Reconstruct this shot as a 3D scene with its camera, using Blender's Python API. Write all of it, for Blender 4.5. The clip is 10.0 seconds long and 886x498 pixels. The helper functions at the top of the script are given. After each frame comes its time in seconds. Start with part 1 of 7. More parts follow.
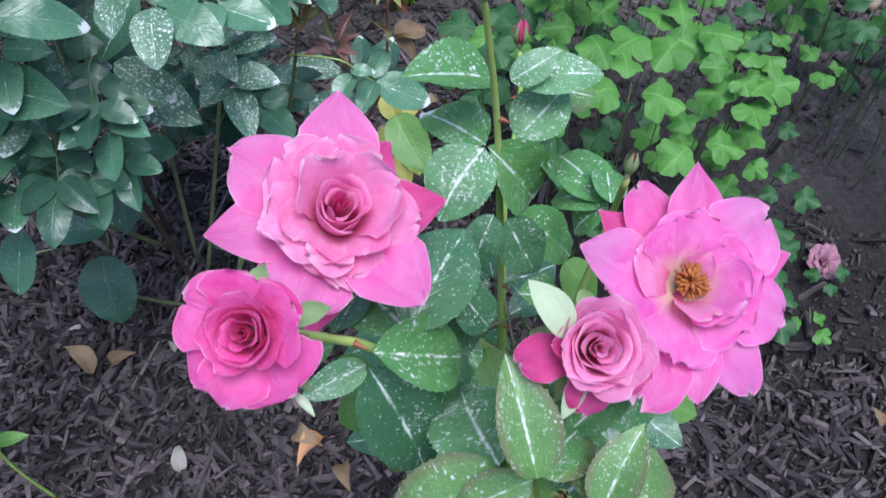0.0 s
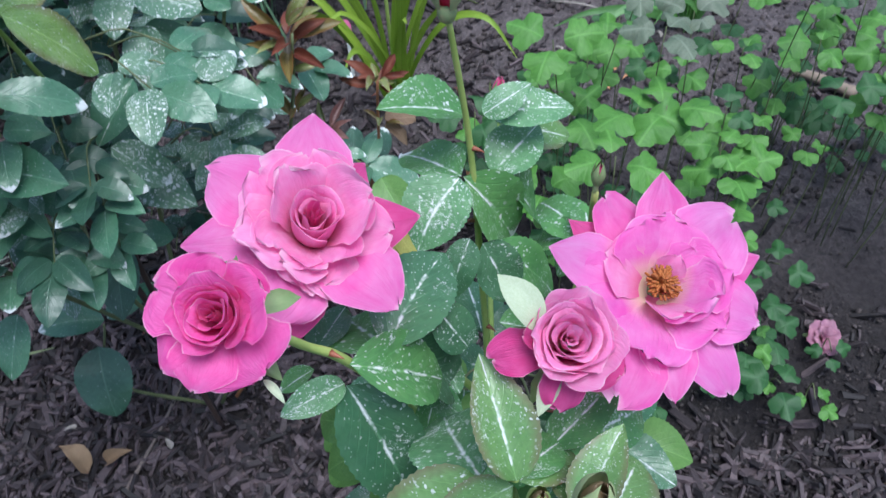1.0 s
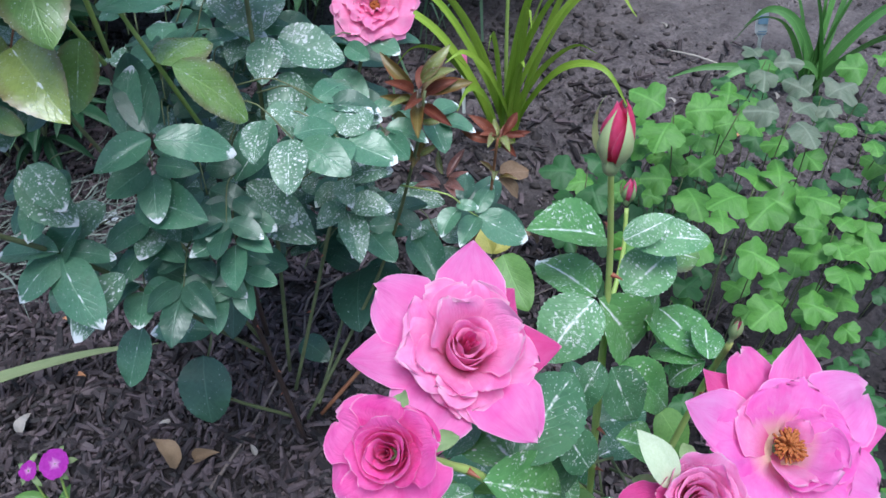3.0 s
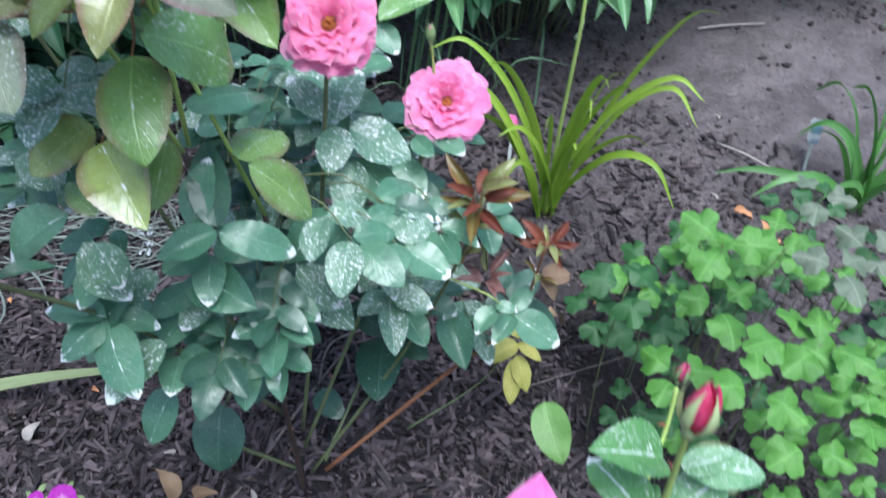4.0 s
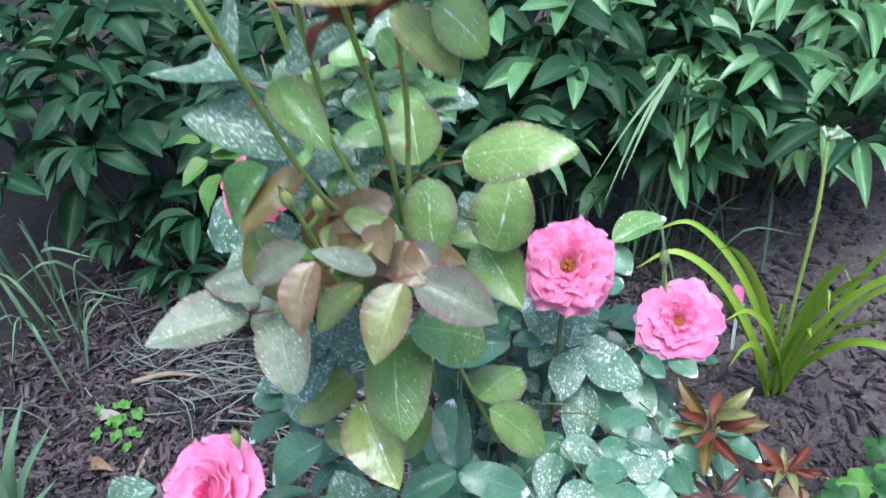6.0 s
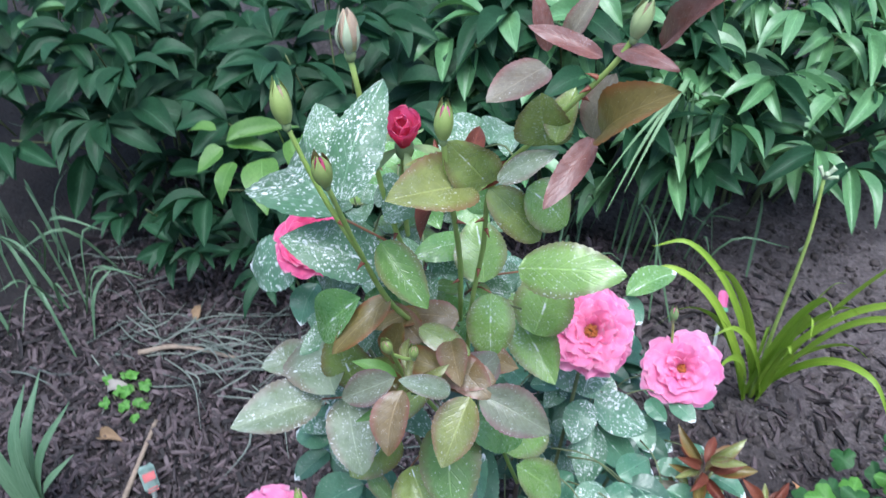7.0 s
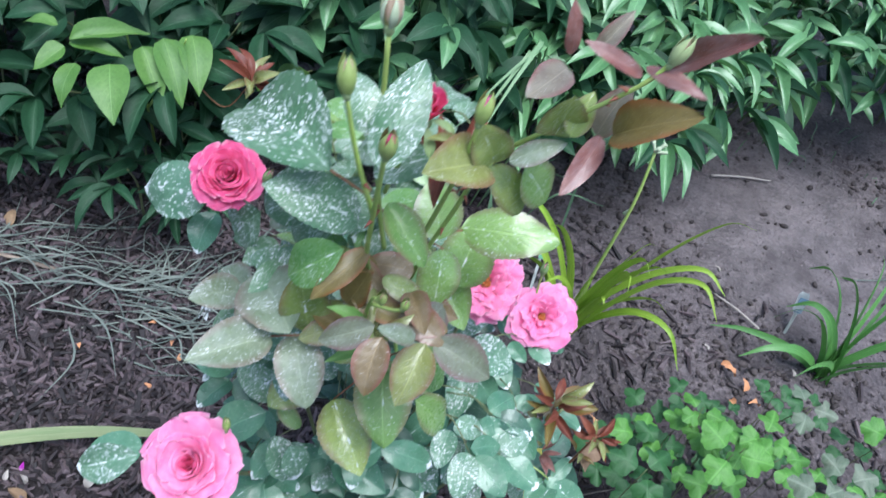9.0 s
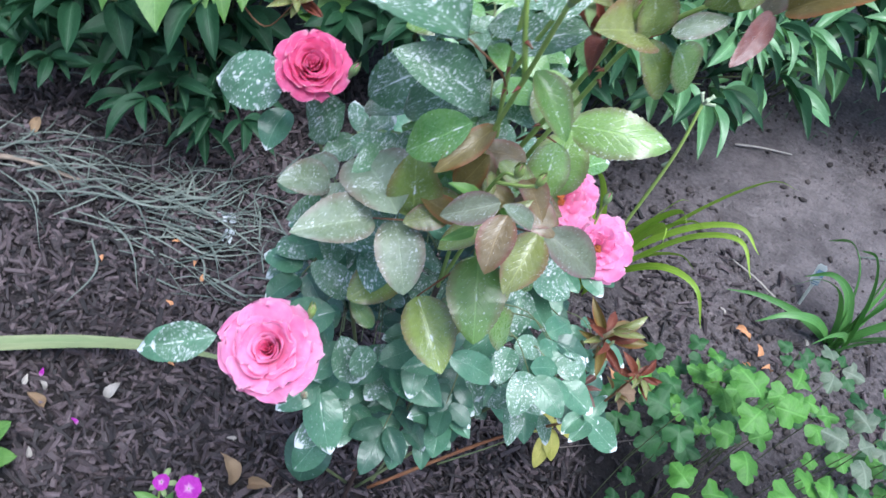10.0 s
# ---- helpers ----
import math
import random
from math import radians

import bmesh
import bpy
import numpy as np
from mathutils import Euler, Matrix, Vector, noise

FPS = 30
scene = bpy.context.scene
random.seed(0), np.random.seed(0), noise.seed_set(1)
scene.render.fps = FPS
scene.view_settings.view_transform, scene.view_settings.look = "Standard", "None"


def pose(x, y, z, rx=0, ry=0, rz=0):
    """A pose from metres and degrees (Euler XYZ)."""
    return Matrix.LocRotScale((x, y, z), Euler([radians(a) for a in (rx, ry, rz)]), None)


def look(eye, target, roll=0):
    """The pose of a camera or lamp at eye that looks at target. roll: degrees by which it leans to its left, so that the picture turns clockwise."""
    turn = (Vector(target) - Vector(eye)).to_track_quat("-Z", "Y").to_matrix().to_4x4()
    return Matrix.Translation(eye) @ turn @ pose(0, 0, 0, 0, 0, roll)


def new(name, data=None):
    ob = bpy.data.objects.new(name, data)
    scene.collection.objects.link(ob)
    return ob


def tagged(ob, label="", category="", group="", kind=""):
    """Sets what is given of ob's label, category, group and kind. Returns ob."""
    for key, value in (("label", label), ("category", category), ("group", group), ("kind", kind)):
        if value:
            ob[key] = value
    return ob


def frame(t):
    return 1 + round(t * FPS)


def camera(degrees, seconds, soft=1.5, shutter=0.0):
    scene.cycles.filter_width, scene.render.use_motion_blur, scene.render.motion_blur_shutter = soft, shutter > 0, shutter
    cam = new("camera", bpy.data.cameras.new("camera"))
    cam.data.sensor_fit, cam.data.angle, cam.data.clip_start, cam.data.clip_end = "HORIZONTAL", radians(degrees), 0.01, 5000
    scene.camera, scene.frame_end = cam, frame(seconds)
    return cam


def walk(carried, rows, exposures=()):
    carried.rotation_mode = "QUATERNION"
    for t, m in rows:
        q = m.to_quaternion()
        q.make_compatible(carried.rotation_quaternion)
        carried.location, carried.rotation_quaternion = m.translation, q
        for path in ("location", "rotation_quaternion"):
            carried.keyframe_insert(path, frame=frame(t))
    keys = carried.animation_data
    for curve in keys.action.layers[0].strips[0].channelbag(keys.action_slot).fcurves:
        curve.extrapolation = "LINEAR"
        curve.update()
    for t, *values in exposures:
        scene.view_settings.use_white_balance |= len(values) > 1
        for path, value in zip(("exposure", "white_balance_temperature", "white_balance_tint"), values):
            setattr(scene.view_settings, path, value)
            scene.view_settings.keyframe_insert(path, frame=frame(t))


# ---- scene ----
# ---- camera ----
cam = camera(55.0, 10.0, 1.5, 0.4)
PATH = [
    (0, (0.025, 0.043, 1.174), (0.005, 1.126, -0.507), -2.4),
    (0.5, (0.025, 0.024, 1.164), (-0.002, 1.148, -0.491), -4.0),
    (1, (0.036, 0.005, 1.154), (0.016, 1.303, -0.367), -4.0),
    (1.5, (0.036, -0.017, 1.15), (-0.002, 1.337, -0.321), -5.9),
    (2, (0.027, -0.004, 1.171), (-0.105, 1.377, -0.269), -7.4),
    (2.2, (0.023, 0.003, 1.182), (-0.151, 1.385, -0.253), -7.1),
    (3.3, (-0.001, 0.029, 1.226), (-0.194, 1.317, -0.292), -1.1),
    (3.5, (-0.007, 0.03, 1.241), (-0.199, 1.324, -0.271), 0.7),
    (4, (-0.039, 0.088, 1.278), (-0.271, 1.411, -0.204), 4.6),
    (4.5, (-0.06, 0.126, 1.296), (-0.587, 1.474, -0.085), -1.7),
    (4.7, (-0.059, 0.137, 1.296), (-0.701, 1.491, -0.028), -3.7),
    (5, (-0.064, 0.15, 1.301), (-0.784, 1.505, 0.018), -6.1),
    (5.5, (-0.057, 0.148, 1.307), (-0.824, 1.489, 0.037), -7.3),
    (6, (-0.082, 0.138, 1.376), (-0.824, 1.482, 0.094), -6.6),
    (6.2, (-0.095, 0.133, 1.414), (-0.815, 1.48, 0.123), -6.1),
    (7.3, (-0.162, 0.147, 1.532), (-0.698, 1.364, 0.038), 1.3),
    (7.5, (-0.169, 0.147, 1.537), (-0.588, 1.342, -0.011), 5.0),
    (8, (-0.189, 0.149, 1.585), (-0.39, 1.47, 0.097), 14.1),
    (8.5, (-0.226, 0.114, 1.591), (-0.398, 1.472, 0.133), 17.0),
    (9, (-0.272, 0.075, 1.561), (-0.386, 1.426, 0.09), 19.0),
    (9.5, (-0.308, 0.033, 1.518), (-0.392, 1.364, 0.027), 20.6),
    (10, (-0.338, 0.01, 1.483), (-0.383, 1.328, -0.021), 25.4),
]
EXPOSURES = [(0.0, 0.71, 5650, 8), (1.0, 0.68, 5650, 8), (2.2, 0.68, 5650, 8), (3.5, 0.93, 5650, 8), (4.2, 1.15, 5650, 8), (6.0, 1.17, 5650, 8), (8.0, 1.06, 5650, 8), (10.0, 1.16, 5650, 8)]
walk(cam, [(t, look(eye, target, roll)) for t, eye, target, roll in PATH], EXPOSURES)

# ---- light: open shade under a bright, hazy sky ----
world = bpy.data.worlds.new("sky")
scene.world = world
world.use_nodes = True
wn = world.node_tree
sky = wn.nodes.new("ShaderNodeTexSky")
sky.sky_type, sky.sun_disc = "NISHITA", False
sky.sun_elevation, sky.sun_rotation = radians(75), radians(145)
sky.air_density, sky.dust_density, sky.ozone_density = 1.0, 3.0, 1.0
wn.links.new(sky.outputs[0], wn.nodes["Background"].inputs[0])
wn.nodes["Background"].inputs[1].default_value = 0.10
sun_lamp = bpy.data.lights.new("sun", "SUN")
sun_lamp.energy, sun_lamp.angle, sun_lamp.color = 2.3, radians(35), (1.0, 0.98, 0.95)
sun = new("sun", sun_lamp)
sun.matrix_world = look((0.9, -1.3, 6), (0, 0, 0))


# ---- materials ----
class Nodes:
    """A small helper to wire a node material."""

    def __init__(self, name):
        self.mat = bpy.data.materials.new(name)
        self.mat.use_nodes = True
        self.tree = self.mat.node_tree
        self.bsdf = self.tree.nodes["Principled BSDF"]
        self.out = self.tree.nodes["Material Output"]

    def put(self, socket, value):
        if hasattr(value, "is_output"):
            self.tree.links.new(value, socket)
        else:
            socket.default_value = value

    def node(self, kind, ins=(), operation="", use_clamp=False, data_type="", blend_type="", noise_dimensions="", feature=""):
        n = self.tree.nodes.new("ShaderNode" + kind)
        if operation:
            n.operation = operation
        if use_clamp:
            n.use_clamp = True
        if data_type:
            n.data_type = data_type
        if blend_type:
            n.blend_type = blend_type
        if noise_dimensions:
            n.noise_dimensions = noise_dimensions
        if feature:
            n.feature = feature
        for k, v in (ins.items() if isinstance(ins, dict) else enumerate(ins)):
            if v is not None:
                self.put(n.inputs[k], v)
        return n

    def math(self, op, a, b=0.0, c=None, clamp=False):
        n = self.node("Math", [a, b] + ([c] if c is not None else []), operation=op, use_clamp=clamp)
        return n.outputs[0]

    def mix(self, f, a, b, kind="MIX"):
        n = self.node("Mix", data_type="RGBA", blend_type=kind)
        self.put(n.inputs[0], f)
        self.put(n.inputs[6], a)
        self.put(n.inputs[7], b)
        return n.outputs[2]

    def ramp(self, x, lo, hi):
        n = self.node("MapRange", [x, lo, hi, 0.0, 1.0])
        n.clamp = True
        return n.outputs[0]

    def noise(self, vec, scale, detail=3.0, rough=0.55, dim="3D"):
        return self.node("TexNoise", {"Vector": vec, "Scale": scale, "Detail": detail, "Roughness": rough}, noise_dimensions=dim).outputs[0]

    def voronoi(self, vec, scale, out="Distance", feature="F1"):
        return self.node("TexVoronoi", {"Vector": vec, "Scale": scale}, feature=feature).outputs[out]

    def bump(self, height, strength=0.3, distance=0.001):
        self.put(self.bsdf.inputs["Normal"], self.node("Bump", {"Height": height, "Strength": strength, "Distance": distance}).outputs[0])

    def translucent(self, colour, share):
        t = self.node("BsdfTranslucent", [colour])
        m = self.node("MixShader", [share, self.bsdf.outputs[0], t.outputs[0]])
        self.tree.links.new(m.outputs[0], self.out.inputs[0])


def rgb(r, g, b):
    return (r, g, b, 1.0)


WHITE = rgb(0.80, 0.83, 0.84)


def leaf_material(name, dark, light, residue=0.0, tip=0.0, rib=0.0, edge=None, rough=0.42, vein_light=0.28, film=0.0, drop=1.0, spec=0.65):
    """A leaf: midrib, side veins, blotches, and dried white spray in drops, on the tip and along the midrib."""
    n = Nodes(name)
    uv = n.node("UVMap").outputs[0]
    rnd = n.node("ObjectInfo").outputs["Random"]
    shift = n.node("CombineXYZ", [n.math("MULTIPLY", rnd, 37.0), n.math("MULTIPLY", rnd, 71.0), rnd]).outputs[0]
    squared = n.node("VectorMath", [uv, (0.6, 1.0, 1.0)], operation="MULTIPLY").outputs[0]
    p = n.node("VectorMath", [squared, shift], operation="ADD").outputs[0]
    sep = n.node("SeparateXYZ", [uv])
    u, v = sep.outputs[0], sep.outputs[1]
    across = n.math("ABSOLUTE", n.math("SUBTRACT", u, 0.5))
    big, fine = n.noise(p, 3.0, 3.0), n.noise(p, 22.0, 4.0)
    tone = n.math("ADD", n.math("MULTIPLY", n.ramp(big, 0.3, 0.7), 0.6), n.math("MULTIPLY", rnd, 0.4))
    col = n.mix(tone, rgb(*dark), rgb(*light))
    col = n.mix(n.math("MULTIPLY", n.ramp(fine, 0.42, 0.7), 0.35), col, rgb(*[c * 0.55 for c in dark]))
    veins = n.math("SINE", n.math("MULTIPLY", n.math("SUBTRACT", v, n.math("MULTIPLY", across, 0.75)), 52.0))
    veins = n.math("MULTIPLY", n.ramp(veins, 0.75, 1.0), n.ramp(across, 0.5, 0.05))
    mid = n.ramp(across, 0.026, 0.008)
    col = n.mix(n.math("MULTIPLY", n.math("MAXIMUM", mid, n.math("MULTIPLY", veins, 0.35)), vein_light), col, rgb(*[min(1, c * 1.7 + 0.05) for c in light]))
    if edge:
        rim = n.ramp(n.math("ADD", across, n.math("MULTIPLY", fine, 0.10)), 0.36, 0.54)
        col = n.mix(n.math("MULTIPLY", rim, 0.75), col, rgb(*edge))
    amount = 0.0
    if residue > 0:
        wob = n.node("VectorMath", [p, n.node("VectorMath", [n.node("TexNoise", {"Vector": p, "Scale": 14.0}).outputs["Color"], (0.05, 0.05, 0.05)], operation="MULTIPLY").outputs[0]], operation="ADD").outputs[0]
        patch = n.ramp(n.noise(p, 3.1, 3.0, 0.6), 0.63 - residue * 0.20, 0.84 - residue * 0.20)
        # drops of several sizes, denser inside the patches
        drops = n.math("MULTIPLY", n.ramp(n.voronoi(wob, 13.0 * drop), 0.14 + residue * 0.20, 0.09 + residue * 0.14), n.ramp(n.node("SeparateXYZ", [n.voronoi(wob, 13.0 * drop, "Color")]).outputs[0], 0.40, 0.45))
        specks = n.math("MULTIPLY", n.ramp(n.voronoi(wob, 25.0 * drop), 0.14 + residue * 0.15, 0.08 + residue * 0.10), n.ramp(n.node("SeparateXYZ", [n.voronoi(wob, 25.0 * drop, "Color")]).outputs[1], 0.72 - residue * 0.22, 0.75 - residue * 0.22))
        # dried crusts: ragged flecks that crowd together in some parts of the leaf
        crust = n.ramp(n.noise(p, 2.6, 3.0), 0.70 - residue * 0.16, 0.78 - residue * 0.16)
        blot = n.math("MULTIPLY", n.ramp(n.noise(wob, 21.0 * drop, 6.0, 0.82), 0.545, 0.580), crust)
        amount = n.math("MAXIMUM", n.math("MULTIPLY", drops, patch), n.math("MULTIPLY", specks, n.math("ADD", n.math("MULTIPLY", patch, 0.5), 0.5)))
        amount = n.math("MAXIMUM", amount, n.math("MULTIPLY", blot, min(1.0, residue * 0.95)))
    if tip > 0:
        end = n.ramp(n.math("ADD", v, n.math("MULTIPLY", n.math("SUBTRACT", n.noise(p, 9.0, 3.0), 0.5), 0.34)), 0.93 - tip * 0.12, 0.96 - tip * 0.08)
        end = n.math("MULTIPLY", end, n.ramp(rnd, 0.95 - tip, 1.0 - tip))
        amount = n.math("MAXIMUM", amount, end)
    if rib > 0:
        line = n.ramp(n.math("ADD", across, n.math("MULTIPLY", n.math("SUBTRACT", n.noise(p, 16.0, 4.0), 0.5), 0.05 + rib * 0.05)), 0.02 + rib * 0.02, 0.004)
        line = n.math("MULTIPLY", line, n.ramp(n.noise(p, 6.0, 2.0), 0.60 - rib * 0.25, 0.66 - rib * 0.2))
        amount = n.math("MAXIMUM", amount, line)
    if film > 0:
        # thin white film: dried spray, plus some sky sheen put into the colour
        haze = n.math("MULTIPLY", n.ramp(n.noise(p, 4.0, 6.0, 0.72), 0.40, 0.72), film * 1.6)
        amount = n.math("MAXIMUM", amount, haze)
    col = n.mix(n.math("MULTIPLY", amount, 0.92) if hasattr(amount, "is_output") else 0.0, col, WHITE)
    n.put(n.bsdf.inputs["Base Color"], col)
    r = n.math("ADD", rough, n.math("MULTIPLY", fine, 0.15))
    n.put(n.bsdf.inputs["Specular IOR Level"], spec)
    n.put(n.bsdf.inputs["Roughness"], n.math("ADD", r, n.math("MULTIPLY", amount, 0.35), clamp=True) if hasattr(amount, "is_output") else r)
    h = n.math("SUBTRACT", n.math("MULTIPLY", fine, 0.35), n.math("ADD", n.math("MULTIPLY", veins, 0.5), mid))
    if hasattr(amount, "is_output"):
        h = n.math("ADD", h, n.math("MULTIPLY", amount, 0.5))
    n.bump(h, 0.32, 0.0012)
    n.translucent(n.mix(0.5, col, rgb(light[0] * 1.3, light[1] * 1.5, light[2] * 0.7)), 0.16)
    return n.mat


def petal_material(name, deep, pale, heart, rim=0.5, speck=0.0, ageing=0.0, claw=0.34):
    """A rose petal: pale at the rim, warm at the claw, with fine lengthwise veins."""
    n = Nodes(name)
    uv = n.node("UVMap").outputs[0]
    rnd = n.node("ObjectInfo").outputs["Random"]
    sep = n.node("SeparateXYZ", [uv])
    u, v = sep.outputs[0], sep.outputs[1]
    shift = n.node("CombineXYZ", [n.math("MULTIPLY", rnd, 23.0), n.math("MULTIPLY", rnd, 51.0), 0.0]).outputs[0]
    p = n.node("VectorMath", [uv, shift], operation="ADD").outputs[0]
    stretched = n.node("VectorMath", [p, (34.0, 3.0, 1.0)], operation="MULTIPLY").outputs[0]
    veins, cloud = n.noise(stretched, 1.0, 3.0), n.noise(p, 3.4, 3.0)
    col = n.mix(n.math("ADD", n.math("MULTIPLY", n.ramp(cloud, 0.3, 0.72), 0.65), n.math("MULTIPLY", rnd, 0.3)), rgb(*deep), rgb(*pale))
    col = n.mix(n.math("MULTIPLY", n.ramp(veins, 0.5, 0.75), 0.22), col, rgb(deep[0] * 0.9, deep[1] * 0.6, deep[2] * 0.8))
    across = n.math("MULTIPLY", n.math("ABSOLUTE", n.math("SUBTRACT", u, 0.5)), 2.0)
    edge = n.math("MULTIPLY", n.math("MAXIMUM", n.ramp(across, 0.95, 1.0), n.ramp(v, 0.965, 1.0)), n.ramp(cloud, 0.30, 0.62))
    col = n.mix(n.math("MULTIPLY", edge, rim), col, rgb(0.97, 0.74, 0.83))
    col = n.mix(n.ramp(v, claw, 0.05), col, rgb(*heart))
    if ageing:
        brown = n.math("MULTIPLY", n.ramp(n.math("ADD", n.math("MAXIMUM", across, v), n.math("MULTIPLY", n.noise(p, 12.0), 0.2)), 1.04, 1.14), ageing)
        col = n.mix(brown, col, rgb(0.36, 0.11, 0.10))
    if speck:
        dots = n.math("MULTIPLY", n.ramp(n.voronoi(p, 20.0), 0.2, 0.12), n.ramp(n.noise(p, 3.0), 0.66 - speck * 0.2, 0.72 - speck * 0.2))
        col = n.mix(n.math("MULTIPLY", dots, 0.85), col, rgb(0.9, 0.8, 0.84))
    n.put(n.bsdf.inputs["Base Color"], col)
    n.put(n.bsdf.inputs["Roughness"], 0.55)
    n.put(n.bsdf.inputs["Specular IOR Level"], 0.3)
    n.put(n.bsdf.inputs["Sheen Weight"], 0.05)
    n.bump(n.math("ADD", n.math("ADD", veins, n.math("MULTIPLY", cloud, 0.9)), n.math("MULTIPLY", n.noise(p, 11.0, 3.0), 0.5)), 0.45, 0.002)
    n.translucent(col, 0.44)
    return n.mat


def plain_material(name, dark, light, scale=60.0, rough=0.7, random_tone=0.0, bump=0.4, distance=0.002, island=False, spec=0.5, skew=0.0):
    """Any mottled surface; coordinates in metres."""
    n = Nodes(name)
    co = n.node("TexCoord").outputs["Object"]
    a, b = n.noise(co, scale, 4.0, 0.6), n.noise(co, scale * 0.17, 3.0)
    t = n.math("ADD", n.math("MULTIPLY", n.ramp(a, 0.3, 0.7), 0.6), n.math("MULTIPLY", n.ramp(b, 0.3, 0.7), 0.4))
    if random_tone:
        r = n.node("NewGeometry").outputs["Random Per Island"] if island else n.node("ObjectInfo").outputs["Random"]
        t = n.math("ADD", n.math("MULTIPLY", t, 1.0 - random_tone), n.math("MULTIPLY", r, random_tone))
        if skew:
            t = n.math("POWER", t, skew)
    n.put(n.bsdf.inputs["Base Color"], n.mix(t, rgb(*dark), rgb(*light)))
    n.put(n.bsdf.inputs["Roughness"], rough)
    n.put(n.bsdf.inputs["Specular IOR Level"], spec)
    if bump:
        n.bump(a, bump, distance)
    return n.mat


def ground_material():
    """Dark bed of bark crumbs; paler, trodden, dry soil in an open patch towards the back."""
    n = Nodes("bed_soil")
    co = n.node("TexCoord").outputs["Object"]
    a, b, c = n.noise(co, 90.0, 6.0, 0.65), n.noise(co, 14.0, 4.0, 0.6), n.noise(co, 2.6, 3.0)
    sep = n.node("SeparateXYZ", [co])
    x, y = sep.outputs[0], sep.outputs[1]
    wob = n.math("MULTIPLY", n.math("SUBTRACT", c, 0.5), 0.9)
    ex = n.math("DIVIDE", n.math("SUBTRACT", x, 0.50), 0.46)
    ey = n.math("DIVIDE", n.math("SUBTRACT", y, 2.08), 0.46)
    d = n.math("ADD", n.math("SQRT", n.math("ADD", n.math("MULTIPLY", ex, ex), n.math("MULTIPLY", ey, ey))), wob)
    dry = n.ramp(n.math("ADD", d, n.math("MULTIPLY", n.math("SUBTRACT", b, 0.5), 0.8)), 1.05, 0.45)
    dark = n.mix(n.ramp(a, 0.3, 0.75), rgb(0.009, 0.007, 0.0075), rgb(0.042, 0.033, 0.034))
    earth = n.mix(n.ramp(a, 0.28, 0.72), rgb(0.066, 0.054, 0.057), rgb(0.245, 0.207, 0.213))
    dark = n.mix(n.ramp(n.math("ADD", n.math("ADD", y, n.math("MULTIPLY", x, 0.45)), n.math("MULTIPLY", wob, 0.5)), 1.08, 1.45), dark, earth)
    pale = n.mix(n.ramp(a, 0.2, 0.8), rgb(0.170, 0.144, 0.146), rgb(0.275, 0.240, 0.242))
    pale = n.mix(n.math("MULTIPLY", n.ramp(b, 0.45, 0.68), 0.5), pale, rgb(0.085, 0.071, 0.074))
    tone = n.mix(dry, dark, pale)
    tone = n.mix(n.math("MULTIPLY", n.ramp(n.noise(co, 6.5, 5.0, 0.65), 0.44, 0.60), 0.68), tone, n.mix(0.62, tone, rgb(0.03, 0.023, 0.026)))
    n.put(n.bsdf.inputs["Base Color"], tone)
    n.put(n.bsdf.inputs["Roughness"], 0.92)
    n.bump(n.math("ADD", n.math("ADD", a, n.math("MULTIPLY", b, 2.0)), n.math("MULTIPLY", n.noise(co, 42.0, 5.0, 0.7), 1.6)), 1.0, 0.016)
    return n.mat


M_SOIL = ground_material()
M_CHIP = plain_material("bark_mulch", (0.004, 0.003, 0.0035), (0.150, 0.112, 0.121), 150.0, 0.7, 0.7, 0.6, 0.002, island=True, skew=1.9)
M_CHIP_ONE = plain_material("bark_chip", (0.006, 0.004, 0.005), (0.146, 0.109, 0.118), 150.0, 0.7, 0.6, 0.6, 0.002, skew=1.9)
M_CLOD = plain_material("soil_crumbs", (0.085, 0.071, 0.074), (0.250, 0.216, 0.220), 120.0, 0.95, 0.5, 0.6, 0.003, island=True)
M_CLOD_DARK = plain_material("dark_crumbs", (0.014, 0.011, 0.011), (0.095, 0.077, 0.075), 120.0, 0.95, 0.6, 0.6, 0.003, island=True)
M_STRAW = plain_material("dry_grass", (0.050, 0.070, 0.062), (0.180, 0.205, 0.175), 40.0, 0.7, 0.8, 0.2, 0.001, island=True)
M_TWIG = plain_material("dry_twig", (0.07, 0.055, 0.05), (0.22, 0.18, 0.16), 200.0, 0.8, 0.2)
M_STICK = plain_material("weathered_wood", (0.16, 0.12, 0.09), (0.34, 0.27, 0.21), 90.0, 0.8, 0.2)
M_DEAD = plain_material("dead_leaf", (0.14, 0.085, 0.045), (0.34, 0.235, 0.14), 90.0, 0.7, 0.5)
M_ORANGE = plain_material("fallen_orange_petal", (0.42, 0.17, 0.07), (0.60, 0.32, 0.16), 90.0, 0.7, 0.4)
M_PALEBIT = plain_material("pale_bits", (0.20, 0.18, 0.16), (0.46, 0.42, 0.38), 80.0, 0.7, 0.4)
M_STEM = plain_material("green_stem", (0.22, 0.35, 0.06), (0.42, 0.52, 0.16), 90.0, 0.5, 0.2, 0.2, 0.001)
M_STEM_OLD = plain_material("old_cane", (0.07, 0.10, 0.035), (0.17, 0.19, 0.09), 90.0, 0.6, 0.2, 0.3, 0.001)
M_STEM_RED = plain_material("reddish_stem", (0.18, 0.055, 0.035), (0.28, 0.14, 0.06), 90.0, 0.5, 0.2, 0.2, 0.001)
# lower canes, much darker than the green stems above them
M_STEM_LOWER = plain_material("lower_cane", (0.035, 0.022, 0.022), (0.09, 0.06, 0.045), 90.0, 0.5, 0.2, 0.2, 0.001)
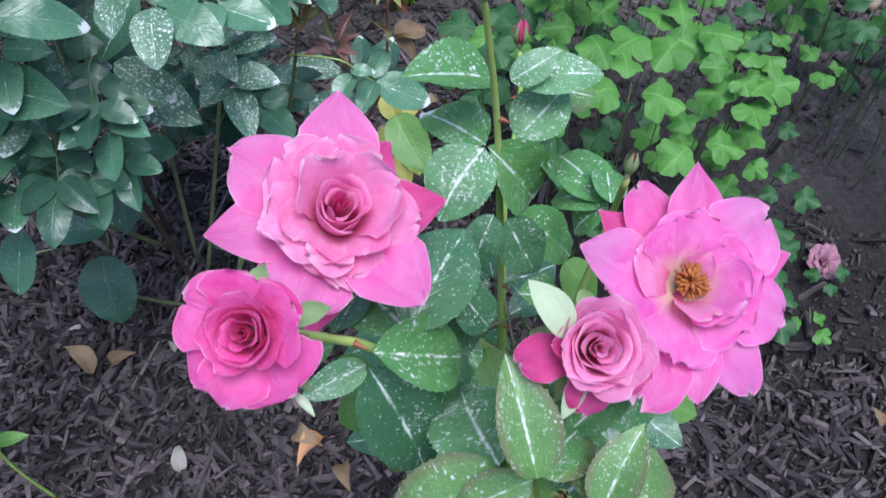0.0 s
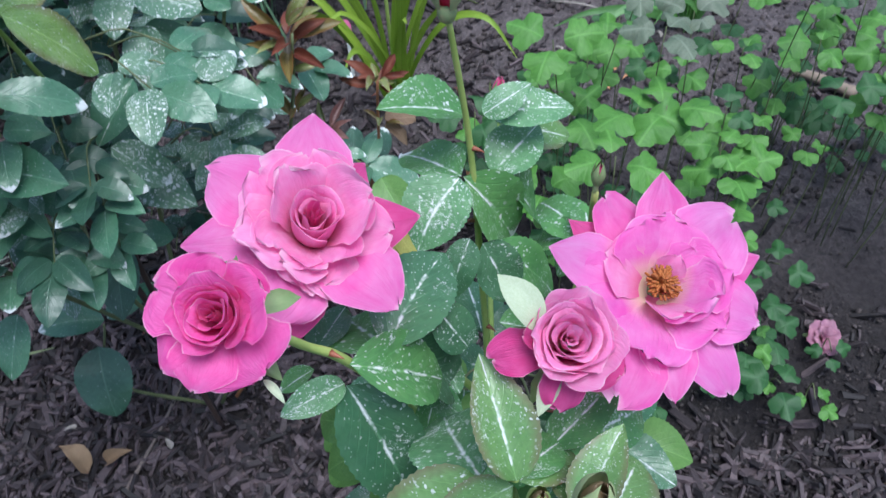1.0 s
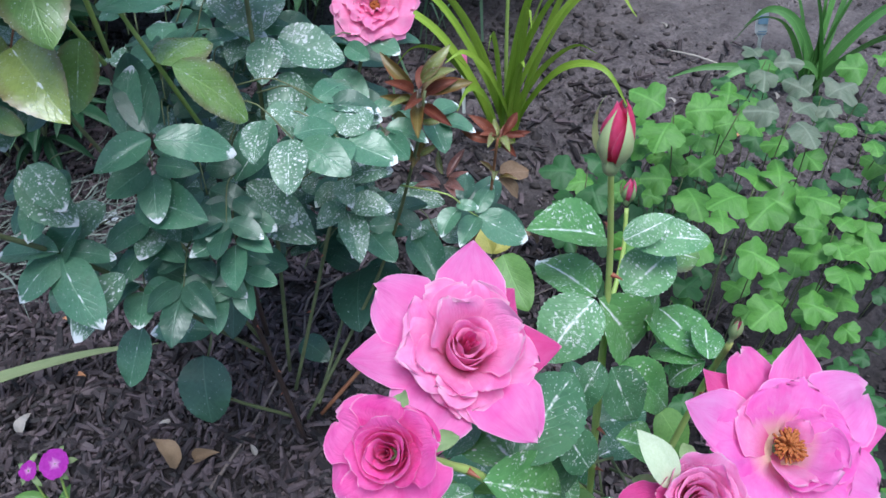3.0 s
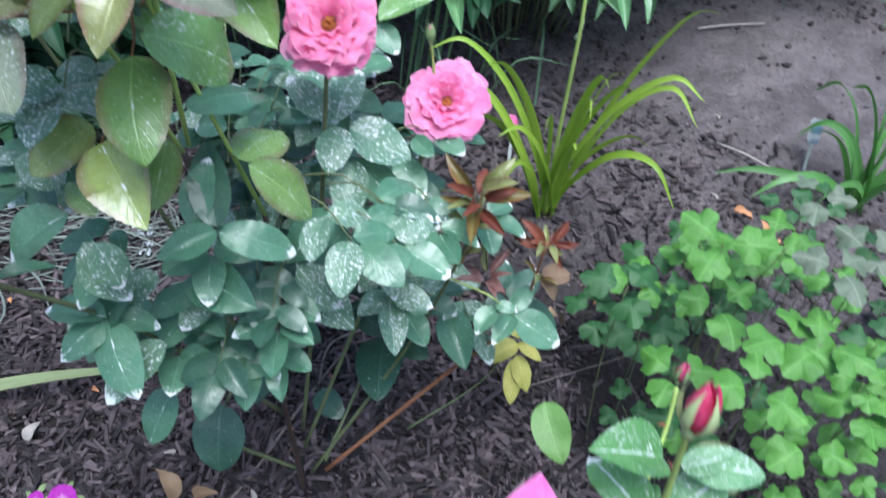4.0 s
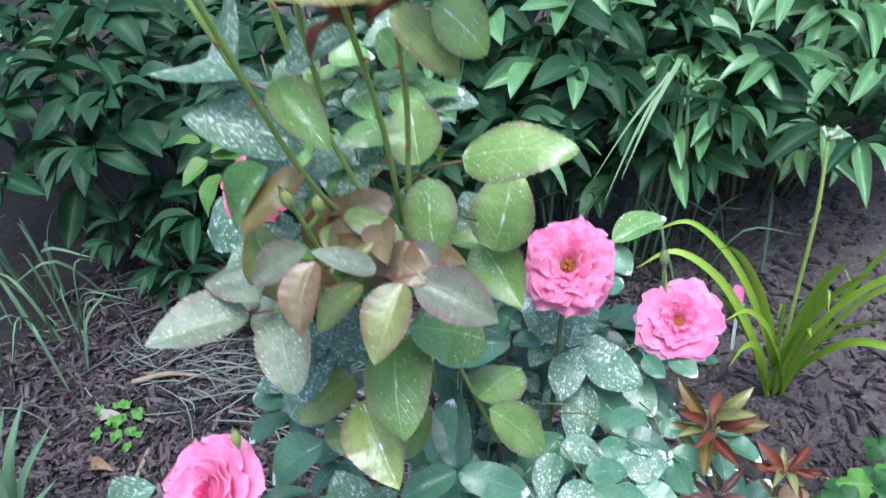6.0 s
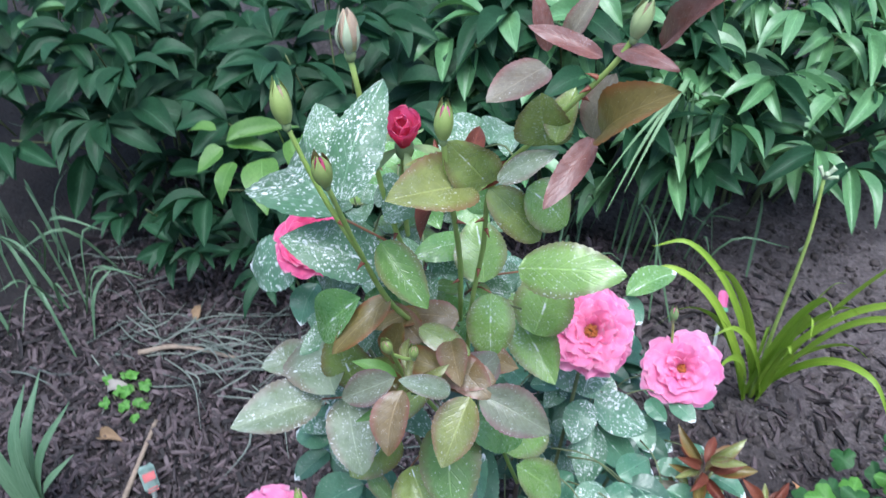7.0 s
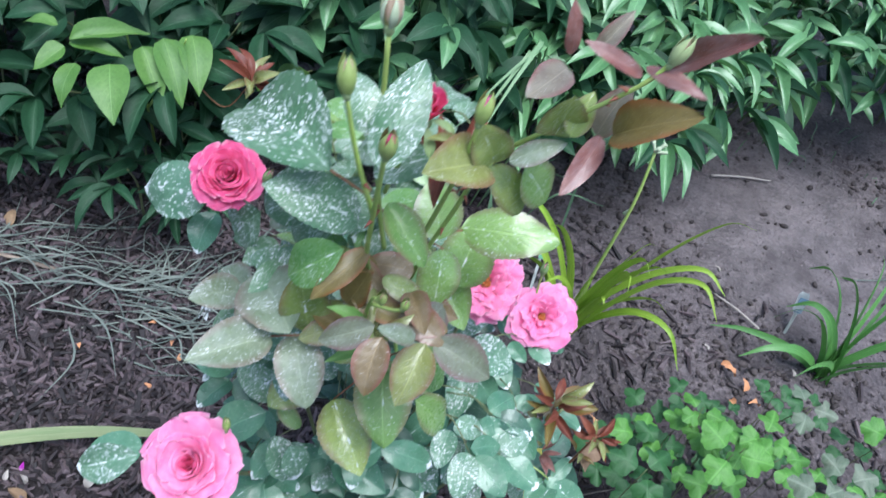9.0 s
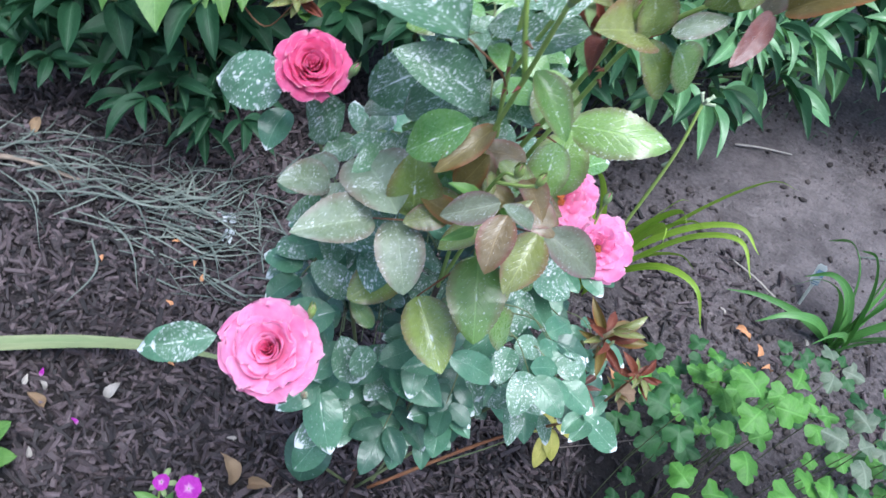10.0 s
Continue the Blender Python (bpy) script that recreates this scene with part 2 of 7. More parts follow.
M_PRICKLE = plain_material("red_prickle", (0.20, 0.05, 0.035), (0.32, 0.12, 0.06), 90.0, 0.5)
M_SEPAL = plain_material("sepal", (0.11, 0.19, 0.06), (0.30, 0.38, 0.18), 120.0, 0.6, 0.2, 0.2, 0.001)
M_SEPAL_BUD = plain_material("bud_sepal", (0.19, 0.28, 0.06), (0.36, 0.44, 0.15), 150.0, 0.5, 0.3, 0.2, 0.001)
M_SEPAL_FRESH = plain_material("fresh_sepal", (0.24, 0.33, 0.13), (0.44, 0.50, 0.26), 120.0, 0.55, 0.2, 0.2, 0.001)
M_SEPAL_PALE = plain_material("pale_sepal", (0.30, 0.38, 0.22), (0.50, 0.55, 0.40), 120.0, 0.6, 0.2, 0.2, 0.001)
M_STAMEN = plain_material("stamen", (0.22, 0.05, 0.012), (0.48, 0.16, 0.03), 400.0, 0.7, 0.3)
M_LILY = leaf_material("lily_leaf", (0.196, 0.345, 0.025), (0.368, 0.517, 0.060), rough=0.45, vein_light=0.3)
M_LILY_DARK = leaf_material("lily_leaf_dark", (0.060, 0.181, 0.042), (0.138, 0.325, 0.077), rough=0.4, vein_light=0.3)
M_GRASS = leaf_material("grass_blade", (0.06, 0.14, 0.07), (0.16, 0.26, 0.15), rough=0.5, vein_light=0.2)
M_GRASS_LONG = leaf_material("long_grass_blade", (0.11, 0.23, 0.09), (0.20, 0.34, 0.16), rough=0.4, vein_light=0.2)
M_IRIS = leaf_material("fallen_blade", (0.17, 0.24, 0.10), (0.36, 0.36, 0.20), rough=0.6, vein_light=0.15)
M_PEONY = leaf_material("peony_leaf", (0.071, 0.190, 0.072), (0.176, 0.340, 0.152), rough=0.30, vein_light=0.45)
# near-black copy of the leaf: the clumps' deep shade put into its colour
M_PEONY_SHADED = leaf_material("peony_leaf_shaded", (0.009, 0.039, 0.015), (0.028, 0.086, 0.039), rough=0.48, vein_light=0.4, spec=0.3)
M_LIME = leaf_material("lime_leaf", (0.056, 0.150, 0.022), (0.113, 0.232, 0.041), rough=0.5, vein_light=0.3)
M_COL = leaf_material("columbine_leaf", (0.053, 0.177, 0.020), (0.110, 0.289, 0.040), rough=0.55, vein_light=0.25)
# darker copy for leaves low in the plant: shade put into their colour
M_COL_SHADED = leaf_material("columbine_leaf_shade", (0.015, 0.074, 0.016), (0.034, 0.128, 0.028), rough=0.55, vein_light=0.2)
M_COL_GREY = leaf_material("columbine_leaf_old", (0.083, 0.133, 0.074), (0.173, 0.199, 0.144), rough=0.55, vein_light=0.3, edge=(0.16, 0.09, 0.10))
M_YELLOW = leaf_material("yellowing_leaf", (0.32, 0.33, 0.05), (0.55, 0.50, 0.13), rough=0.55, vein_light=0.2)
R_DEAD = leaf_material("withered_leaf", (0.160, 0.092, 0.052), (0.336, 0.232, 0.152), rough=0.7, vein_light=0.2, spec=0.3)
R_GREEN = leaf_material("rose_leaf", (0.065, 0.213, 0.060), (0.148, 0.342, 0.100), residue=0.95, tip=0.3, rib=0.75, rough=0.26, drop=1.15, film=0.01)
R_TOP = leaf_material("rose_leaf_upper", (0.095, 0.231, 0.069), (0.216, 0.374, 0.113), residue=0.72, tip=0.3, rib=0.3, rough=0.2, drop=1.15, film=0.02)
R_PALE = leaf_material("rose_leaf_pale", (0.106, 0.241, 0.065), (0.190, 0.347, 0.115), residue=0.85, rib=0.75, rough=0.28, edge=(0.16, 0.12, 0.07), drop=1.35, film=0.03)
R_TOP_PALE = leaf_material("rose_leaf_upper_pale", (0.164, 0.306, 0.076), (0.296, 0.441, 0.133), residue=0.72, rib=0.3, rough=0.2, edge=(0.16, 0.12, 0.07), drop=1.35, film=0.03)
R_CLEAN = leaf_material("rose_leaf_fresh", (0.082, 0.182, 0.035), (0.176, 0.295, 0.076), residue=0.55, rib=0.15, rough=0.24, edge=(0.14, 0.10, 0.05), drop=1.4, film=0.02)
R_LIGHT = leaf_material("rose_leaf_light", (0.085, 0.20, 0.035), (0.14, 0.28, 0.06), rough=0.45)
R_DARK = leaf_material("rose_leaf_dark", (0.039, 0.129, 0.060), (0.092, 0.218, 0.101), residue=0.78, rib=0.6, rough=0.26, drop=1.2, film=0.01)
R_SPRAY = leaf_material("rose_leaf_sprayed", (0.062, 0.154, 0.077), (0.136, 0.254, 0.129), residue=1.3, rib=0.3, rough=0.28, drop=1.5, film=0.04)
R_SPRAY_FRONT = leaf_material("rose_leaf_spotted", (0.076, 0.220, 0.094), (0.160, 0.339, 0.149), residue=1.1, rib=0.75, rough=0.40, drop=1.2)
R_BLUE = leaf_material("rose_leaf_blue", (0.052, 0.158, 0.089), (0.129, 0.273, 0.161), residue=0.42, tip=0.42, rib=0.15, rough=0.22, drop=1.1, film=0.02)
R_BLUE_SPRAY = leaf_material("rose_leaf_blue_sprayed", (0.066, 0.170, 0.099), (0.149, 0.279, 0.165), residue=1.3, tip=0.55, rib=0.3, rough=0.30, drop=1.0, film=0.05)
# half-bright copy of rose_leaf_blue, used mostly low down; shade put into colour
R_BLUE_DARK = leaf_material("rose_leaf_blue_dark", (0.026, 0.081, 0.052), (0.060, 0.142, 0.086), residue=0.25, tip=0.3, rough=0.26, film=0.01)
R_OLIVE = leaf_material("rose_leaf_olive", (0.159, 0.233, 0.053), (0.302, 0.373, 0.105), residue=0.6, rib=0.12, rough=0.18, edge=(0.15, 0.085, 0.05), drop=1.4, film=0.04)
R_BRONZE = leaf_material("rose_leaf_bronze", (0.149, 0.161, 0.051), (0.284, 0.321, 0.098), residue=0.55, rough=0.18, edge=(0.19, 0.075, 0.05), drop=1.4, film=0.04)
R_PURPLE = leaf_material("rose_leaf_purple", (0.105, 0.110, 0.073), (0.180, 0.209, 0.131), residue=0.5, rough=0.3, edge=(0.15, 0.055, 0.07), drop=1.4, film=0.06)
R_GREY = leaf_material("rose_leaf_powdered", (0.121, 0.169, 0.093), (0.208, 0.261, 0.159), residue=0.9, rough=0.38, edge=(0.16, 0.10, 0.08), drop=1.4, film=0.12)
R_RED = leaf_material("rose_leaf_red", (0.095, 0.022, 0.018), (0.22, 0.070, 0.038), residue=0.2, rough=0.36, spec=0.3)
R_CORAL = leaf_material("rose_leaf_copper", (0.135, 0.042, 0.036), (0.245, 0.100, 0.080), residue=0.35, rough=0.28, film=0.08, drop=1.8)
R_RUST = leaf_material("rose_leaf_rust", (0.131, 0.086, 0.035), (0.226, 0.162, 0.069), residue=0.45, rough=0.25, edge=(0.20, 0.06, 0.05), drop=1.4, film=0.05)
R_MAUVE = leaf_material("rose_leaf_mauve", (0.142, 0.110, 0.084), (0.247, 0.220, 0.153), residue=0.4, rough=0.3, edge=(0.19, 0.06, 0.06), drop=1.6, film=0.06)
R_COPPER = leaf_material("rose_leaf_brown", (0.131, 0.090, 0.024), (0.215, 0.168, 0.051), residue=0.15, rough=0.3, edge=(0.24, 0.07, 0.02), drop=1.8)
P_PINK = petal_material("pink_petal", (0.86, 0.10, 0.46), (0.92, 0.33, 0.67), (0.86, 0.22, 0.38), 0.75)
P_HOT = petal_material("hot_pink_petal", (0.84, 0.065, 0.39), (0.92, 0.23, 0.58), (0.78, 0.05, 0.26), 0.75)
P_DEEP = petal_material("deep_pink_petal", (0.74, 0.055, 0.28), (0.83, 0.14, 0.42), (0.74, 0.11, 0.18), 0.6)
P_SOFT = petal_material("soft_pink_petal", (0.90, 0.22, 0.54), (0.95, 0.49, 0.75), (0.85, 0.14, 0.33), 0.9, claw=0.5)
P_OLD = petal_material("faded_pink_petal", (0.84, 0.12, 0.53), (0.90, 0.36, 0.71), (0.92, 0.72, 0.52), 0.6, claw=0.5)
P_CORAL = petal_material("warm_pink_petal", (0.91, 0.20, 0.46), (0.97, 0.46, 0.66), (0.90, 0.24, 0.42), 0.6, 0.2, 0.12)
P_CLEAR = petal_material("clear_pink_petal", (0.91, 0.23, 0.50), (0.97, 0.48, 0.69), (0.90, 0.22, 0.44), 0.6, 0.45)
P_ROSE = petal_material("rose_petal", (0.80, 0.085, 0.27), (0.88, 0.22, 0.43), (0.76, 0.07, 0.22), 0.6)
P_BLUSH = petal_material("blushing_bud_petal", (0.30, 0.27, 0.10), (0.55, 0.33, 0.24), (0.22, 0.28, 0.08), 0.3)
P_CREAM = petal_material("cream_petal", (0.66, 0.50, 0.36), (0.80, 0.66, 0.50), (0.55, 0.55, 0.25), 0.2)
P_RED = petal_material("red_petal", (0.74, 0.04, 0.15), (0.86, 0.13, 0.30), (0.6, 0.02, 0.06), 0.4)
P_MAUVE = petal_material("purple_petal", (0.45, 0.02, 0.42), (0.62, 0.07, 0.60), (0.75, 0.4, 0.7), 0.1)
P_WITHER = petal_material("withered_petal", (0.52, 0.22, 0.34), (0.70, 0.42, 0.52), (0.5, 0.3, 0.2), 0.3, 0.0, 0.6)


# ---- shapes ----
def part(name, mesh, material, parent, label="", kind=""):
    """Links a mesh, or a bmesh, as one object under a thing or a part."""
    if isinstance(mesh, bmesh.types.BMesh):
        me = bpy.data.meshes.new(name)
        mesh.to_mesh(me)
        mesh.free()
        mesh = me
    if not mesh.materials:
        mesh.materials.append(material)
    ob = new(name, mesh)
    ob.parent = parent
    if parent is not None:
        ob.matrix_parent_inverse = parent.matrix_basis.inverted() if parent.parent is None else Matrix()
    if ob.material_slots and ob.material_slots[0].material != material:
        ob.material_slots[0].link = "OBJECT"
        ob.material_slots[0].material = material
    return tagged(ob, label=label, kind=kind)


def thing(name, at, label, category, group=""):
    """A thing of many parts: an Empty at its foot."""
    ob = new(name)
    ob.empty_display_size = 0.05
    ob.matrix_basis = Matrix.Translation(at)
    return tagged(ob, label, category, group)


def mesh_from(name, verts, faces, uvs=None, smooth=True):
    me = bpy.data.meshes.new(name)
    me.from_pydata([tuple(v) for v in verts], [], faces)
    if uvs is not None:
        layer = me.uv_layers.new(name="UVMap")
        idx = np.empty(len(me.loops), dtype=np.int32)
        me.loops.foreach_get("vertex_index", idx)
        layer.data.foreach_set("uv", np.asarray(uvs, dtype=np.float32)[idx].ravel())
    me.polygons.foreach_set("use_smooth", [smooth] * len(me.polygons))
    me.update()
    return me


def grid_faces(rows, cols):
    return [(r * cols + c, r * cols + c + 1, (r + 1) * cols + c + 1, (r + 1) * cols + c) for r in range(rows - 1) for c in range(cols - 1)]


def blade(name, seed, rows=31, shape=(0.62, 0.85), teeth=15, tooth=0.06, fold=0.16, arch=0.10, wave=0.02, cols=7, notch=0.0):
    """A leaf one long along +y and one wide: saw-toothed rim, folded at the midrib, arched from stalk to tip."""
    rng = random.Random(seed)
    a, b = shape
    peak = a / (a + b)
    norm = (peak ** a) * ((1 - peak) ** b)
    bend, ph = rng.uniform(-0.05, 0.05), rng.uniform(0, 6)
    verts, uvs = [], []
    for i in range(rows):
        v = i / (rows - 1)
        half = 0.5 * (max(v, 1e-4) ** a) * (max(1 - v, 0.0) ** b) / norm
        saw = (v * teeth) % 1.0
        half *= 1 + tooth * (0.5 - saw) * 1.5 * (1 if 0.05 < v < 0.97 else 0)
        half = max(half, 0.006)
        for j in range(cols):
            u = 2 * j / (cols - 1) - 1
            x = u * half + bend * math.sin(v * math.pi)
            z = arch * 4 * v * (1 - v) + fold * abs(u) * half * (1.1 - 0.5 * v) + 0.55 * wave * math.sin(v * 11 + ph + 2 * u) * abs(u)
            z += 0.003 * math.sin(v * 40) * abs(u)
            y = v - notch * 0.10 * (1 - abs(u)) * (v ** 6)
            verts.append((x, y, z))
            uvs.append((0.5 + 0.5 * u * min(1.0, half / 0.40 + 0.25), v))
    return mesh_from(name, verts, grid_faces(rows, cols), uvs)


ROSE_LEAVES = [blade("rose_leaflet", s, fold=f, arch=a, wave=w, shape=sh) for s, f, a, w, sh in (
    (1, 0.10, 0.06, 0.02, (0.55, 0.75)), (2, 0.25, 0.10, 0.02, (0.60, 0.85)), (3, 0.06, 0.12, 0.03, (0.52, 0.70)),
    (4, 0.32, 0.07, 0.015, (0.62, 0.90)), (5, -0.10, 0.11, 0.03, (0.55, 0.80)), (6, 0.18, 0.03, 0.035, (0.50, 0.72)))]
LANCE_LEAVES = [blade("lance_leaflet", 20 + s, rows=11, cols=5, shape=(0.75, 0.95), tooth=0.0, fold=f, arch=a, wave=0.02) for s, f, a in (
    (1, 0.35, 0.10), (2, 0.15, 0.14), (3, 0.45, 0.05), (4, 0.25, 0.18))]
OVATE_LEAVES = [blade("ovate_leaf", 40 + s, rows=13, cols=5, shape=(0.5, 1.05), tooth=0.0, fold=f, arch=a, wave=0.03) for s, f, a in ((1, 0.2, 0.1), (2, 0.1, 0.16), (3, 0.3, 0.05))]


def lobed(name, seed):
    """A columbine leaflet: round in outline, cut into three blunt lobes, each scalloped again."""
    rng = random.Random(seed)
    steps, rings = 61, (0.45, 0.8, 1.0)
    side = [rng.uniform(0.90, 1.0), 1.0, rng.uniform(0.90, 1.0)]
    depth = rng.uniform(0.36, 0.48)
    verts, uvs, faces = [(0, 0.42, 0.05)], [(0.5, 0.42)], []
    ph = rng.uniform(0, 6)
    for k in range(steps):
        a = radians(-172 + 344 * k / (steps - 1))
        r = 0.0
        for i, c in enumerate((-84, 0, 84)):
            d = min(1.0, abs(a - radians(c)) / radians(44))
            r = max(r, side[i] * (1 - depth * d ** 2.4))
        r = max(r, 0.54) * 0.57
        r *= 1 - 0.09 * (1 - abs(math.cos(a * 5.4 + 0.3 * math.sin(ph)))) * (1.0 if abs(a) < 2.2 else 0.0)
        for t in rings:
            x, y = r * t * math.sin(a) * 0.92, 0.42 + r * t * math.cos(a)
            y = max(0.0, y)
            z = 0.05 * t * t * math.sin(3 * a + ph) + 0.05 - 0.10 * t * t + 0.03 * t * math.cos(3 * a)
            verts.append((x, y, z))
            uvs.append((0.5 + x * 0.7, y))
    m = len(rings)
    for k in range(steps):
        p, q = 1 + k * m, 1 + (k + 1) % steps * m
        faces.append((0, q, p))
        for i in range(m - 1):
            faces.append((p + i, q + i, q + i + 1, p + i + 1))
    return mesh_from(name, verts, faces, uvs)


LOBED_LEAVES = [lobed("columbine_leaflet", s) for s in (1, 2, 3, 4)]


def leaf_pose(base, tip, width, facing=(0.0, -0.35, 1.0), twist=0.0):
    """Lays a unit leaf from its stalk's end to its tip, the upper side towards facing."""
    b, t = Vector(base), Vector(tip)
    y = t - b
    length = y.length
    y.normalize()
    f = Vector(facing)
    z = f - y * f.dot(y)
    if z.length < 0.05:
        z = y.orthogonal()
    z.normalize()
    z = Matrix.Rotation(radians(twist), 3, y) @ z
    x = y.cross(z)
    m = Matrix((x * width, y * length, z * length)).transposed().to_4x4()
    m.translation = b
    return m


def smooth_path(points, n=6):
    """A Catmull-Rom line through the points."""
    p = [Vector(q) for q in points]
    if len(p) == 2:
        return [p[0].lerp(p[1], i / n) for i in range(n + 1)]
    p = [p[0] * 2 - p[1]] + p + [p[-1] * 2 - p[-2]]
    line = []
    for i in range(1, len(p) - 2):
        a, b, c, d = p[i - 1:i + 3]
        for k in range(n):
            t = k / n
            line.append(0.5 * (2 * b + (c - a) * t + (2 * a - 5 * b + 4 * c - d) * t * t + (3 * b - a - 3 * c + d) * t ** 3))
    return line + [p[-2]]


def tube_data(points, r0, r1, sides=7, n=6, rough=0.0, seed=0):
    rng = random.Random(seed)
    line = smooth_path(points, n)
    verts, faces = [], []
    up = Vector((0.3, 0.9, 0.2))
    for i, c in enumerate(line):
        d = (line[min(i + 1, len(line) - 1)] - line[max(i - 1, 0)]).normalized()
        x = d.cross(up)
        x = x.normalized() if x.length > 1e-4 else d.orthogonal().normalized()
        y = d.cross(x)
        r = (r0 + (r1 - r0) * i / (len(line) - 1)) * (1 + rng.uniform(-rough, rough))
        for k in range(sides):
            a = 2 * math.pi * k / sides
            verts.append(c + x * (r * math.cos(a)) + y * (r * math.sin(a)))
        if i:
            o = (i - 1) * sides
            faces += [(o + k, o + (k + 1) % sides, o + sides + (k + 1) % sides, o + sides + k) for k in range(sides)]
    faces.append(tuple(range(sides))[::-1])
    faces.append(tuple(len(verts) - sides + k for k in range(sides)))
    return verts, faces


def tube(name, points, r0, r1, material, parent, sides=7, n=6, rough=0.06, label="", seed=0):
    verts, faces = tube_data(points, r0, r1, sides, n, rough, seed)
    return part(name, mesh_from(name, verts, faces), material, parent, label)


def cane(points, r0, r1, material, parent, prickles=0, seed=0, name="stem"):
    """A rose stem with its prickles."""
    st = tube(name, points, r0, r1, material, parent, 8, 7, 0.08, seed=seed)
    rng = random.Random(seed + 5)
    line = smooth_path(points, 7)
    for _ in range(prickles):
        i = rng.randrange(1, len(line) - 1)
        d = (line[i + 1] - line[i - 1]).normalized()
        out = d.cross(Vector((rng.uniform(-1, 1), rng.uniform(-1, 1), rng.uniform(-1, 1)))).normalized()
        r = r0 + (r1 - r0) * i / len(line)
        foot = line[i] + out * (r * 0.6)
        verts, faces = tube_data([foot - d * 0.0, foot + out * 0.003 - d * 0.0005, foot + out * 0.0062 - d * 0.002], 0.0017, 0.0002, 5, 2)
        part("prickle", mesh_from("prickle", verts, faces), M_PRICKLE, st)
    return st


def leaflets(bush, material, rows, name="leaflet", facing=(0.0, -0.35, 1.0), meshes=None, jitter=10.0, label=""):
    """Single leaflets at known places: stalk's end, tip, width over length."""
    pool = meshes or ROSE_LEAVES
    for x, y, z, tx, ty, tz, w in rows:
        k = random.randrange(len(pool))
        b, t = Vector((x, y, z)), Vector((tx, ty, tz))
        f = Vector(facing) + Vector((random.uniform(-1, 1), random.uniform(-1, 1), 0)) * 0.18
        ob = part(name, pool[k], material, bush, label)
        ob.matrix_basis = leaf_pose(b, t, w * (t - b).length, f, random.uniform(-jitter, jitter))


def compound_leaf(bush, base, out, length, size, material, rng, count=5, stem=None, droop=0.25, spread=62, facing=(0, -0.25, 1), pool=None, mixed=(), ratio=(0.58, 0.72)):
    """A rose leaf: a stalk with a leaflet at its end and pairs along it."""
    pool = pool or ROSE_LEAVES
    b, d = Vector(base), Vector(out).normalized()
    mid, end = b + d * length * 0.5 + Vector((0, 0, 0.01)), b + d * length + Vector((0, 0, -droop * length))
    rachis = tube("leaf", [b, mid, end], 0.0010, 0.0007, stem or M_STEM_OLD, bush, 5, 3)
    side = d.cross(Vector((0, 0, 1)))
    side = side.normalized() if side.length > 0.05 else Vector((1, 0, 0))
    spots = [(end, d, 1.0)]
    for k in range((count - 1) // 2):
        foot = b.lerp(end, 0.92 - 0.42 * k) + Vector((0, 0, 0.004))
        for s in (-1, 1):
            ang = radians(spread + rng.uniform(-14, 14))
            spots.append((foot, d * math.cos(ang) + side * (s * math.sin(ang)), 0.86 - 0.12 * k))
    for foot, way, scale in spots:
        ln = size * scale * rng.uniform(0.88, 1.12)
        w = Vector(way).normalized()
        tip = foot + w * (ln + 0.004) + Vector((0, 0, -ln * rng.uniform(0.05, 0.5)))
        start = foot + (tip - foot).normalized() * 0.004
        f = Vector(facing) + Vector((rng.uniform(-1, 1), rng.uniform(-1, 1), 0)) * 0.35
        m = rng.choice(mixed) if mixed and rng.random() < 0.35 else material
        ob = part("leaflet", rng.choice(pool), m, rachis)
        ob.matrix_basis = leaf_pose(start, tip, ln * rng.uniform(*ratio), f, rng.uniform(-14, 14))
    return rachis


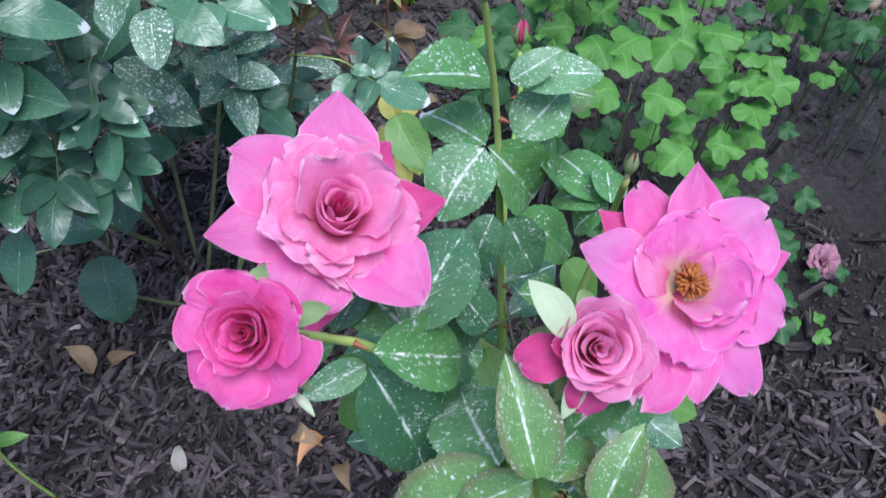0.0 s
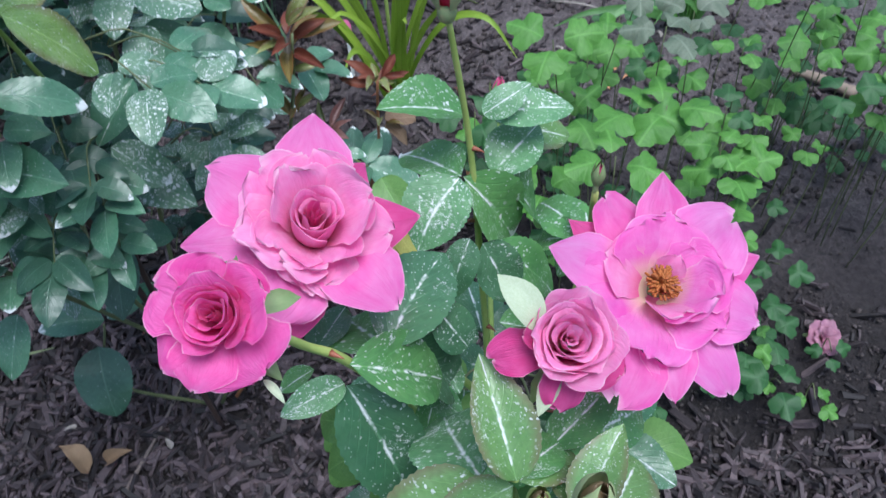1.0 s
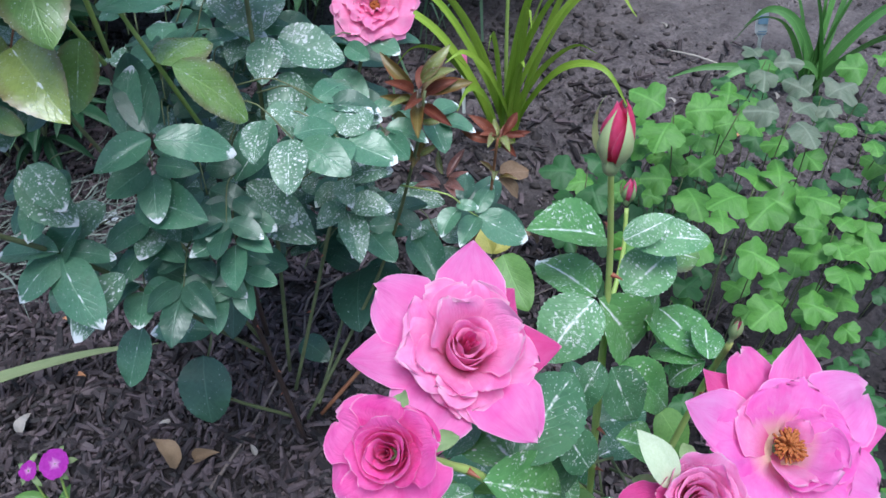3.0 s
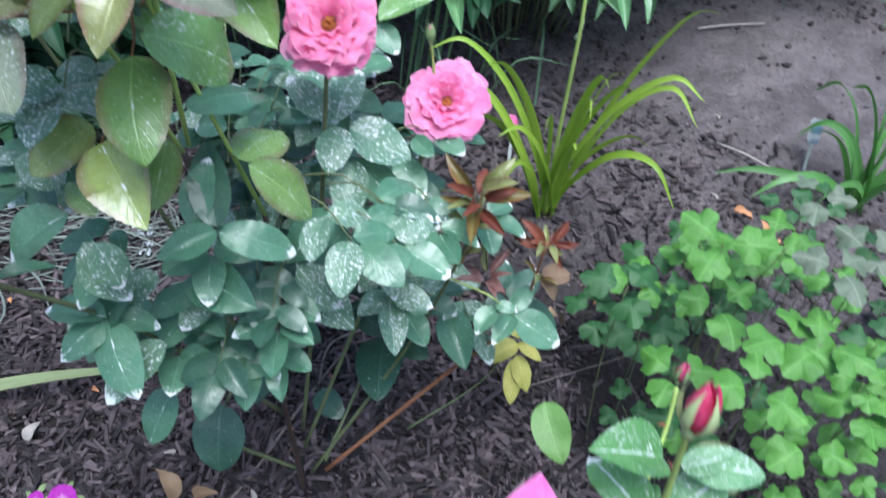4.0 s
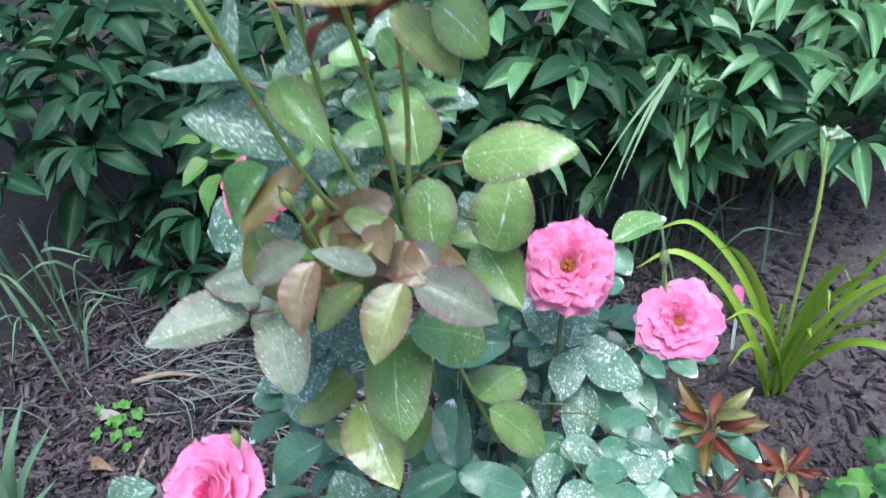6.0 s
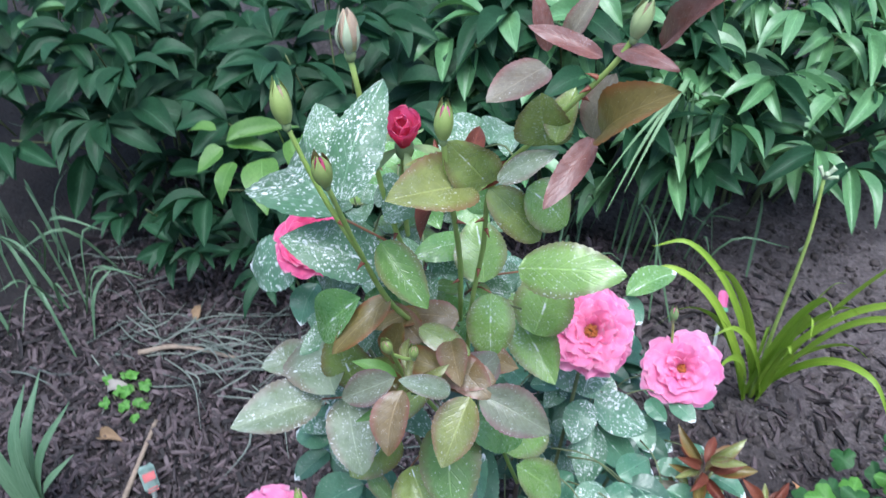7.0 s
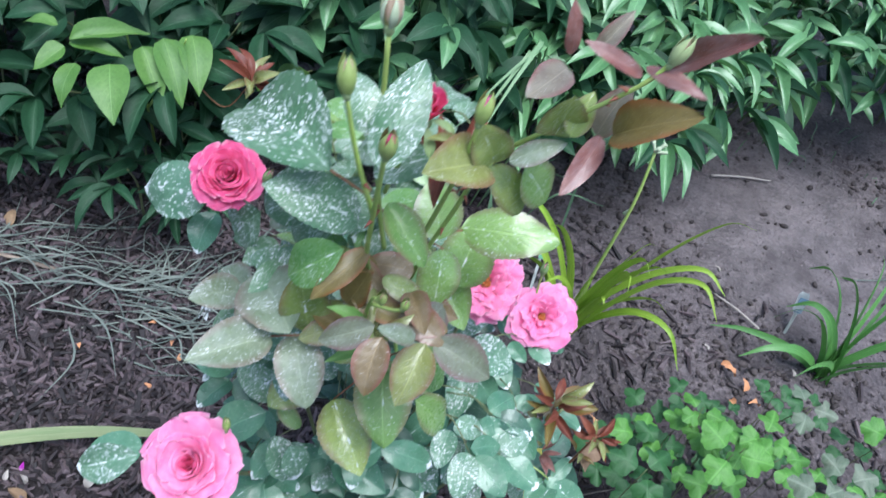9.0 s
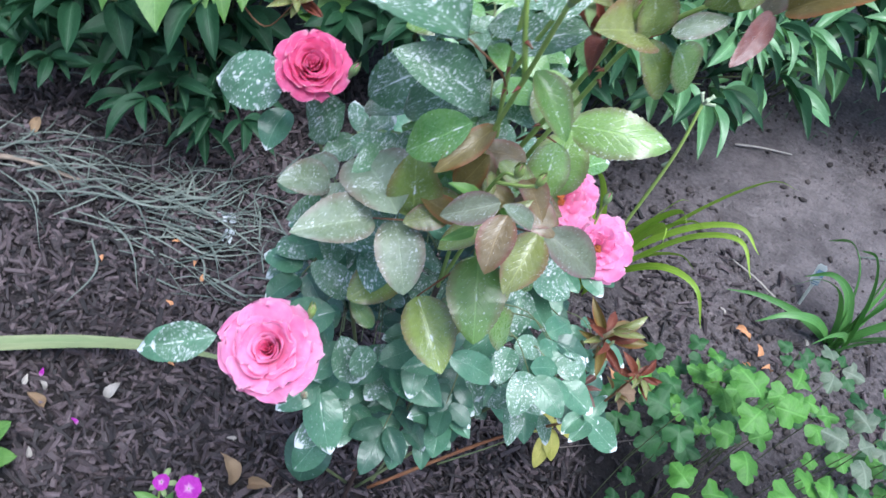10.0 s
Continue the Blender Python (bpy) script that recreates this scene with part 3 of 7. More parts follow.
# ---- roses ----
def petal_mesh(length, width, th0, th1, wrap0, wrap1, point=0.0, ruffle=0.0, r0=0.002, roll=0.0, seed=0, nv=11, nu=11):
    """A petal that leaves the axis (+z) at th0 degrees and ends at th1; wrap: how far it closes round the axis; point: how sharp it ends."""
    rng = random.Random(seed)
    ph, ph2 = rng.uniform(0, 6), rng.uniform(0, 6)
    r, z = r0, 0.0
    verts, uvs = [], []
    prev = 0.0
    for i in range(nv):
        v = 1 - (1 - i / (nv - 1)) ** 1.5
        th = radians(th0 + (th1 - th0) * v ** (3.2 if point < 0 else 1.4))
        step = (v - prev) * length
        r, z, prev = r + math.sin(th) * step, z + math.cos(th) * step, v
        wv = 0.24 + 0.76 * math.sin(min(1.0, v / 0.62) * math.pi / 2) ** 0.9
        if v > 0.58:
            q = (v - 0.58) / 0.42
            if point < 0:
                wv *= 1 - 0.30 * q ** 3
            else:
                wv *= (1 - point) * max(0.0, 1 - q ** 3.2) ** 0.5 + point * max(0.0, 1 - q ** 1.25) + 0.02 + 0.20 * (1 - point)
        half = width * 0.5 * wv
        wrap = wrap0 + (wrap1 - wrap0) * v
        if abs(wrap) < 0.02:
            wrap = 0.02
        n_r, n_z = -math.cos(th), math.sin(th)
        for j in range(nu):
            u = 2 * j / (nu - 1) - 1
            lat = half / wrap * math.sin(u * wrap)
            inn = half / wrap * (1 - math.cos(u * wrap))
            inn -= roll * length * (abs(u) ** 3) * v * v * min(1.0, wv)
            inn -= roll * length * 0.5 * max(0.0, v - 0.8) * 2
            inn += (ruffle + 0.015) * length * (math.sin(u * wv * 4.2 + ph) * v ** 2 + 0.5 * wv * math.sin(u * 9 + ph2) * v ** 3)
            along = (0.06 * math.sin(u * 3 + ph2) + 0.03 * math.sin(u * 8 + ph)) * length * min(1.0, 1 - point) * v ** 4
            if point < 0:
                along -= 0.10 * length * abs(u) ** 3 * v ** 3
            verts.append((r + n_r * inn + math.sin(th) * along, lat, z + n_z * inn + math.cos(th) * along))
            uvs.append((0.5 + 0.5 * u, v))
    return mesh_from("petal", verts, grid_faces(nv, nu), uvs)


def axis_frame(at, axis, spin=0.0):
    z = Vector(axis).normalized()
    x = Vector((1, 0, 0)) - z * z.x
    x.normalize()
    y = z.cross(x)
    m = Matrix((x, y, z)).transposed().to_4x4()
    m.translation = at
    return m @ pose(0, 0, 0, 0, 0, spin)


def receptacle(name, r, parent, frame_, sepals=5, sepal_len=0.022, fold=120, seed=0, mat=None, closed=False):
    """The green cup under a flower with its sepals; the flower's petals hang on it."""
    rings = [(0.0015, -r * 1.9), (r * 0.75, -r * 1.6), (r, -r * 0.8), (r * 0.9, 0.0), (r * 0.3, r * 0.3)]
    verts, faces, s = [], [], 9
    for rr, zz in rings:
        verts += [(rr * math.cos(2 * math.pi * k / s), rr * math.sin(2 * math.pi * k / s), zz) for k in range(s)]
    for i in range(len(rings) - 1):
        faces += [(i * s + k, i * s + (k + 1) % s, (i + 1) * s + (k + 1) % s, (i + 1) * s + k) for k in range(s)]
    faces += [tuple(range(s))[::-1], tuple(range((len(rings) - 1) * s, len(rings) * s))]
    cup = part(name, mesh_from(name, verts, faces), M_SEPAL, parent)
    cup.matrix_basis = frame_
    for k in range(sepals):
        if closed:
            me = petal_mesh(sepal_len, sepal_len * 0.36, fold + 20, fold - 24 + 14 * (k % 3), 0.9, 0.5, 1.0, 0.04, r * 0.95, 0.0, seed + k, 9, 5)
        else:
            me = petal_mesh(sepal_len, sepal_len * 0.34, fold - 25, fold + 18, 0.6, 0.2, 1.0, 0.05, r * 0.8, 0.0, seed + k, 7, 5)
        part("sepal", me, mat or M_SEPAL, cup).matrix_basis = pose(0, 0, -r * 0.3, 0, 0, 72 * k + 20)
    return cup


def rose(bush, at, axis, rings, stamens=0.0, spin=0.0, cup=0.006, label="", sepal_fold=125, stamen_tilt=0.0):
    """A rose of rings of petals. A ring: material, azimuths, length, width, th0, th1, wrap0, wrap1, point, ruffle, r0, roll."""
    head = receptacle("blossom", cup, bush, axis_frame(at, axis, spin), 5, 0.024, sepal_fold, int(abs(at[0]) * 1000))
    tagged(head, label=label)
    count = 0
    for row in rings:
        if len(row) == 7:
            for az in row[1]:
                count += 1
                part("petal", furl_mesh(row[2], row[3] * random.uniform(0.97, 1.03), *row[4:], count), row[0], head).matrix_basis = pose(0, 0, 0, 0, 0, az)
            continue
        mat, azimuths, length, width, th0, th1, w0, w1, point, ruffle, r0, roll = row
        for az in azimuths:
            count += 1
            k = random.uniform(0.93, 1.07)
            me = petal_mesh(length * k, width * random.uniform(0.94, 1.06), th0 + random.uniform(-3, 3), th1 + random.uniform(-10, 10), w0, w1, point, ruffle, r0, roll, count * 7 + int(1000 * length))
            part("petal", me, mat, head).matrix_basis = pose(0, 0, random.uniform(0, 0.0012), 0, 0, az + random.uniform(-3, 3))
    if stamens:
        rng = random.Random(3)
        verts, faces = [], []
        for k in range(90):
            a, t = rng.uniform(0, 6.283), rng.uniform(0.1, 1.0)
            lean = t * 0.75
            tip = Vector((math.cos(a) * math.sin(lean), math.sin(a) * math.sin(lean), math.cos(lean))) * stamens * rng.uniform(0.8, 1.1)
            for pts, r_a, r_b in (([(math.cos(a) * 0.002, math.sin(a) * 0.002, 0), tip * 0.6, tip], 0.00035, 0.0003), ([tip, tip + Vector((math.cos(a), math.sin(a), 0.4)) * 0.0013, tip + Vector((math.cos(a), math.sin(a), 0.3)) * 0.0024], 0.0007, 0.0005)):
                v, f = tube_data(pts, r_a, r_b, 5, 2)
                o = len(verts)
                verts += v
                faces += [tuple(i + o for i in q) for q in f]
        part("stamen_tuft", mesh_from("stamen_tuft", verts, faces), M_STAMEN, head, "orange-brown stamens").matrix_basis = pose(0, 0, 0.002, 0, stamen_tilt, 0)
    return head


def furl_mesh(r, height, arc, flare, gap, seed=0, nv=9, nu=17):
    """A furled petal that winds round the axis (+z): its radius grows by gap from end to end and its rim rolls outward."""
    rng = random.Random(seed)
    ph, ph2 = rng.uniform(0, 6), rng.uniform(0, 6)
    verts, uvs = [], []
    for i in range(nv):
        v = i / (nv - 1)
        lip = max(0.0, (v - 0.62) / 0.38)
        for j in range(nu):
            u = j / (nu - 1)
            a = radians(arc) * (u - 0.5)
            end = abs(2 * u - 1)
            rr = (r + gap * u) * (0.45 + 0.55 * math.sin(min(1.0, v / 0.5) * math.pi / 2))
            rr += flare * lip ** 1.6 * (1 - 0.35 * end ** 4) * (1 + 0.5 * math.sin(2.2 * a + ph) + 0.25 * math.sin(5 * a + ph2))
            z = height * (v - 0.16 * lip ** 2.2 * min(1.0, flare / 0.002)) * (1 - 0.30 * end ** 5)
            z += height * 0.08 * v * v * math.sin(2.3 * a + ph2)
            verts.append((rr * math.cos(a), rr * math.sin(a), z))
            uvs.append((0.5 + 0.45 * (2 * u - 1), v))
    return mesh_from("petal", verts, grid_faces(nv, nu), uvs)


def heart(mats, height, reach, depth=0.0, turn=0.0, layers=6):
    """The furled middle of a rose, from the outer pair of petals to the core."""
    rows = []
    for k in range(layers):
        f = 1.0 - k / (layers - 0.35)
        rows.append((mats[min(k, len(mats) - 1)], [turn + 71 * k, turn + 71 * k + 176] if k < layers - 1 else [turn], max(0.0009, reach * f), height * (1 - depth * (1 - f)), 215 if k < layers - 1 else 400, reach * (0.20 if k < 3 else 0.13), reach * 0.16))
    rows.append((mats[-1], [turn + 40], 0.0007, height * 0.96, 420, 0.0006, 0.0010))
    return rows


def ring(count, start=0.0):
    return [start + 360.0 * k / count for k in range(count)]


def spiral(count, start=0.0):
    return [start + 137.5 * k for k in range(count)]


def bud_scale(name, length, r, arc, seed=0, nv=9, nu=9):
    """One wrapping leaf of a bud: part of an egg that narrows to a point at its tip."""
    rng = random.Random(seed)
    ph = rng.uniform(0, 6)
    verts, uvs = [], []
    for i in range(nv):
        v = i / (nv - 1)
        rr = r * (math.sin(math.pi * (0.16 + 0.80 * v)) ** 0.75)
        half = radians(arc) * 0.5 * max(0.04, (0.75 + 0.25 * math.sin(min(1.0, v / 0.3) * math.pi / 2)) * (1 - v ** 3.0))
        for j in range(nu):
            u = 2 * j / (nu - 1) - 1
            a = u * half
            bulge = rr * (1 + 0.03 * math.sin(5 * v + ph) - 0.05 * u * u)
            verts.append((bulge * math.cos(a), bulge * math.sin(a), length * v))
            uvs.append((0.5 + 0.5 * u, v))
    return mesh_from(name, verts, grid_faces(nv, nu), uvs)


def bud(bush, at, axis, length, petal, sepal=None, opened=0.0, sepal_len=1.1, label="", sepal_fold=12, closed=False):
    """A bud: furled petals wrapped by pointed sepals, over a small green hip."""
    r = length * (0.25 if closed else 0.27)
    green = sepal or M_SEPAL
    head = receptacle("bud", r * 0.52, bush, axis_frame(at, axis), 0, seed=int(length * 4000))
    tagged(head, label=label)
    for k in range(4):
        part("petal", bud_scale("petal", length * (0.96 - 0.02 * k), r * (0.95 - 0.10 * k), 215, k + 3), petal, head).matrix_basis = pose(0, 0, r * 0.1, 2 * k, -2 * k, 137.5 * k)
    for k in range(5):
        lean = (k % 3) * (1.5 if closed else 5.0)
        ln = length * (1.16 if closed else 0.95) * (0.92 + 0.06 * (k % 3))
        part("sepal", bud_scale("sepal", ln, r * (1.02 + 0.02 * k), 92 if closed else 44, k + 11), green, head).matrix_basis = pose(0, 0, 0, 0, 0, 72 * k + 9) @ pose(0, 0, 0, 0, lean, 0)
    return head



# ---- the bed ----
def relief(x, y):
    """The height of the bed's surface."""
    h = 0.012 * noise.noise(Vector((x * 3.1, y * 3.1, 0.3))) + 0.008 * noise.noise(Vector((x * 11, y * 11, 4.0)))
    return h + 0.0045 * noise.noise(Vector((x * 27, y * 27, 9.0)))


def ticks(lo, hi, fine, reach):
    """Grid lines: close together in the bed, wider and wider outside."""
    line = list(np.arange(lo, hi + fine / 2, fine))
    step, a, b = fine, lo, hi
    while b - hi < reach:
        step *= 1.35
        a, b = a - step, b + step
        line = [a] + line + [b]
    return line


gx, gy = ticks(-1.9, 1.2, 0.022, 300.0), ticks(0.1, 2.9, 0.022, 300.0)
ground_mesh = mesh_from("ground", [(x, y, relief(x, y)) for y in gy for x in gx], grid_faces(len(gy), len(gx)))
ground = part("ground", ground_mesh, M_SOIL, None, "dark garden bed with bark mulch and a patch of dry grey soil", "structure")
ground["category"] = "ground"

CHIP_FACES = [(0, 1, 2, 3), (7, 6, 5, 4), (0, 4, 5, 1), (1, 5, 6, 2), (2, 6, 7, 3), (3, 7, 4, 0)]


GOLD = (1 + 5 ** 0.5) / 2
LUMP = np.array([(a, b, 0) for a in (-1, 1) for b in (-GOLD, GOLD)] + [(0, a, b) for a in (-1, 1) for b in (-GOLD, GOLD)] + [(b, 0, a) for a in (-1, 1) for b in (-GOLD, GOLD)]) / 1.9
LUMP_FACES = [(i, j, k) if np.dot(np.cross(LUMP[j] - LUMP[i], LUMP[k] - LUMP[i]), LUMP[i]) > 0 else (i, k, j)
              for i in range(12) for j in range(i + 1, 12) for k in range(j + 1, 12)
              if max(np.linalg.norm(LUMP[a] - LUMP[b]) for a, b in ((i, j), (j, k), (i, k))) < 1.2]


def chip_verts(rng, ln, wd, th):
    """A splintered chip: a tapered, skewed slab."""
    a, b, s = rng.uniform(0.35, 1.0), rng.uniform(0.35, 1.0), rng.uniform(-0.3, 0.3)
    pts = [(-ln, -wd * a, 0), (ln, -wd * b + s * wd, 0), (ln * rng.uniform(0.8, 1.05), wd * b + s * wd, 0), (-ln * rng.uniform(0.8, 1.05), wd * a, 0)]
    pts = [(x / 2, y / 2, -th / 2 + rng.uniform(-0.2, 0.2) * th) for x, y, _ in pts]
    return np.array(pts + [(x * rng.uniform(0.7, 1), y * rng.uniform(0.5, 1), z + th * rng.uniform(0.6, 1.2)) for x, y, z in pts])


def scatter(name, count, area, sizes, material, label, category, seed, lift=0.005, tilt=24, keep=None, aligned=None, lumps=False):
    """Loose pieces strewn over the bed, joined into one: no one could count them."""
    rng = random.Random(seed)
    shapes = [chip_verts(rng, 1.0, 1.0, 1.0) for _ in range(24)]
    cells = CHIP_FACES
    if lumps:
        shapes = [LUMP * [[rng.uniform(0.7, 1.2) for _ in range(3)] for _ in LUMP] * 0.5 for _ in range(24)]
        cells = LUMP_FACES
    verts, faces = [], []
    made = 0
    for _ in range(count * 4):
        if made >= count:
            break
        x, y = rng.uniform(area[0], area[1]), rng.uniform(area[2], area[3])
        if keep and rng.random() > keep(x, y):
            continue
        made += 1
        k = rng.uniform(0, 1) ** 1.7
        ln, wd, th = (lo + (hi - lo) * k for lo, hi in sizes)
        wd *= rng.uniform(0.6, 1.3)
        turn = aligned + rng.gauss(0, 40) if aligned is not None else rng.uniform(0, 360)
        m = np.array(pose(x, y, relief(x, y) + lift + rng.uniform(0, 0.006), rng.gauss(0, tilt), rng.gauss(0, tilt), turn))
        p = shapes[rng.randrange(24)] * (ln, wd, th)
        o = len(verts)
        verts += (p @ m[:3, :3].T + m[:3, 3]).tolist()
        faces += [tuple(i + o for i in f) for f in cells]
    ob = part(name, mesh_from(name, verts, faces, smooth=lumps), material, None, label, "stuff")
    ob["category"] = category
    return ob


def mulched(x, y, soil=False):
    """How thickly the bark lies: thick at the near left, thin on the dry patch."""
    d = math.hypot((x - 0.82) / 0.90, (y - 2.10) / 0.85) + 0.35 * noise.noise(Vector((x * 2.5, y * 2.5, 2.0)))
    edge = min(1.0, (x + 1.75) / 0.35, (1.0 - x) / 0.25, (y - 0.2) / 0.25)
    bare = 0.10 if not soil and (math.hypot((x - 0.52) / 0.46, (y - 0.95) / 0.38) < 1.0 or x > 0.42 and 0.64 < y < 1.0) else 1.0
    bare *= 0.18 if y + 0.45 * x > 1.12 and x > -0.35 else 1.0
    return min(1.0, max(0.0, (d - 0.56) * 2.0)) * (1.0 if y < 1.5 else 0.75) * max(0.0, edge) * bare


scatter("bark_mulch", 27000, (-1.75, 1.0, 0.2, 1.75), ((0.009, 0.058), (0.004, 0.0135), (0.002, 0.008)), M_CHIP, "dark brown shredded bark mulch covering the bed", "mulch", 11, keep=mulched)
scatter("soil_crumbs", 6000, (-0.4, 1.25, 1.05, 2.6), ((0.002, 0.011), (0.002, 0.008), (0.001, 0.005)), M_CLOD, "grey-brown crumbs of dry garden soil", "soil", 12, lift=-0.002, tilt=34, lumps=True, keep=lambda x, y: 1.1 - mulched(x, y) * 0.9)
scatter("soil_crumbs", 3800, (-0.4, 1.25, 1.05, 2.6), ((0.005, 0.030), (0.005, 0.024), (0.003, 0.016)), M_CLOD_DARK, "dark clods of garden soil round the dry patch", "soil", 13, lift=0.0, tilt=34, lumps=True, keep=lambda x, y: min(1.0, max(0.06, (math.hypot((x - 0.50) / 0.36, (y - 2.08) / 0.36) - 0.75) * 1.6)))
scatter("dark_soil_crumbs", 13000, (-1.75, 1.2, 0.25, 2.6), ((0.002, 0.013), (0.002, 0.009), (0.001, 0.006)), M_CLOD_DARK, "dark crumbs of earth and bark between the chips", "soil", 14, lift=0.003, tilt=30, lumps=True, keep=lambda x, y: mulched(x, y, True) ** 1.5 * (1.0 if x > 0.3 else 0.5))

# the chips that lie nearest, each a piece of its own
chip_rng = random.Random(5)
CHIP_MESHES = [mesh_from("bark_chip", chip_verts(chip_rng, 1.0, 1.0, 1.0), CHIP_FACES, smooth=False) for _ in range(12)]
for _ in range(290):
    x, y = chip_rng.uniform(-0.85, 0.40), chip_rng.uniform(0.42, 0.95)
    ln = chip_rng.uniform(0.022, 0.062)
    ob = part("bark_chip", chip_rng.choice(CHIP_MESHES), M_CHIP_ONE, ground)
    ob.matrix_basis = pose(x, y, relief(x, y) + 0.011, chip_rng.gauss(0, 12), chip_rng.gauss(0, 12), chip_rng.uniform(0, 360)) @ Matrix.Diagonal((ln, chip_rng.uniform(0.006, 0.014), chip_rng.uniform(0.003, 0.007), 1))


def strip_data(points, width, twist=0.0, n=5, fold=0.25, seed=0, spin=0.0):
    """A grass-like blade along a line: tapered, folded down its middle."""
    rng = random.Random(seed)
    line = smooth_path(points, n)
    verts, uvs = [], []
    for i, c in enumerate(line):
        t = i / (len(line) - 1)
        tw = radians(spin + twist * t)
        d = (line[min(i + 1, len(line) - 1)] - line[max(i - 1, 0)]).normalized()
        side = d.cross(Vector((0, 0, 1)))
        side = side.normalized() if side.length > 0.05 else Vector((1, 0, 0))
        up = side.cross(d)
        side, up = side * math.cos(tw) + up * math.sin(tw), up * math.cos(tw) - side * math.sin(tw)
        w = width * 0.5 * min(1.0, 0.55 + t * 2.2) * (1 - max(0.0, t - 0.35) ** 1.6 * 1.95) + 0.0003
        for u in (-1, 0, 1):
            verts.append(c + side * (u * w) + up * (fold * w * abs(u)))
            uvs.append((0.5 + 0.5 * u, t))
    return verts, grid_faces(len(line), 3), uvs


def strip(name, points, width, material, parent, twist=0.0, label="", fold=0.25, n=5, spin=0.0):
    v, f, uv = strip_data(points, width, twist, n, fold, 0, spin)
    return part(name, mesh_from(name, v, f, uv), material, parent, label)


def blades(name, count, centre, spread, length, width, material, label, category, seed, flat=True, stray=0.9, along=0.05):
    """Many blades of dry or green grass as one mass."""
    rng = random.Random(seed)
    verts, faces, uvs = [], [], []
    for _ in range(count):
        x, y = rng.gauss(centre[0], spread[0]), rng.gauss(centre[1], spread[1])
        a, ln = rng.gauss(along, stray), rng.uniform(*length)
        if flat:
            z = relief(x, y) + rng.uniform(0.010, 0.028)
            bend = rng.uniform(-0.5, 0.5)
            pts = [(x, y, z), (x + math.cos(a) * ln / 2, y + math.sin(a) * ln / 2, z + rng.uniform(-0.002, 0.012)), (x + math.cos(a + bend) * ln, y + math.sin(a + bend) * ln, z - rng.uniform(0.0, 0.006))]
        else:
            a = rng.uniform(0, 6.28)
            z, lean = relief(x, y), rng.uniform(0.15, 0.9)
            pts = [(x, y, z), (x + math.cos(a) * ln * lean * 0.4, y + math.sin(a) * ln * lean * 0.4, z + ln * 0.6), (x + math.cos(a) * ln * lean, y + math.sin(a) * ln * lean, z + ln * rng.uniform(0.35, 0.8))]
        v, f, uv = strip_data(pts, rng.uniform(*width), rng.uniform(-60, 60), 4, 0.2)
        o = len(verts)
        verts += v
        uvs += uv
        faces += [tuple(i + o for i in q) for q in f]
    ob = part(name, mesh_from(name, verts, faces, uvs), material, None, label, "stuff")
    ob["category"] = category
    return ob


blades("dry_grass", 130, (-1.05, 1.00), (0.20, 0.055), (0.08, 0.26), (0.0016, 0.0042), M_STRAW, "dried grey-green grass clippings lying on the mulch", "grass clippings", 21, stray=0.42, along=0.42)
blades("dry_grass", 70, (-0.90, 1.09), (0.10, 0.085), (0.05, 0.20), (0.0014, 0.0038), M_STRAW, "tangled grey-green grass clippings beside the rose bush", "grass clippings", 25, stray=1.0, along=0.9)
blades("dry_grass", 36, (-1.42, 1.02), (0.20, 0.12), (0.06, 0.22), (0.0014, 0.004), M_STRAW, "bleached dry grass strewn on the mulch", "grass clippings", 22, stray=0.5, along=0.5)
blades("grass", 46, (-1.72, 1.02), (0.12, 0.14), (0.14, 0.34), (0.005, 0.010), M_GRASS, "tuft of blue-green grass at the bed's edge", "grass", 23, flat=False)
blades("grass", 60, (0.35, 2.62), (0.28, 0.14), (0.03, 0.09), (0.002, 0.004), M_GRASS, "short weedy grass under the shrubs", "grass", 24, flat=False)
blades("grass", 40, (-0.55, 1.72), (0.22, 0.12), (0.18, 0.4), (0.004, 0.008), M_GRASS, "long grass blades growing among the shrubs", "grass", 26, flat=False)


# ---- things lying on the bed ----
def lying(name, points, r0, r1, material, label, category, sides=7, rough=0.15):
    pts = [(x, y, relief(x, y) + z) for x, y, z in points]
    v, f = tube_data(pts, r0, r1, sides, 6, rough, len(name))
    ob = part(name, mesh_from(name, v, f), material, None, label)
    ob["category"] = category
    return ob


lying("twig", [(-0.345, 0.95, 0.012), (-0.385, 0.80, 0.016), (-0.42, 0.66, 0.012), (-0.475, 0.50, 0.010)], 0.0022, 0.0032, M_TWIG, "thin grey-brown twig lying across the mulch", "twig")
lying("twig", [(-0.02, 0.93, 0.03), (0.10, 1.02, 0.018), (0.22, 1.10, 0.012)], 0.0014, 0.001, M_TWIG, "fine dry twig beside the rose bush", "twig")
lying("twig", [(-0.33, 0.98, 0.02), (-0.38, 0.93, 0.012), (-0.37, 0.84, 0.012)], 0.003, 0.002, M_TWIG, "short forked twig under the rose bush", "twig")
lying("dry_stalk", [(0.30, 1.725, 0.010), (0.36, 1.692, 0.016), (0.425, 1.661, 0.012)], 0.0022, 0.003, M_PALEBIT, "pale dry stalk with a white end on bare soil", "stalk")
lying("dry_stalk", [(0.24, 2.20, 0.01), (0.32, 2.24, 0.014), (0.42, 2.28, 0.01)], 0.004, 0.002, M_PALEBIT, "bleached dry stalk on bare soil", "stalk")
lying("dry_stalk", [(0.66, 1.98, 0.008), (0.74, 2.02, 0.012), (0.84, 2.08, 0.01)], 0.002, 0.0014, M_STRAW, "thin bleached stalk on bare soil", "stalk")
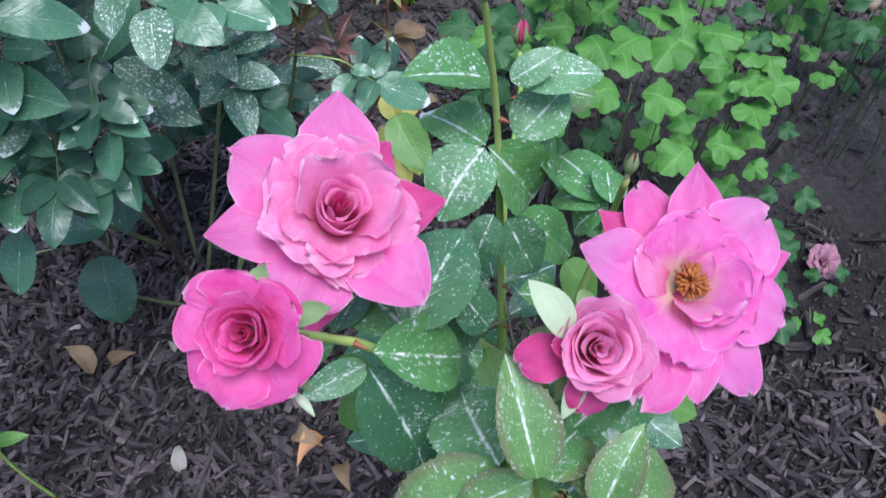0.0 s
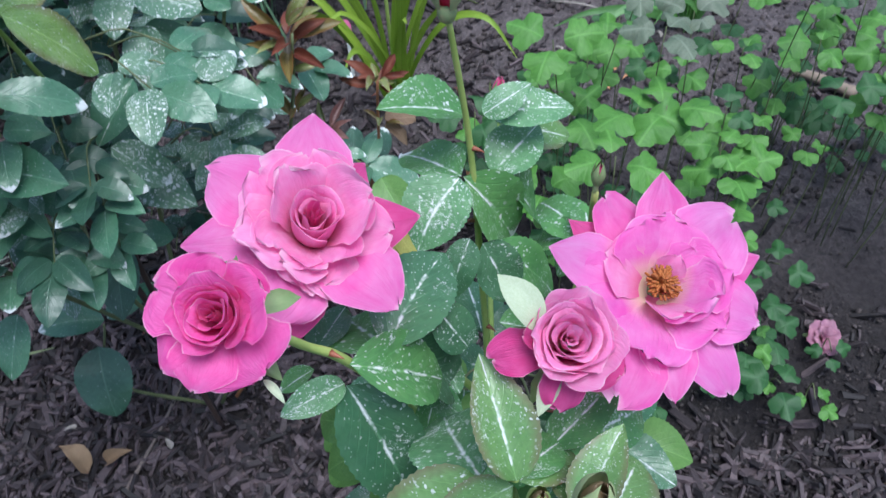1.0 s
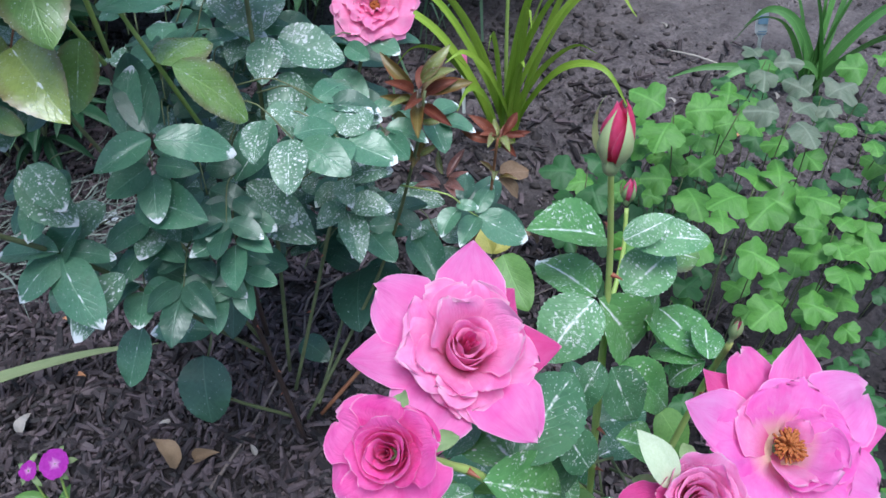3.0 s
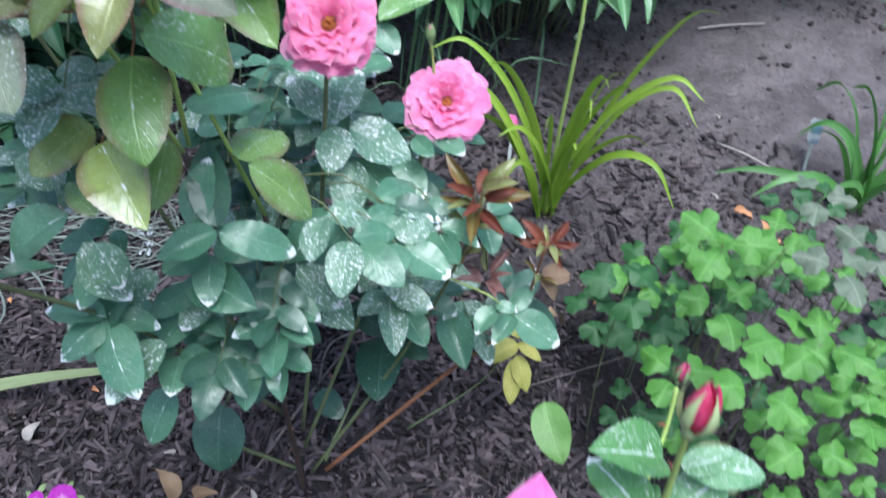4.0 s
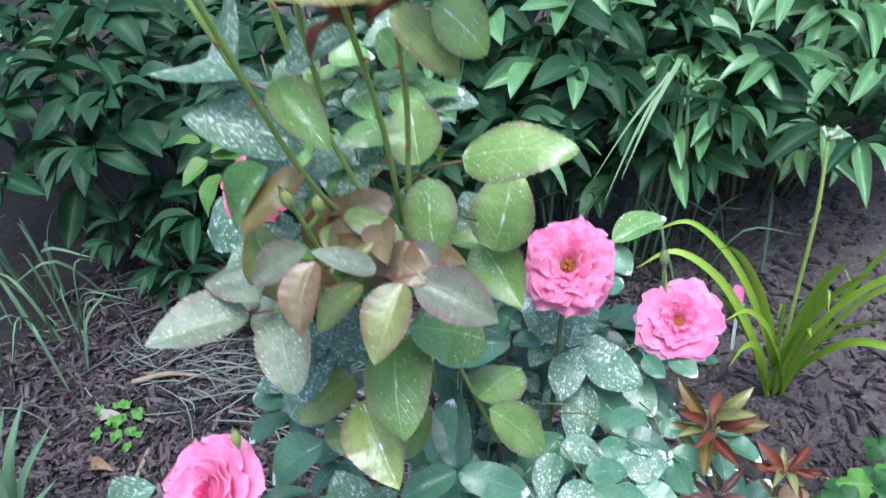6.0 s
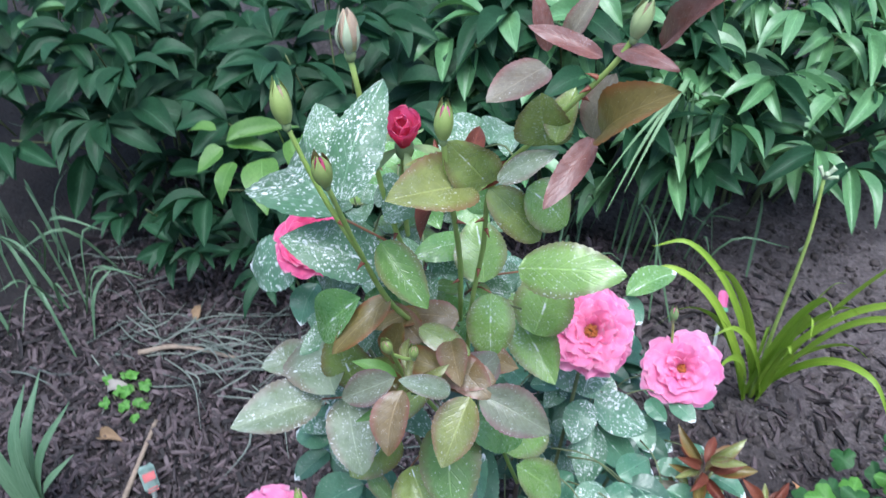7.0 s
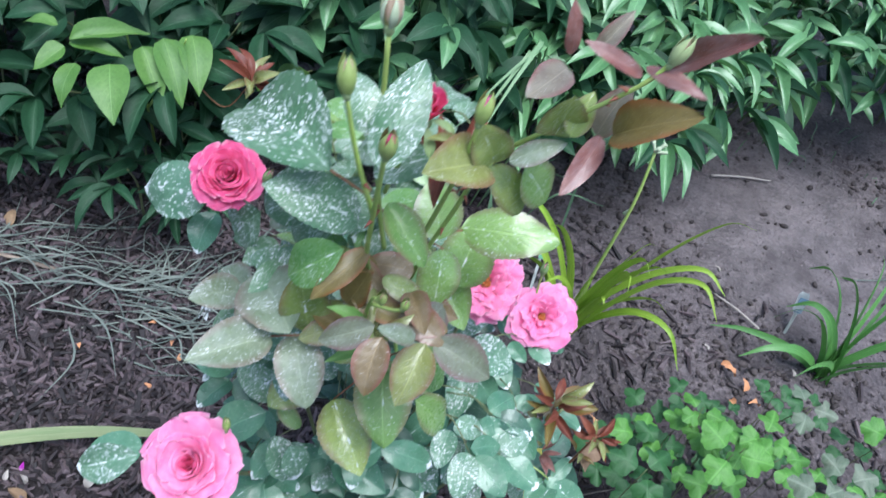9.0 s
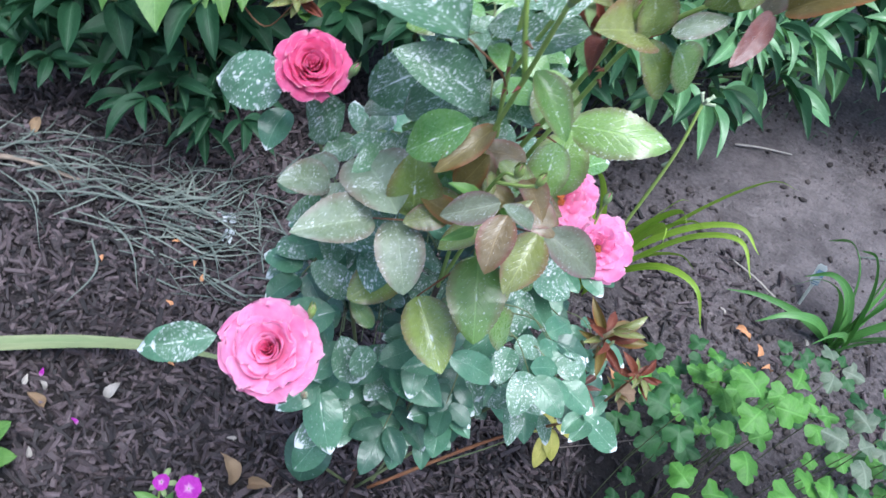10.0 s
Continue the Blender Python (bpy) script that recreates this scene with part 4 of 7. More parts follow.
lying("wood_stick", [(0.775, 1.43, 0.008), (0.82, 1.375, 0.016), (0.868, 1.325, 0.012)], 0.009, 0.013, M_STICK, "weathered tan stick lying behind the columbine", "stick", 8, 0.1)
lying("wood_stick", [(-1.09, 0.56, 0.02), (-1.13, 0.68, 0.022), (-1.175, 0.80, 0.014)], 0.006, 0.0045, M_STICK, "dry tan stalk lying on the mulch", "stick", 8, 0.1)
lying("wood_stick", [(-1.33, 0.93, 0.02), (-1.25, 0.98, 0.022), (-1.12, 1.01, 0.014)], 0.007, 0.004, M_STICK, "bleached broken stalk among dry grass", "stick", 8, 0.1)
fallen = strip("strap_leaf", [(-0.60, 0.785, 0.055), (-0.72, 0.745, 0.062), (-0.87, 0.675, 0.058), (-1.05, 0.565, 0.045), (-1.30, 0.42, 0.02)][::-1], 0.030, M_IRIS, None, 12, "long yellow-green strap leaf lying over the mulch", 0.18, 8)
fallen["category"] = "leaf"


def litter(name, at, size, material, label, category, turn=0, tilt=10, mesh=None, lift=0.012):
    me = (mesh or OVATE_LEAVES)[int(abs(at[0]) * 97) % len(mesh or OVATE_LEAVES)]
    ob = part(name, me, material, None, label)
    ob["category"] = category
    ob.matrix_basis = pose(at[0], at[1], relief(*at) + lift, tilt, tilt * 0.6, turn) @ Matrix.Diagonal((size * 0.5, size, size * 2.2, 1))
    return ob


litter("dead_leaf", (-0.515, 0.585), 0.060, M_DEAD, "curled tan dead leaf on the mulch", "dead leaf", 60, 25)
litter("dead_leaf", (-0.49, 0.60), 0.045, M_DEAD, "curled tan dead leaf on the mulch", "dead leaf", -70, 25)
litter("dead_leaf", (0.075, 1.155), 0.045, M_ORANGE, "crumpled orange-brown dead leaf on dark soil", "dead leaf", 40, 30, lift=0.02)
litter("dead_leaf", (0.02, 1.09), 0.060, M_DEAD, "pale crumpled dead leaf by the rose bush", "dead leaf", 130, 25, lift=0.02)
litter("dead_leaf", (-0.20, 0.48), 0.055, M_DEAD, "long brown dead leaf under the rose", "dead leaf", -120, 20, lift=0.03)
litter("dead_leaf", (-0.16, 0.47), 0.060, M_ORANGE, "rusty brown dead leaf under the rose", "dead leaf", 150, 20, lift=0.03)
litter("dead_leaf", (-0.13, 0.43), 0.050, M_DEAD, "rusty brown dead leaf under the rose", "dead leaf", 200, 20, lift=0.03)
litter("dead_leaf", (-0.865, 0.555), 0.040, M_DEAD, "tan dead leaf on the mulch", "dead leaf", 80, 12)
litter("dead_leaf", (-0.79, 0.62), 0.038, M_PALEBIT, "bleached dead leaf on the mulch", "dead leaf", -10, 12)
litter("dead_leaf", (-1.33, 0.82), 0.060, M_PALEBIT, "pale dry leaf among the grass clippings", "dead leaf", -60, 12)
litter("dead_leaf", (-1.26, 0.72), 0.060, M_DEAD, "tan dry leaf among the grass clippings", "dead leaf", -80, 12)
litter("dead_leaf", (-1.27, 1.06), 0.045, M_DEAD, "tan dry leaf among the grass clippings", "dead leaf", 20, 12)
litter("dead_leaf", (-0.36, 0.43), 0.042, M_PALEBIT, "narrow white leaf on the mulch", "dead leaf", 14, 10)
litter("dead_leaf", (0.70, 0.55), 0.035, M_DEAD, "tan scrap of leaf on the mulch", "dead leaf", 75, 12)
litter("dead_leaf", (0.62, 0.47), 0.03, M_DEAD, "tan scrap of leaf on the mulch", "dead leaf", 15, 12)
for at, turn in (((0.40, 1.44), 20), ((0.375, 1.475), 80), ((0.44, 1.42), 120), ((0.37, 1.40), 200), ((0.34, 1.50), 260)):
    litter("fallen_petal", at, 0.034, M_ORANGE, "withered orange petal on bare soil", "petal", turn, 20)
for at, turn in (((-0.785, 0.93), 20), ((-0.80, 0.85), 80), ((-0.87, 0.99), 120), ((-0.82, 0.97), 200), ((-0.74, 0.74), 260), ((-0.97, 0.86), 10)):
    litter("fallen_petal", at, 0.018, M_ORANGE, "small withered orange petal on the mulch", "petal", turn, 15)
for at, turn in (((-0.905, 0.60), 20), ((-0.80, 0.555), 80), ((-0.92, 0.665), 120)):
    litter("fallen_petal", at, 0.016, P_MAUVE, "small fallen purple flower on the mulch", "petal", turn, 25, lift=0.016)
for at, turn in (((-0.92, 0.575), 20), ((-0.885, 0.585), 70), ((-0.83, 0.47), 40), ((-0.40, 0.62), 40), ((-0.55, 0.66), 110), ((0.30, 1.80), 60), ((0.52, 1.55), 30), ((0.30, 1.52), 60)):
    litter("pale_scrap", at, 0.020, M_PALEBIT, "small pale scrap lying on the bed", "scrap", turn, 25)


def scrap_of_plastic(at, size, turn):
    """A crumpled bit of clear film."""
    n = Nodes("clear_film")
    n.put(n.bsdf.inputs["Base Color"], rgb(0.75, 0.8, 0.84))
    n.put(n.bsdf.inputs["Roughness"], 0.12)
    n.put(n.bsdf.inputs["Transmission Weight"], 0.35)
    rng = random.Random(4)
    k = 6
    verts = [(i / 5 - 0.5 + rng.uniform(-0.06, 0.06), j / 5 - 0.5 + rng.uniform(-0.06, 0.06), rng.uniform(0, 0.35)) for j in range(k) for i in range(k)]
    ob = part("plastic_scrap", mesh_from("plastic_scrap", verts, grid_faces(k, k), smooth=False), n.mat, None, "crumpled piece of clear plastic film on dry grass")
    ob["category"] = "litter"
    ob.matrix_basis = pose(at[0], at[1], relief(*at) + 0.012, 10, 0, turn) @ Matrix.Diagonal((size, size * 0.6, size * 0.6, 1))


scrap_of_plastic((-0.83, 1.10), 0.045, 30)
scrap_of_plastic((-0.80, 1.06), 0.035, 100)


def plant_tag(at, turn, colours, label, height=0.11, card=0.06, lean=(-24, 8), prints=((0.62, 0.024, 0.30), (0.22, 0.020, 0.04), (0.12, 0.022, 0.04))):
    """A plastic nursery tag: a bent card on a spike, with a printed panel and bars of small print."""
    tag = thing("plant_tag", (at[0], at[1], relief(*at)), label, "plant tag")
    sheet = plain_material("tag_card", colours[0], tuple(min(1, c * 1.15) for c in colours[0]), 50.0, 0.35, 0, 0)
    ink = plain_material("tag_print", colours[1], tuple(c * 1.4 for c in colours[1]), 50.0, 0.35, 0, 0)
    plastic = plain_material("tag_spike", (0.40, 0.44, 0.42), (0.52, 0.55, 0.53), 50.0, 0.35, 0, 0)
    m = pose(at[0], at[1], relief(*at), lean[0], lean[1], turn)
    low = height - card
    for name, outline, mat in (("spike", [(0.001, -0.03), (0.005, -0.02), (0.005, low)], plastic), ("card", [(0.006, low), (0.015, low + 0.010), (0.016, height - 0.008), (0.010, height)], sheet)):
        bm = bmesh.new()
        rows = [[bm.verts.new((x * u, 0.012 * (y / height) ** 2 + 0.004 * u * u, y)) for u in (-1, -0.5, 0, 0.5, 1)] for x, y in outline]
        for i in range(len(rows) - 1):
            for j in range(4):
                bm.faces.new((rows[i][j], rows[i][j + 1], rows[i + 1][j + 1], rows[i + 1][j]))
        bmesh.ops.solidify(bm, geom=bm.faces[:], thickness=0.0007)
        body = part(name, bm, mat, tag)
        body.matrix_basis = m
    for share, w, h in prints:
        z = low + card * share
        bm = bmesh.new()
        bmesh.ops.create_cube(bm, size=1.0, matrix=Matrix.Translation((0, 0.012 * (z / height) ** 2 - 0.0016, z)) @ Matrix.Diagonal((w, 0.0006, h * card, 1)))
        part("print", bm, ink, body)


plant_tag((0.500, 1.69), 15, ((0.42, 0.46, 0.47), (0.10, 0.17, 0.24)), "weathered blue and white plant tag beside the daylily", 0.12)
plant_tag((-0.150, 1.485), 35, ((0.86, 0.24, 0.50), (0.12, 0.30, 0.18)), "bent plant tag with a pink flower picture inside the daylily", 0.14, 0.045, (-40, 30), ((0.08, 0.026, 0.20),))
plant_tag((-1.06, 0.655), 60, ((0.30, 0.42, 0.38), (0.55, 0.16, 0.16)), "green and red plant tag stuck in the mulch", 0.08)


# ---- daylilies ----
def daylily(base, label, material, tips, width, scapes=()):
    plant = thing("daylily", (base[0], base[1], relief(*base[:2])), label, "daylily")
    for tip, arch in tips:
        t = Vector(tip)
        foot = Vector((base[0] + random.uniform(-1, 1) * 0.022, base[1] + random.uniform(-1, 1) * 0.018, 0.0))
        run = (t - foot) * Vector((1, 1, 0))
        pts = [foot, foot + run * 0.17 + Vector((0, 0, t.z * 0.27 + arch * 0.40)), foot + run * 0.45 + Vector((0, 0, t.z * 0.58 + arch * 0.70)), foot + run * 0.76 + Vector((0, 0, t.z * 0.86 + arch * 0.55)), t]
        strip("leaf", pts, width * random.uniform(0.75, 1.15), material, plant, random.uniform(-15, 15), fold=0.3, n=6, spin=random.choice((-1, 1)) * random.uniform(30, 70))
    for pts, heads in scapes:
        sc = tube("flower_stalk", pts, 0.0042, 0.0030, M_STEM, plant, 8)
        for k, (dx, dy, dz) in enumerate(heads):
            e = Vector(pts[-1])
            v, f = tube_data([e, e + Vector((dx, dy, dz)) * 0.5, e + Vector((dx, dy, dz))], 0.0022, 0.0045, 6, 3, 0.25, k)
            part("spent_flower", mesh_from("spent_flower", v, f), M_SEPAL_PALE, sc, "spent, snapped-off flower stub")
        mid = Vector(pts[1]).lerp(Vector(pts[-1]), 0.55)
        v, f = tube_data([mid, mid + Vector((0.006, -0.004, 0.02)), mid + Vector((0.009, -0.005, 0.042))], 0.004, 0.0008, 6, 3)
        part("bract", mesh_from("bract", v, f), M_SEPAL_PALE, sc)
    return plant


LILY_TIPS = [  # tip, height of the arch above the line from foot to tip
    ((0.160, 1.339, 0.558), 0.10), ((0.153, 1.198, 0.440), 0.17), ((0.167, 1.284, 0.427), 0.14), ((0.174, 1.256, 0.205), 0.17), ((0.111, 1.338, 0.268), 0.08),
    ((0.010, 1.230, 0.455), 0.10), ((-0.010, 1.215, 0.40), 0.12), ((-0.080, 1.205, 0.36), 0.10), ((0.060, 1.270, 0.43), 0.08), ((-0.205, 1.270, 0.425), 0.09),
    ((-0.310, 1.33, 0.40), 0.14), ((-0.330, 1.30, 0.33), 0.16), ((-0.270, 1.28, 0.24), 0.15), ((-0.160, 1.25, 0.30), 0.08), ((-0.140, 1.24, 0.20), 0.10), ((0.035, 1.42, 0.36), 0.07), ((-0.020, 1.30, 0.26), 0.06)]
daylily((-0.055, 1.385), "yellow-green daylily clump with arching strap leaves and a spent stalk", M_LILY, LILY_TIPS, 0.0165,
        [([(-0.055, 1.385, 0), (-0.058, 1.375, 0.24), (-0.057, 1.375, 0.47), (-0.066, 1.395, 0.595)], [(0.012, 0.01, 0.02), (-0.012, 0.006, 0.018), (0.002, -0.012, 0.02), (0.02, -0.004, 0.012)])])
DARK_TIPS = [((0.29, 1.59, 0.03), 0.06), ((0.475, 1.79, 0.15), 0.15), ((0.44, 1.66, 0.12), 0.13), ((0.41, 1.62, 0.10), 0.15), ((0.52, 1.72, 0.22), 0.10), ((0.64, 1.80, 0.26), 0.09), ((0.74, 1.78, 0.20), 0.12),
             ((0.80, 1.66, 0.16), 0.12), ((0.36, 1.50, 0.06), 0.09), ((0.47, 1.45, 0.12), 0.07), ((0.84, 1.55, 0.10), 0.14), ((0.76, 1.50, 0.20), 0.08), ((0.58, 1.76, 0.30), 0.06), ((0.70, 1.84, 0.14), 0.17)]
daylily((0.60, 1.595), "dark green daylily clump with thin arching leaves", M_LILY_DARK, DARK_TIPS, 0.023)


# a thin blade of grass that leans out of the shrubs
tall_grass = thing("grass_tuft", (-0.48, 1.66, relief(-0.48, 1.66)), "long pale green grass blades leaning out of the peony", "grass")
crook = Vector((-0.351, 1.600, 0.543))
for k, (end, width) in enumerate((((-0.424, 1.413, 0.377), 0.010), ((-0.454, 1.433, 0.407), 0.009), ((-0.394, 1.413, 0.437), 0.012), ((-0.141, 1.834, 0.301), 0.009), ((-0.241, 1.854, 0.331), 0.008))):
    e, side = Vector(end), Vector((0.008 * k - 0.016, 0.006 * k, 0.012 * (k % 3)))
    strip("blade", [(-0.44 + 0.02 * k, 1.68, 0.0), (-0.40 + 0.02 * k, 1.64, crook.z * 0.55), crook + side + Vector((0, 0.03, -0.02)), crook + side, crook.lerp(e, 0.5) + side * 0.6 + Vector((0, 0, 0.012)), e], width, M_GRASS_LONG, tall_grass, 20)

# thick stub of a cut stem beside the roses
stub = thing("stem_stub", (-0.09, 0.985, relief(-0.09, 0.985)), "cut-off grey stem standing beside the rose bush", "stem")
tube("stem", [(-0.09, 0.985, 0.0), (-0.088, 0.98, 0.05), (-0.085, 0.975, 0.10)], 0.008, 0.007, M_STICK, stub, 9)


# ---- peonies behind the bed ----
def peony(at, radius, height, stems, label, material, dark, seed, size=(0.10, 0.155), ratio=(0.20, 0.29)):
    """A leafy clump: arching stems, each with whorls of long leaflets in threes."""
    rng = random.Random(seed)
    plant = thing("peony_bush", (at[0], at[1], relief(*at)), label, "peony", "peonies behind the bed")
    for k in range(stems):
        a = 2.4 * k + rng.uniform(-0.3, 0.3)
        rr = radius * math.sqrt((k + 0.5) / stems)
        h = height * (1.05 - 0.45 * (rr / radius) ** 2) * rng.uniform(0.85, 1.1)
        out = Vector((math.cos(a), math.sin(a), 0))
        foot = Vector((at[0], at[1], 0)) + out * rr * 0.30
        top = Vector((at[0], at[1], 0)) + out * rr + Vector((0, 0, h))
        mid = foot.lerp(top, 0.5) - out * rr * 0.12 + Vector((0, 0, h * 0.08))
        st = tube("stem", [foot, mid, top], 0.0035, 0.0018, M_STEM_OLD, plant, 5, 4)
        for level in (1.0, 0.62):
            at_ = mid.lerp(top, level * 2 - 1) if level > 0.5 else mid
            whorl = 3 if level == 1.0 else 2
            for w in range(whorl):
                wa = rng.uniform(0, 6.28) if level < 1 else a + (w - 1) * 1.6 + rng.uniform(-0.4, 0.4)
                wd = Vector((math.cos(wa), math.sin(wa), rng.uniform(-0.05, 0.45))).normalized()
                hub = at_ + wd * rng.uniform(0.03, 0.07)
                for j in range(rng.choice((3, 4, 5))):
                    ang = (j - 1.5) * 0.62 + rng.uniform(-0.25, 0.25)
                    way = Matrix.Rotation(ang, 3, "Z") @ wd
                    ln = rng.uniform(*size)
                    tip = hub + way * ln + Vector((0, 0, -ln * rng.uniform(0.05, 0.65)))
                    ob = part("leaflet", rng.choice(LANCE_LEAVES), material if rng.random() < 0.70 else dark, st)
                    ob.matrix_basis = leaf_pose(hub, tip, ln * rng.uniform(*ratio), (rng.uniform(-0.4, 0.4), rng.uniform(-0.6, 0.2), 1), rng.uniform(-20, 20))
    return plant


PEONY_A = "dense peony clump with long dark green leaflets"
PEONY_B = "leafy peony clump with broad blue-green leaflets, shade put into their colour"
peony((-0.24, 2.06), 0.40, 0.58, 36, PEONY_A, M_PEONY, M_PEONY_SHADED, 1)
peony((-0.66, 1.86), 0.38, 0.60, 28, PEONY_B, M_PEONY_SHADED, M_PEONY, 2, (0.10, 0.15), (0.28, 0.40))
peony((0.22, 2.58), 0.40, 0.56, 28, PEONY_A, M_PEONY, M_PEONY_SHADED, 3)
peony((0.80, 2.95), 0.42, 0.58, 16, PEONY_B, M_PEONY_SHADED, M_PEONY, 4, (0.11, 0.16), (0.34, 0.42))
peony((-1.14, 1.58), 0.38, 0.54, 17, PEONY_B, M_PEONY_SHADED, M_PEONY_SHADED, 5, (0.10, 0.15), (0.32, 0.44))
peony((-1.72, 1.50), 0.40, 0.54, 17, PEONY_B, M_PEONY_SHADED, M_PEONY_SHADED, 6, (0.10, 0.15), (0.32, 0.44))
peony((-0.45, 2.62), 0.42, 0.66, 16, PEONY_A, M_PEONY, M_PEONY_SHADED, 7)
peony((-1.05, 2.38), 0.42, 0.66, 14, PEONY_B, M_PEONY_SHADED, M_PEONY, 8, (0.10, 0.15), (0.28, 0.40))
peony((-1.70, 2.35), 0.42, 0.66, 9, PEONY_B, M_PEONY_SHADED, M_PEONY, 9, (0.09, 0.14), (0.34, 0.46))
peony((0.25, 3.20), 0.45, 0.66, 9, PEONY_A, M_PEONY, M_PEONY_SHADED, 10)
peony((-2.2, 1.55), 0.42, 0.56, 10, PEONY_B, M_PEONY_SHADED, M_PEONY, 12, (0.09, 0.14), (0.34, 0.46))
peony((1.35, 2.9), 0.42, 0.55, 8, PEONY_B, M_PEONY_SHADED, M_PEONY, 13, (0.11, 0.16), (0.36, 0.46))

# low shoots wholly in the shaded leaf colour
peony((-1.06, 1.27), 0.17, 0.24, 7, "low shoots of a peony in front of the clump, shade put into their colour", M_PEONY_SHADED, M_PEONY_SHADED, 14, (0.07, 0.11), (0.22, 0.32))
peony((-1.42, 1.27), 0.18, 0.24, 7, "low shoots of a peony in front of the clump, shade put into their colour", M_PEONY_SHADED, M_PEONY_SHADED, 15, (0.07, 0.11), (0.22, 0.32))

# ---- lime-green seedling shrub in front of the left peonies ----
weed = thing("young_shrub", (-1.08, 1.36, relief(-1.08, 1.36)), "lime-green seedling shrub with smooth oval leaves", "shrub")
tube("stem", [(-1.08, 1.36, 0), (-1.09, 1.33, 0.25), (-1.10, 1.28, 0.48)], 0.004, 0.002, M_STEM, weed)
tube("stem", [(-1.09, 1.33, 0.25), (-1.02, 1.33, 0.40), (-0.98, 1.30, 0.50)], 0.003, 0.0015, M_STEM, weed)
leaflets(weed, M_LIME, [
    (-1.073, 1.187, 0.470, -1.008, 1.092, 0.420, 0.62),
    (-1.167, 1.185, 0.470, -1.195, 1.125, 0.440, 0.60),
    (-1.164, 1.196, 0.480, -1.063, 1.308, 0.470, 0.32),
    (-1.167, 1.198, 0.470, -1.074, 1.237, 0.450, 0.35),
    (-1.055, 1.266, 0.470, -0.976, 1.198, 0.400, 0.45),
    (-1.029, 1.300, 0.480, -0.941, 1.218, 0.400, 0.42),
    (-1.197, 1.211, 0.490, -1.257, 1.191, 0.480, 0.50),
    (-1.138, 1.175, 0.450, -1.123, 1.100, 0.400, 0.50),
    (-0.990, 1.341, 0.480, -0.922, 1.247, 0.420, 0.50),
    (-0.888, 1.445, 0.340, -0.823, 1.428, 0.320, 0.70),
    (-0.848, 1.444, 0.360, -0.786, 1.513, 0.350, 0.70)], "leaf", meshes=OVATE_LEAVES)

# ---- columbine ----
def columbine(at, label, spots, seed):
    """Thin stalks that each carry a leaf of three lobed leaflets."""
    rng = random.Random(seed)
    plant = thing("columbine", (at[0], at[1], relief(*at)), label, "columbine")
    for x, y, z, size, tone in spots:
        hub = Vector((x, y, z))
        foot = Vector((at[0] + (x - at[0]) * 0.93, at[1] + (y - at[1]) * 0.93 + 0.02, 0.0))
        stalk = tube("leaf", [foot, foot.lerp(hub, 0.55) + Vector((rng.uniform(-0.02, 0.02), rng.uniform(-0.01, 0.03), 0.02)), hub], 0.0011, 0.0008, M_STEM_OLD, plant, 5, 4)
        mat = (M_COL, M_COL_SHADED, M_COL_GREY)[tone]
        turn = rng.uniform(0, 6.28)
        for k in range(3):
            a = turn + k * 2.1 + rng.uniform(-0.25, 0.25)
            way = Vector((math.cos(a), math.sin(a) * 0.9, rng.uniform(-0.35, 0.1))).normalized()
            ln = size * rng.uniform(0.80, 1.10)
            start = hub + way * 0.010
            ob = part("leaflet", rng.choice(LOBED_LEAVES), mat, stalk)
            ob.matrix_basis = leaf_pose(start, start + way * ln, ln * rng.uniform(0.92, 1.12), (rng.uniform(-0.3, 0.3), -0.35 + rng.uniform(-0.3, 0.3), 1))
    return plant


col_rng = random.Random(8)
spots = []
for _ in range(126):
    x, y = col_rng.uniform(0.10, 1.05), col_rng.uniform(0.62, 1.30)
    d = math.hypot((x - 0.48) / 0.46, (y - 0.95) / 0.36)
    if d > 1.0 or (x > 0.52 and y < 0.80):
        continue
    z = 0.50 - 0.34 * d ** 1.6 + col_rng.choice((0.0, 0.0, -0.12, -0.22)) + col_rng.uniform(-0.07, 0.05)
    # low leaves, and a few others at random, take the shaded colour
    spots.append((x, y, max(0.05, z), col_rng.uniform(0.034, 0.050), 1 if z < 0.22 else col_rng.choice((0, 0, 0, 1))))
columbine((0.46, 0.95), "bright green columbine with lobed leaves in threes", spots, 1)
columbine((0.34, 0.88), "bright green columbine with some purplish old leaves",
          [(0.175, 0.872, 0.52, 0.055, 0), (0.263, 0.766, 0.496, 0.055, 0), (0.304, 0.844, 0.55, 0.044, 2), (0.353, 0.90, 0.53, 0.044, 2), (0.429, 0.814, 0.34, 0.055, 0), (0.222, 0.682, 0.50, 0.05, 0),
           (0.076, 0.841, 0.44, 0.055, 1), (0.27, 0.93, 0.48, 0.046, 0), (0.332, 1.088, 0.446, 0.046, 2), (0.208, 0.886, 0.395, 0.06, 0), (0.133, 0.993, 0.167, 0.06, 1), (0.40, 0.78, 0.37, 0.055, 0), (0.295, 0.761, 0.50, 0.05, 0),
           (0.16, 0.78, 0.36, 0.05, 0), (0.20, 0.75, 0.30, 0.05, 1), (0.12, 0.90, 0.30, 0.055, 1), (0.38, 0.70, 0.25, 0.05, 0), (0.46, 0.72, 0.16, 0.05, 1), (0.33, 0.72, 0.36, 0.05, 0)], 2)
columbine((0.22, 1.22), "low green columbine seedling with rounded leaves, mostly in the shaded colour", [(0.219, 1.24, 0.16, 0.055, 1), (0.15, 1.20, 0.12, 0.05, 1), (0.10, 1.10, 0.14, 0.055, 1), (0.06, 1.02, 0.16, 0.055, 1), (0.12, 1.06, 0.22, 0.055, 0), (0.21, 1.10, 0.26, 0.055, 0)], 3)
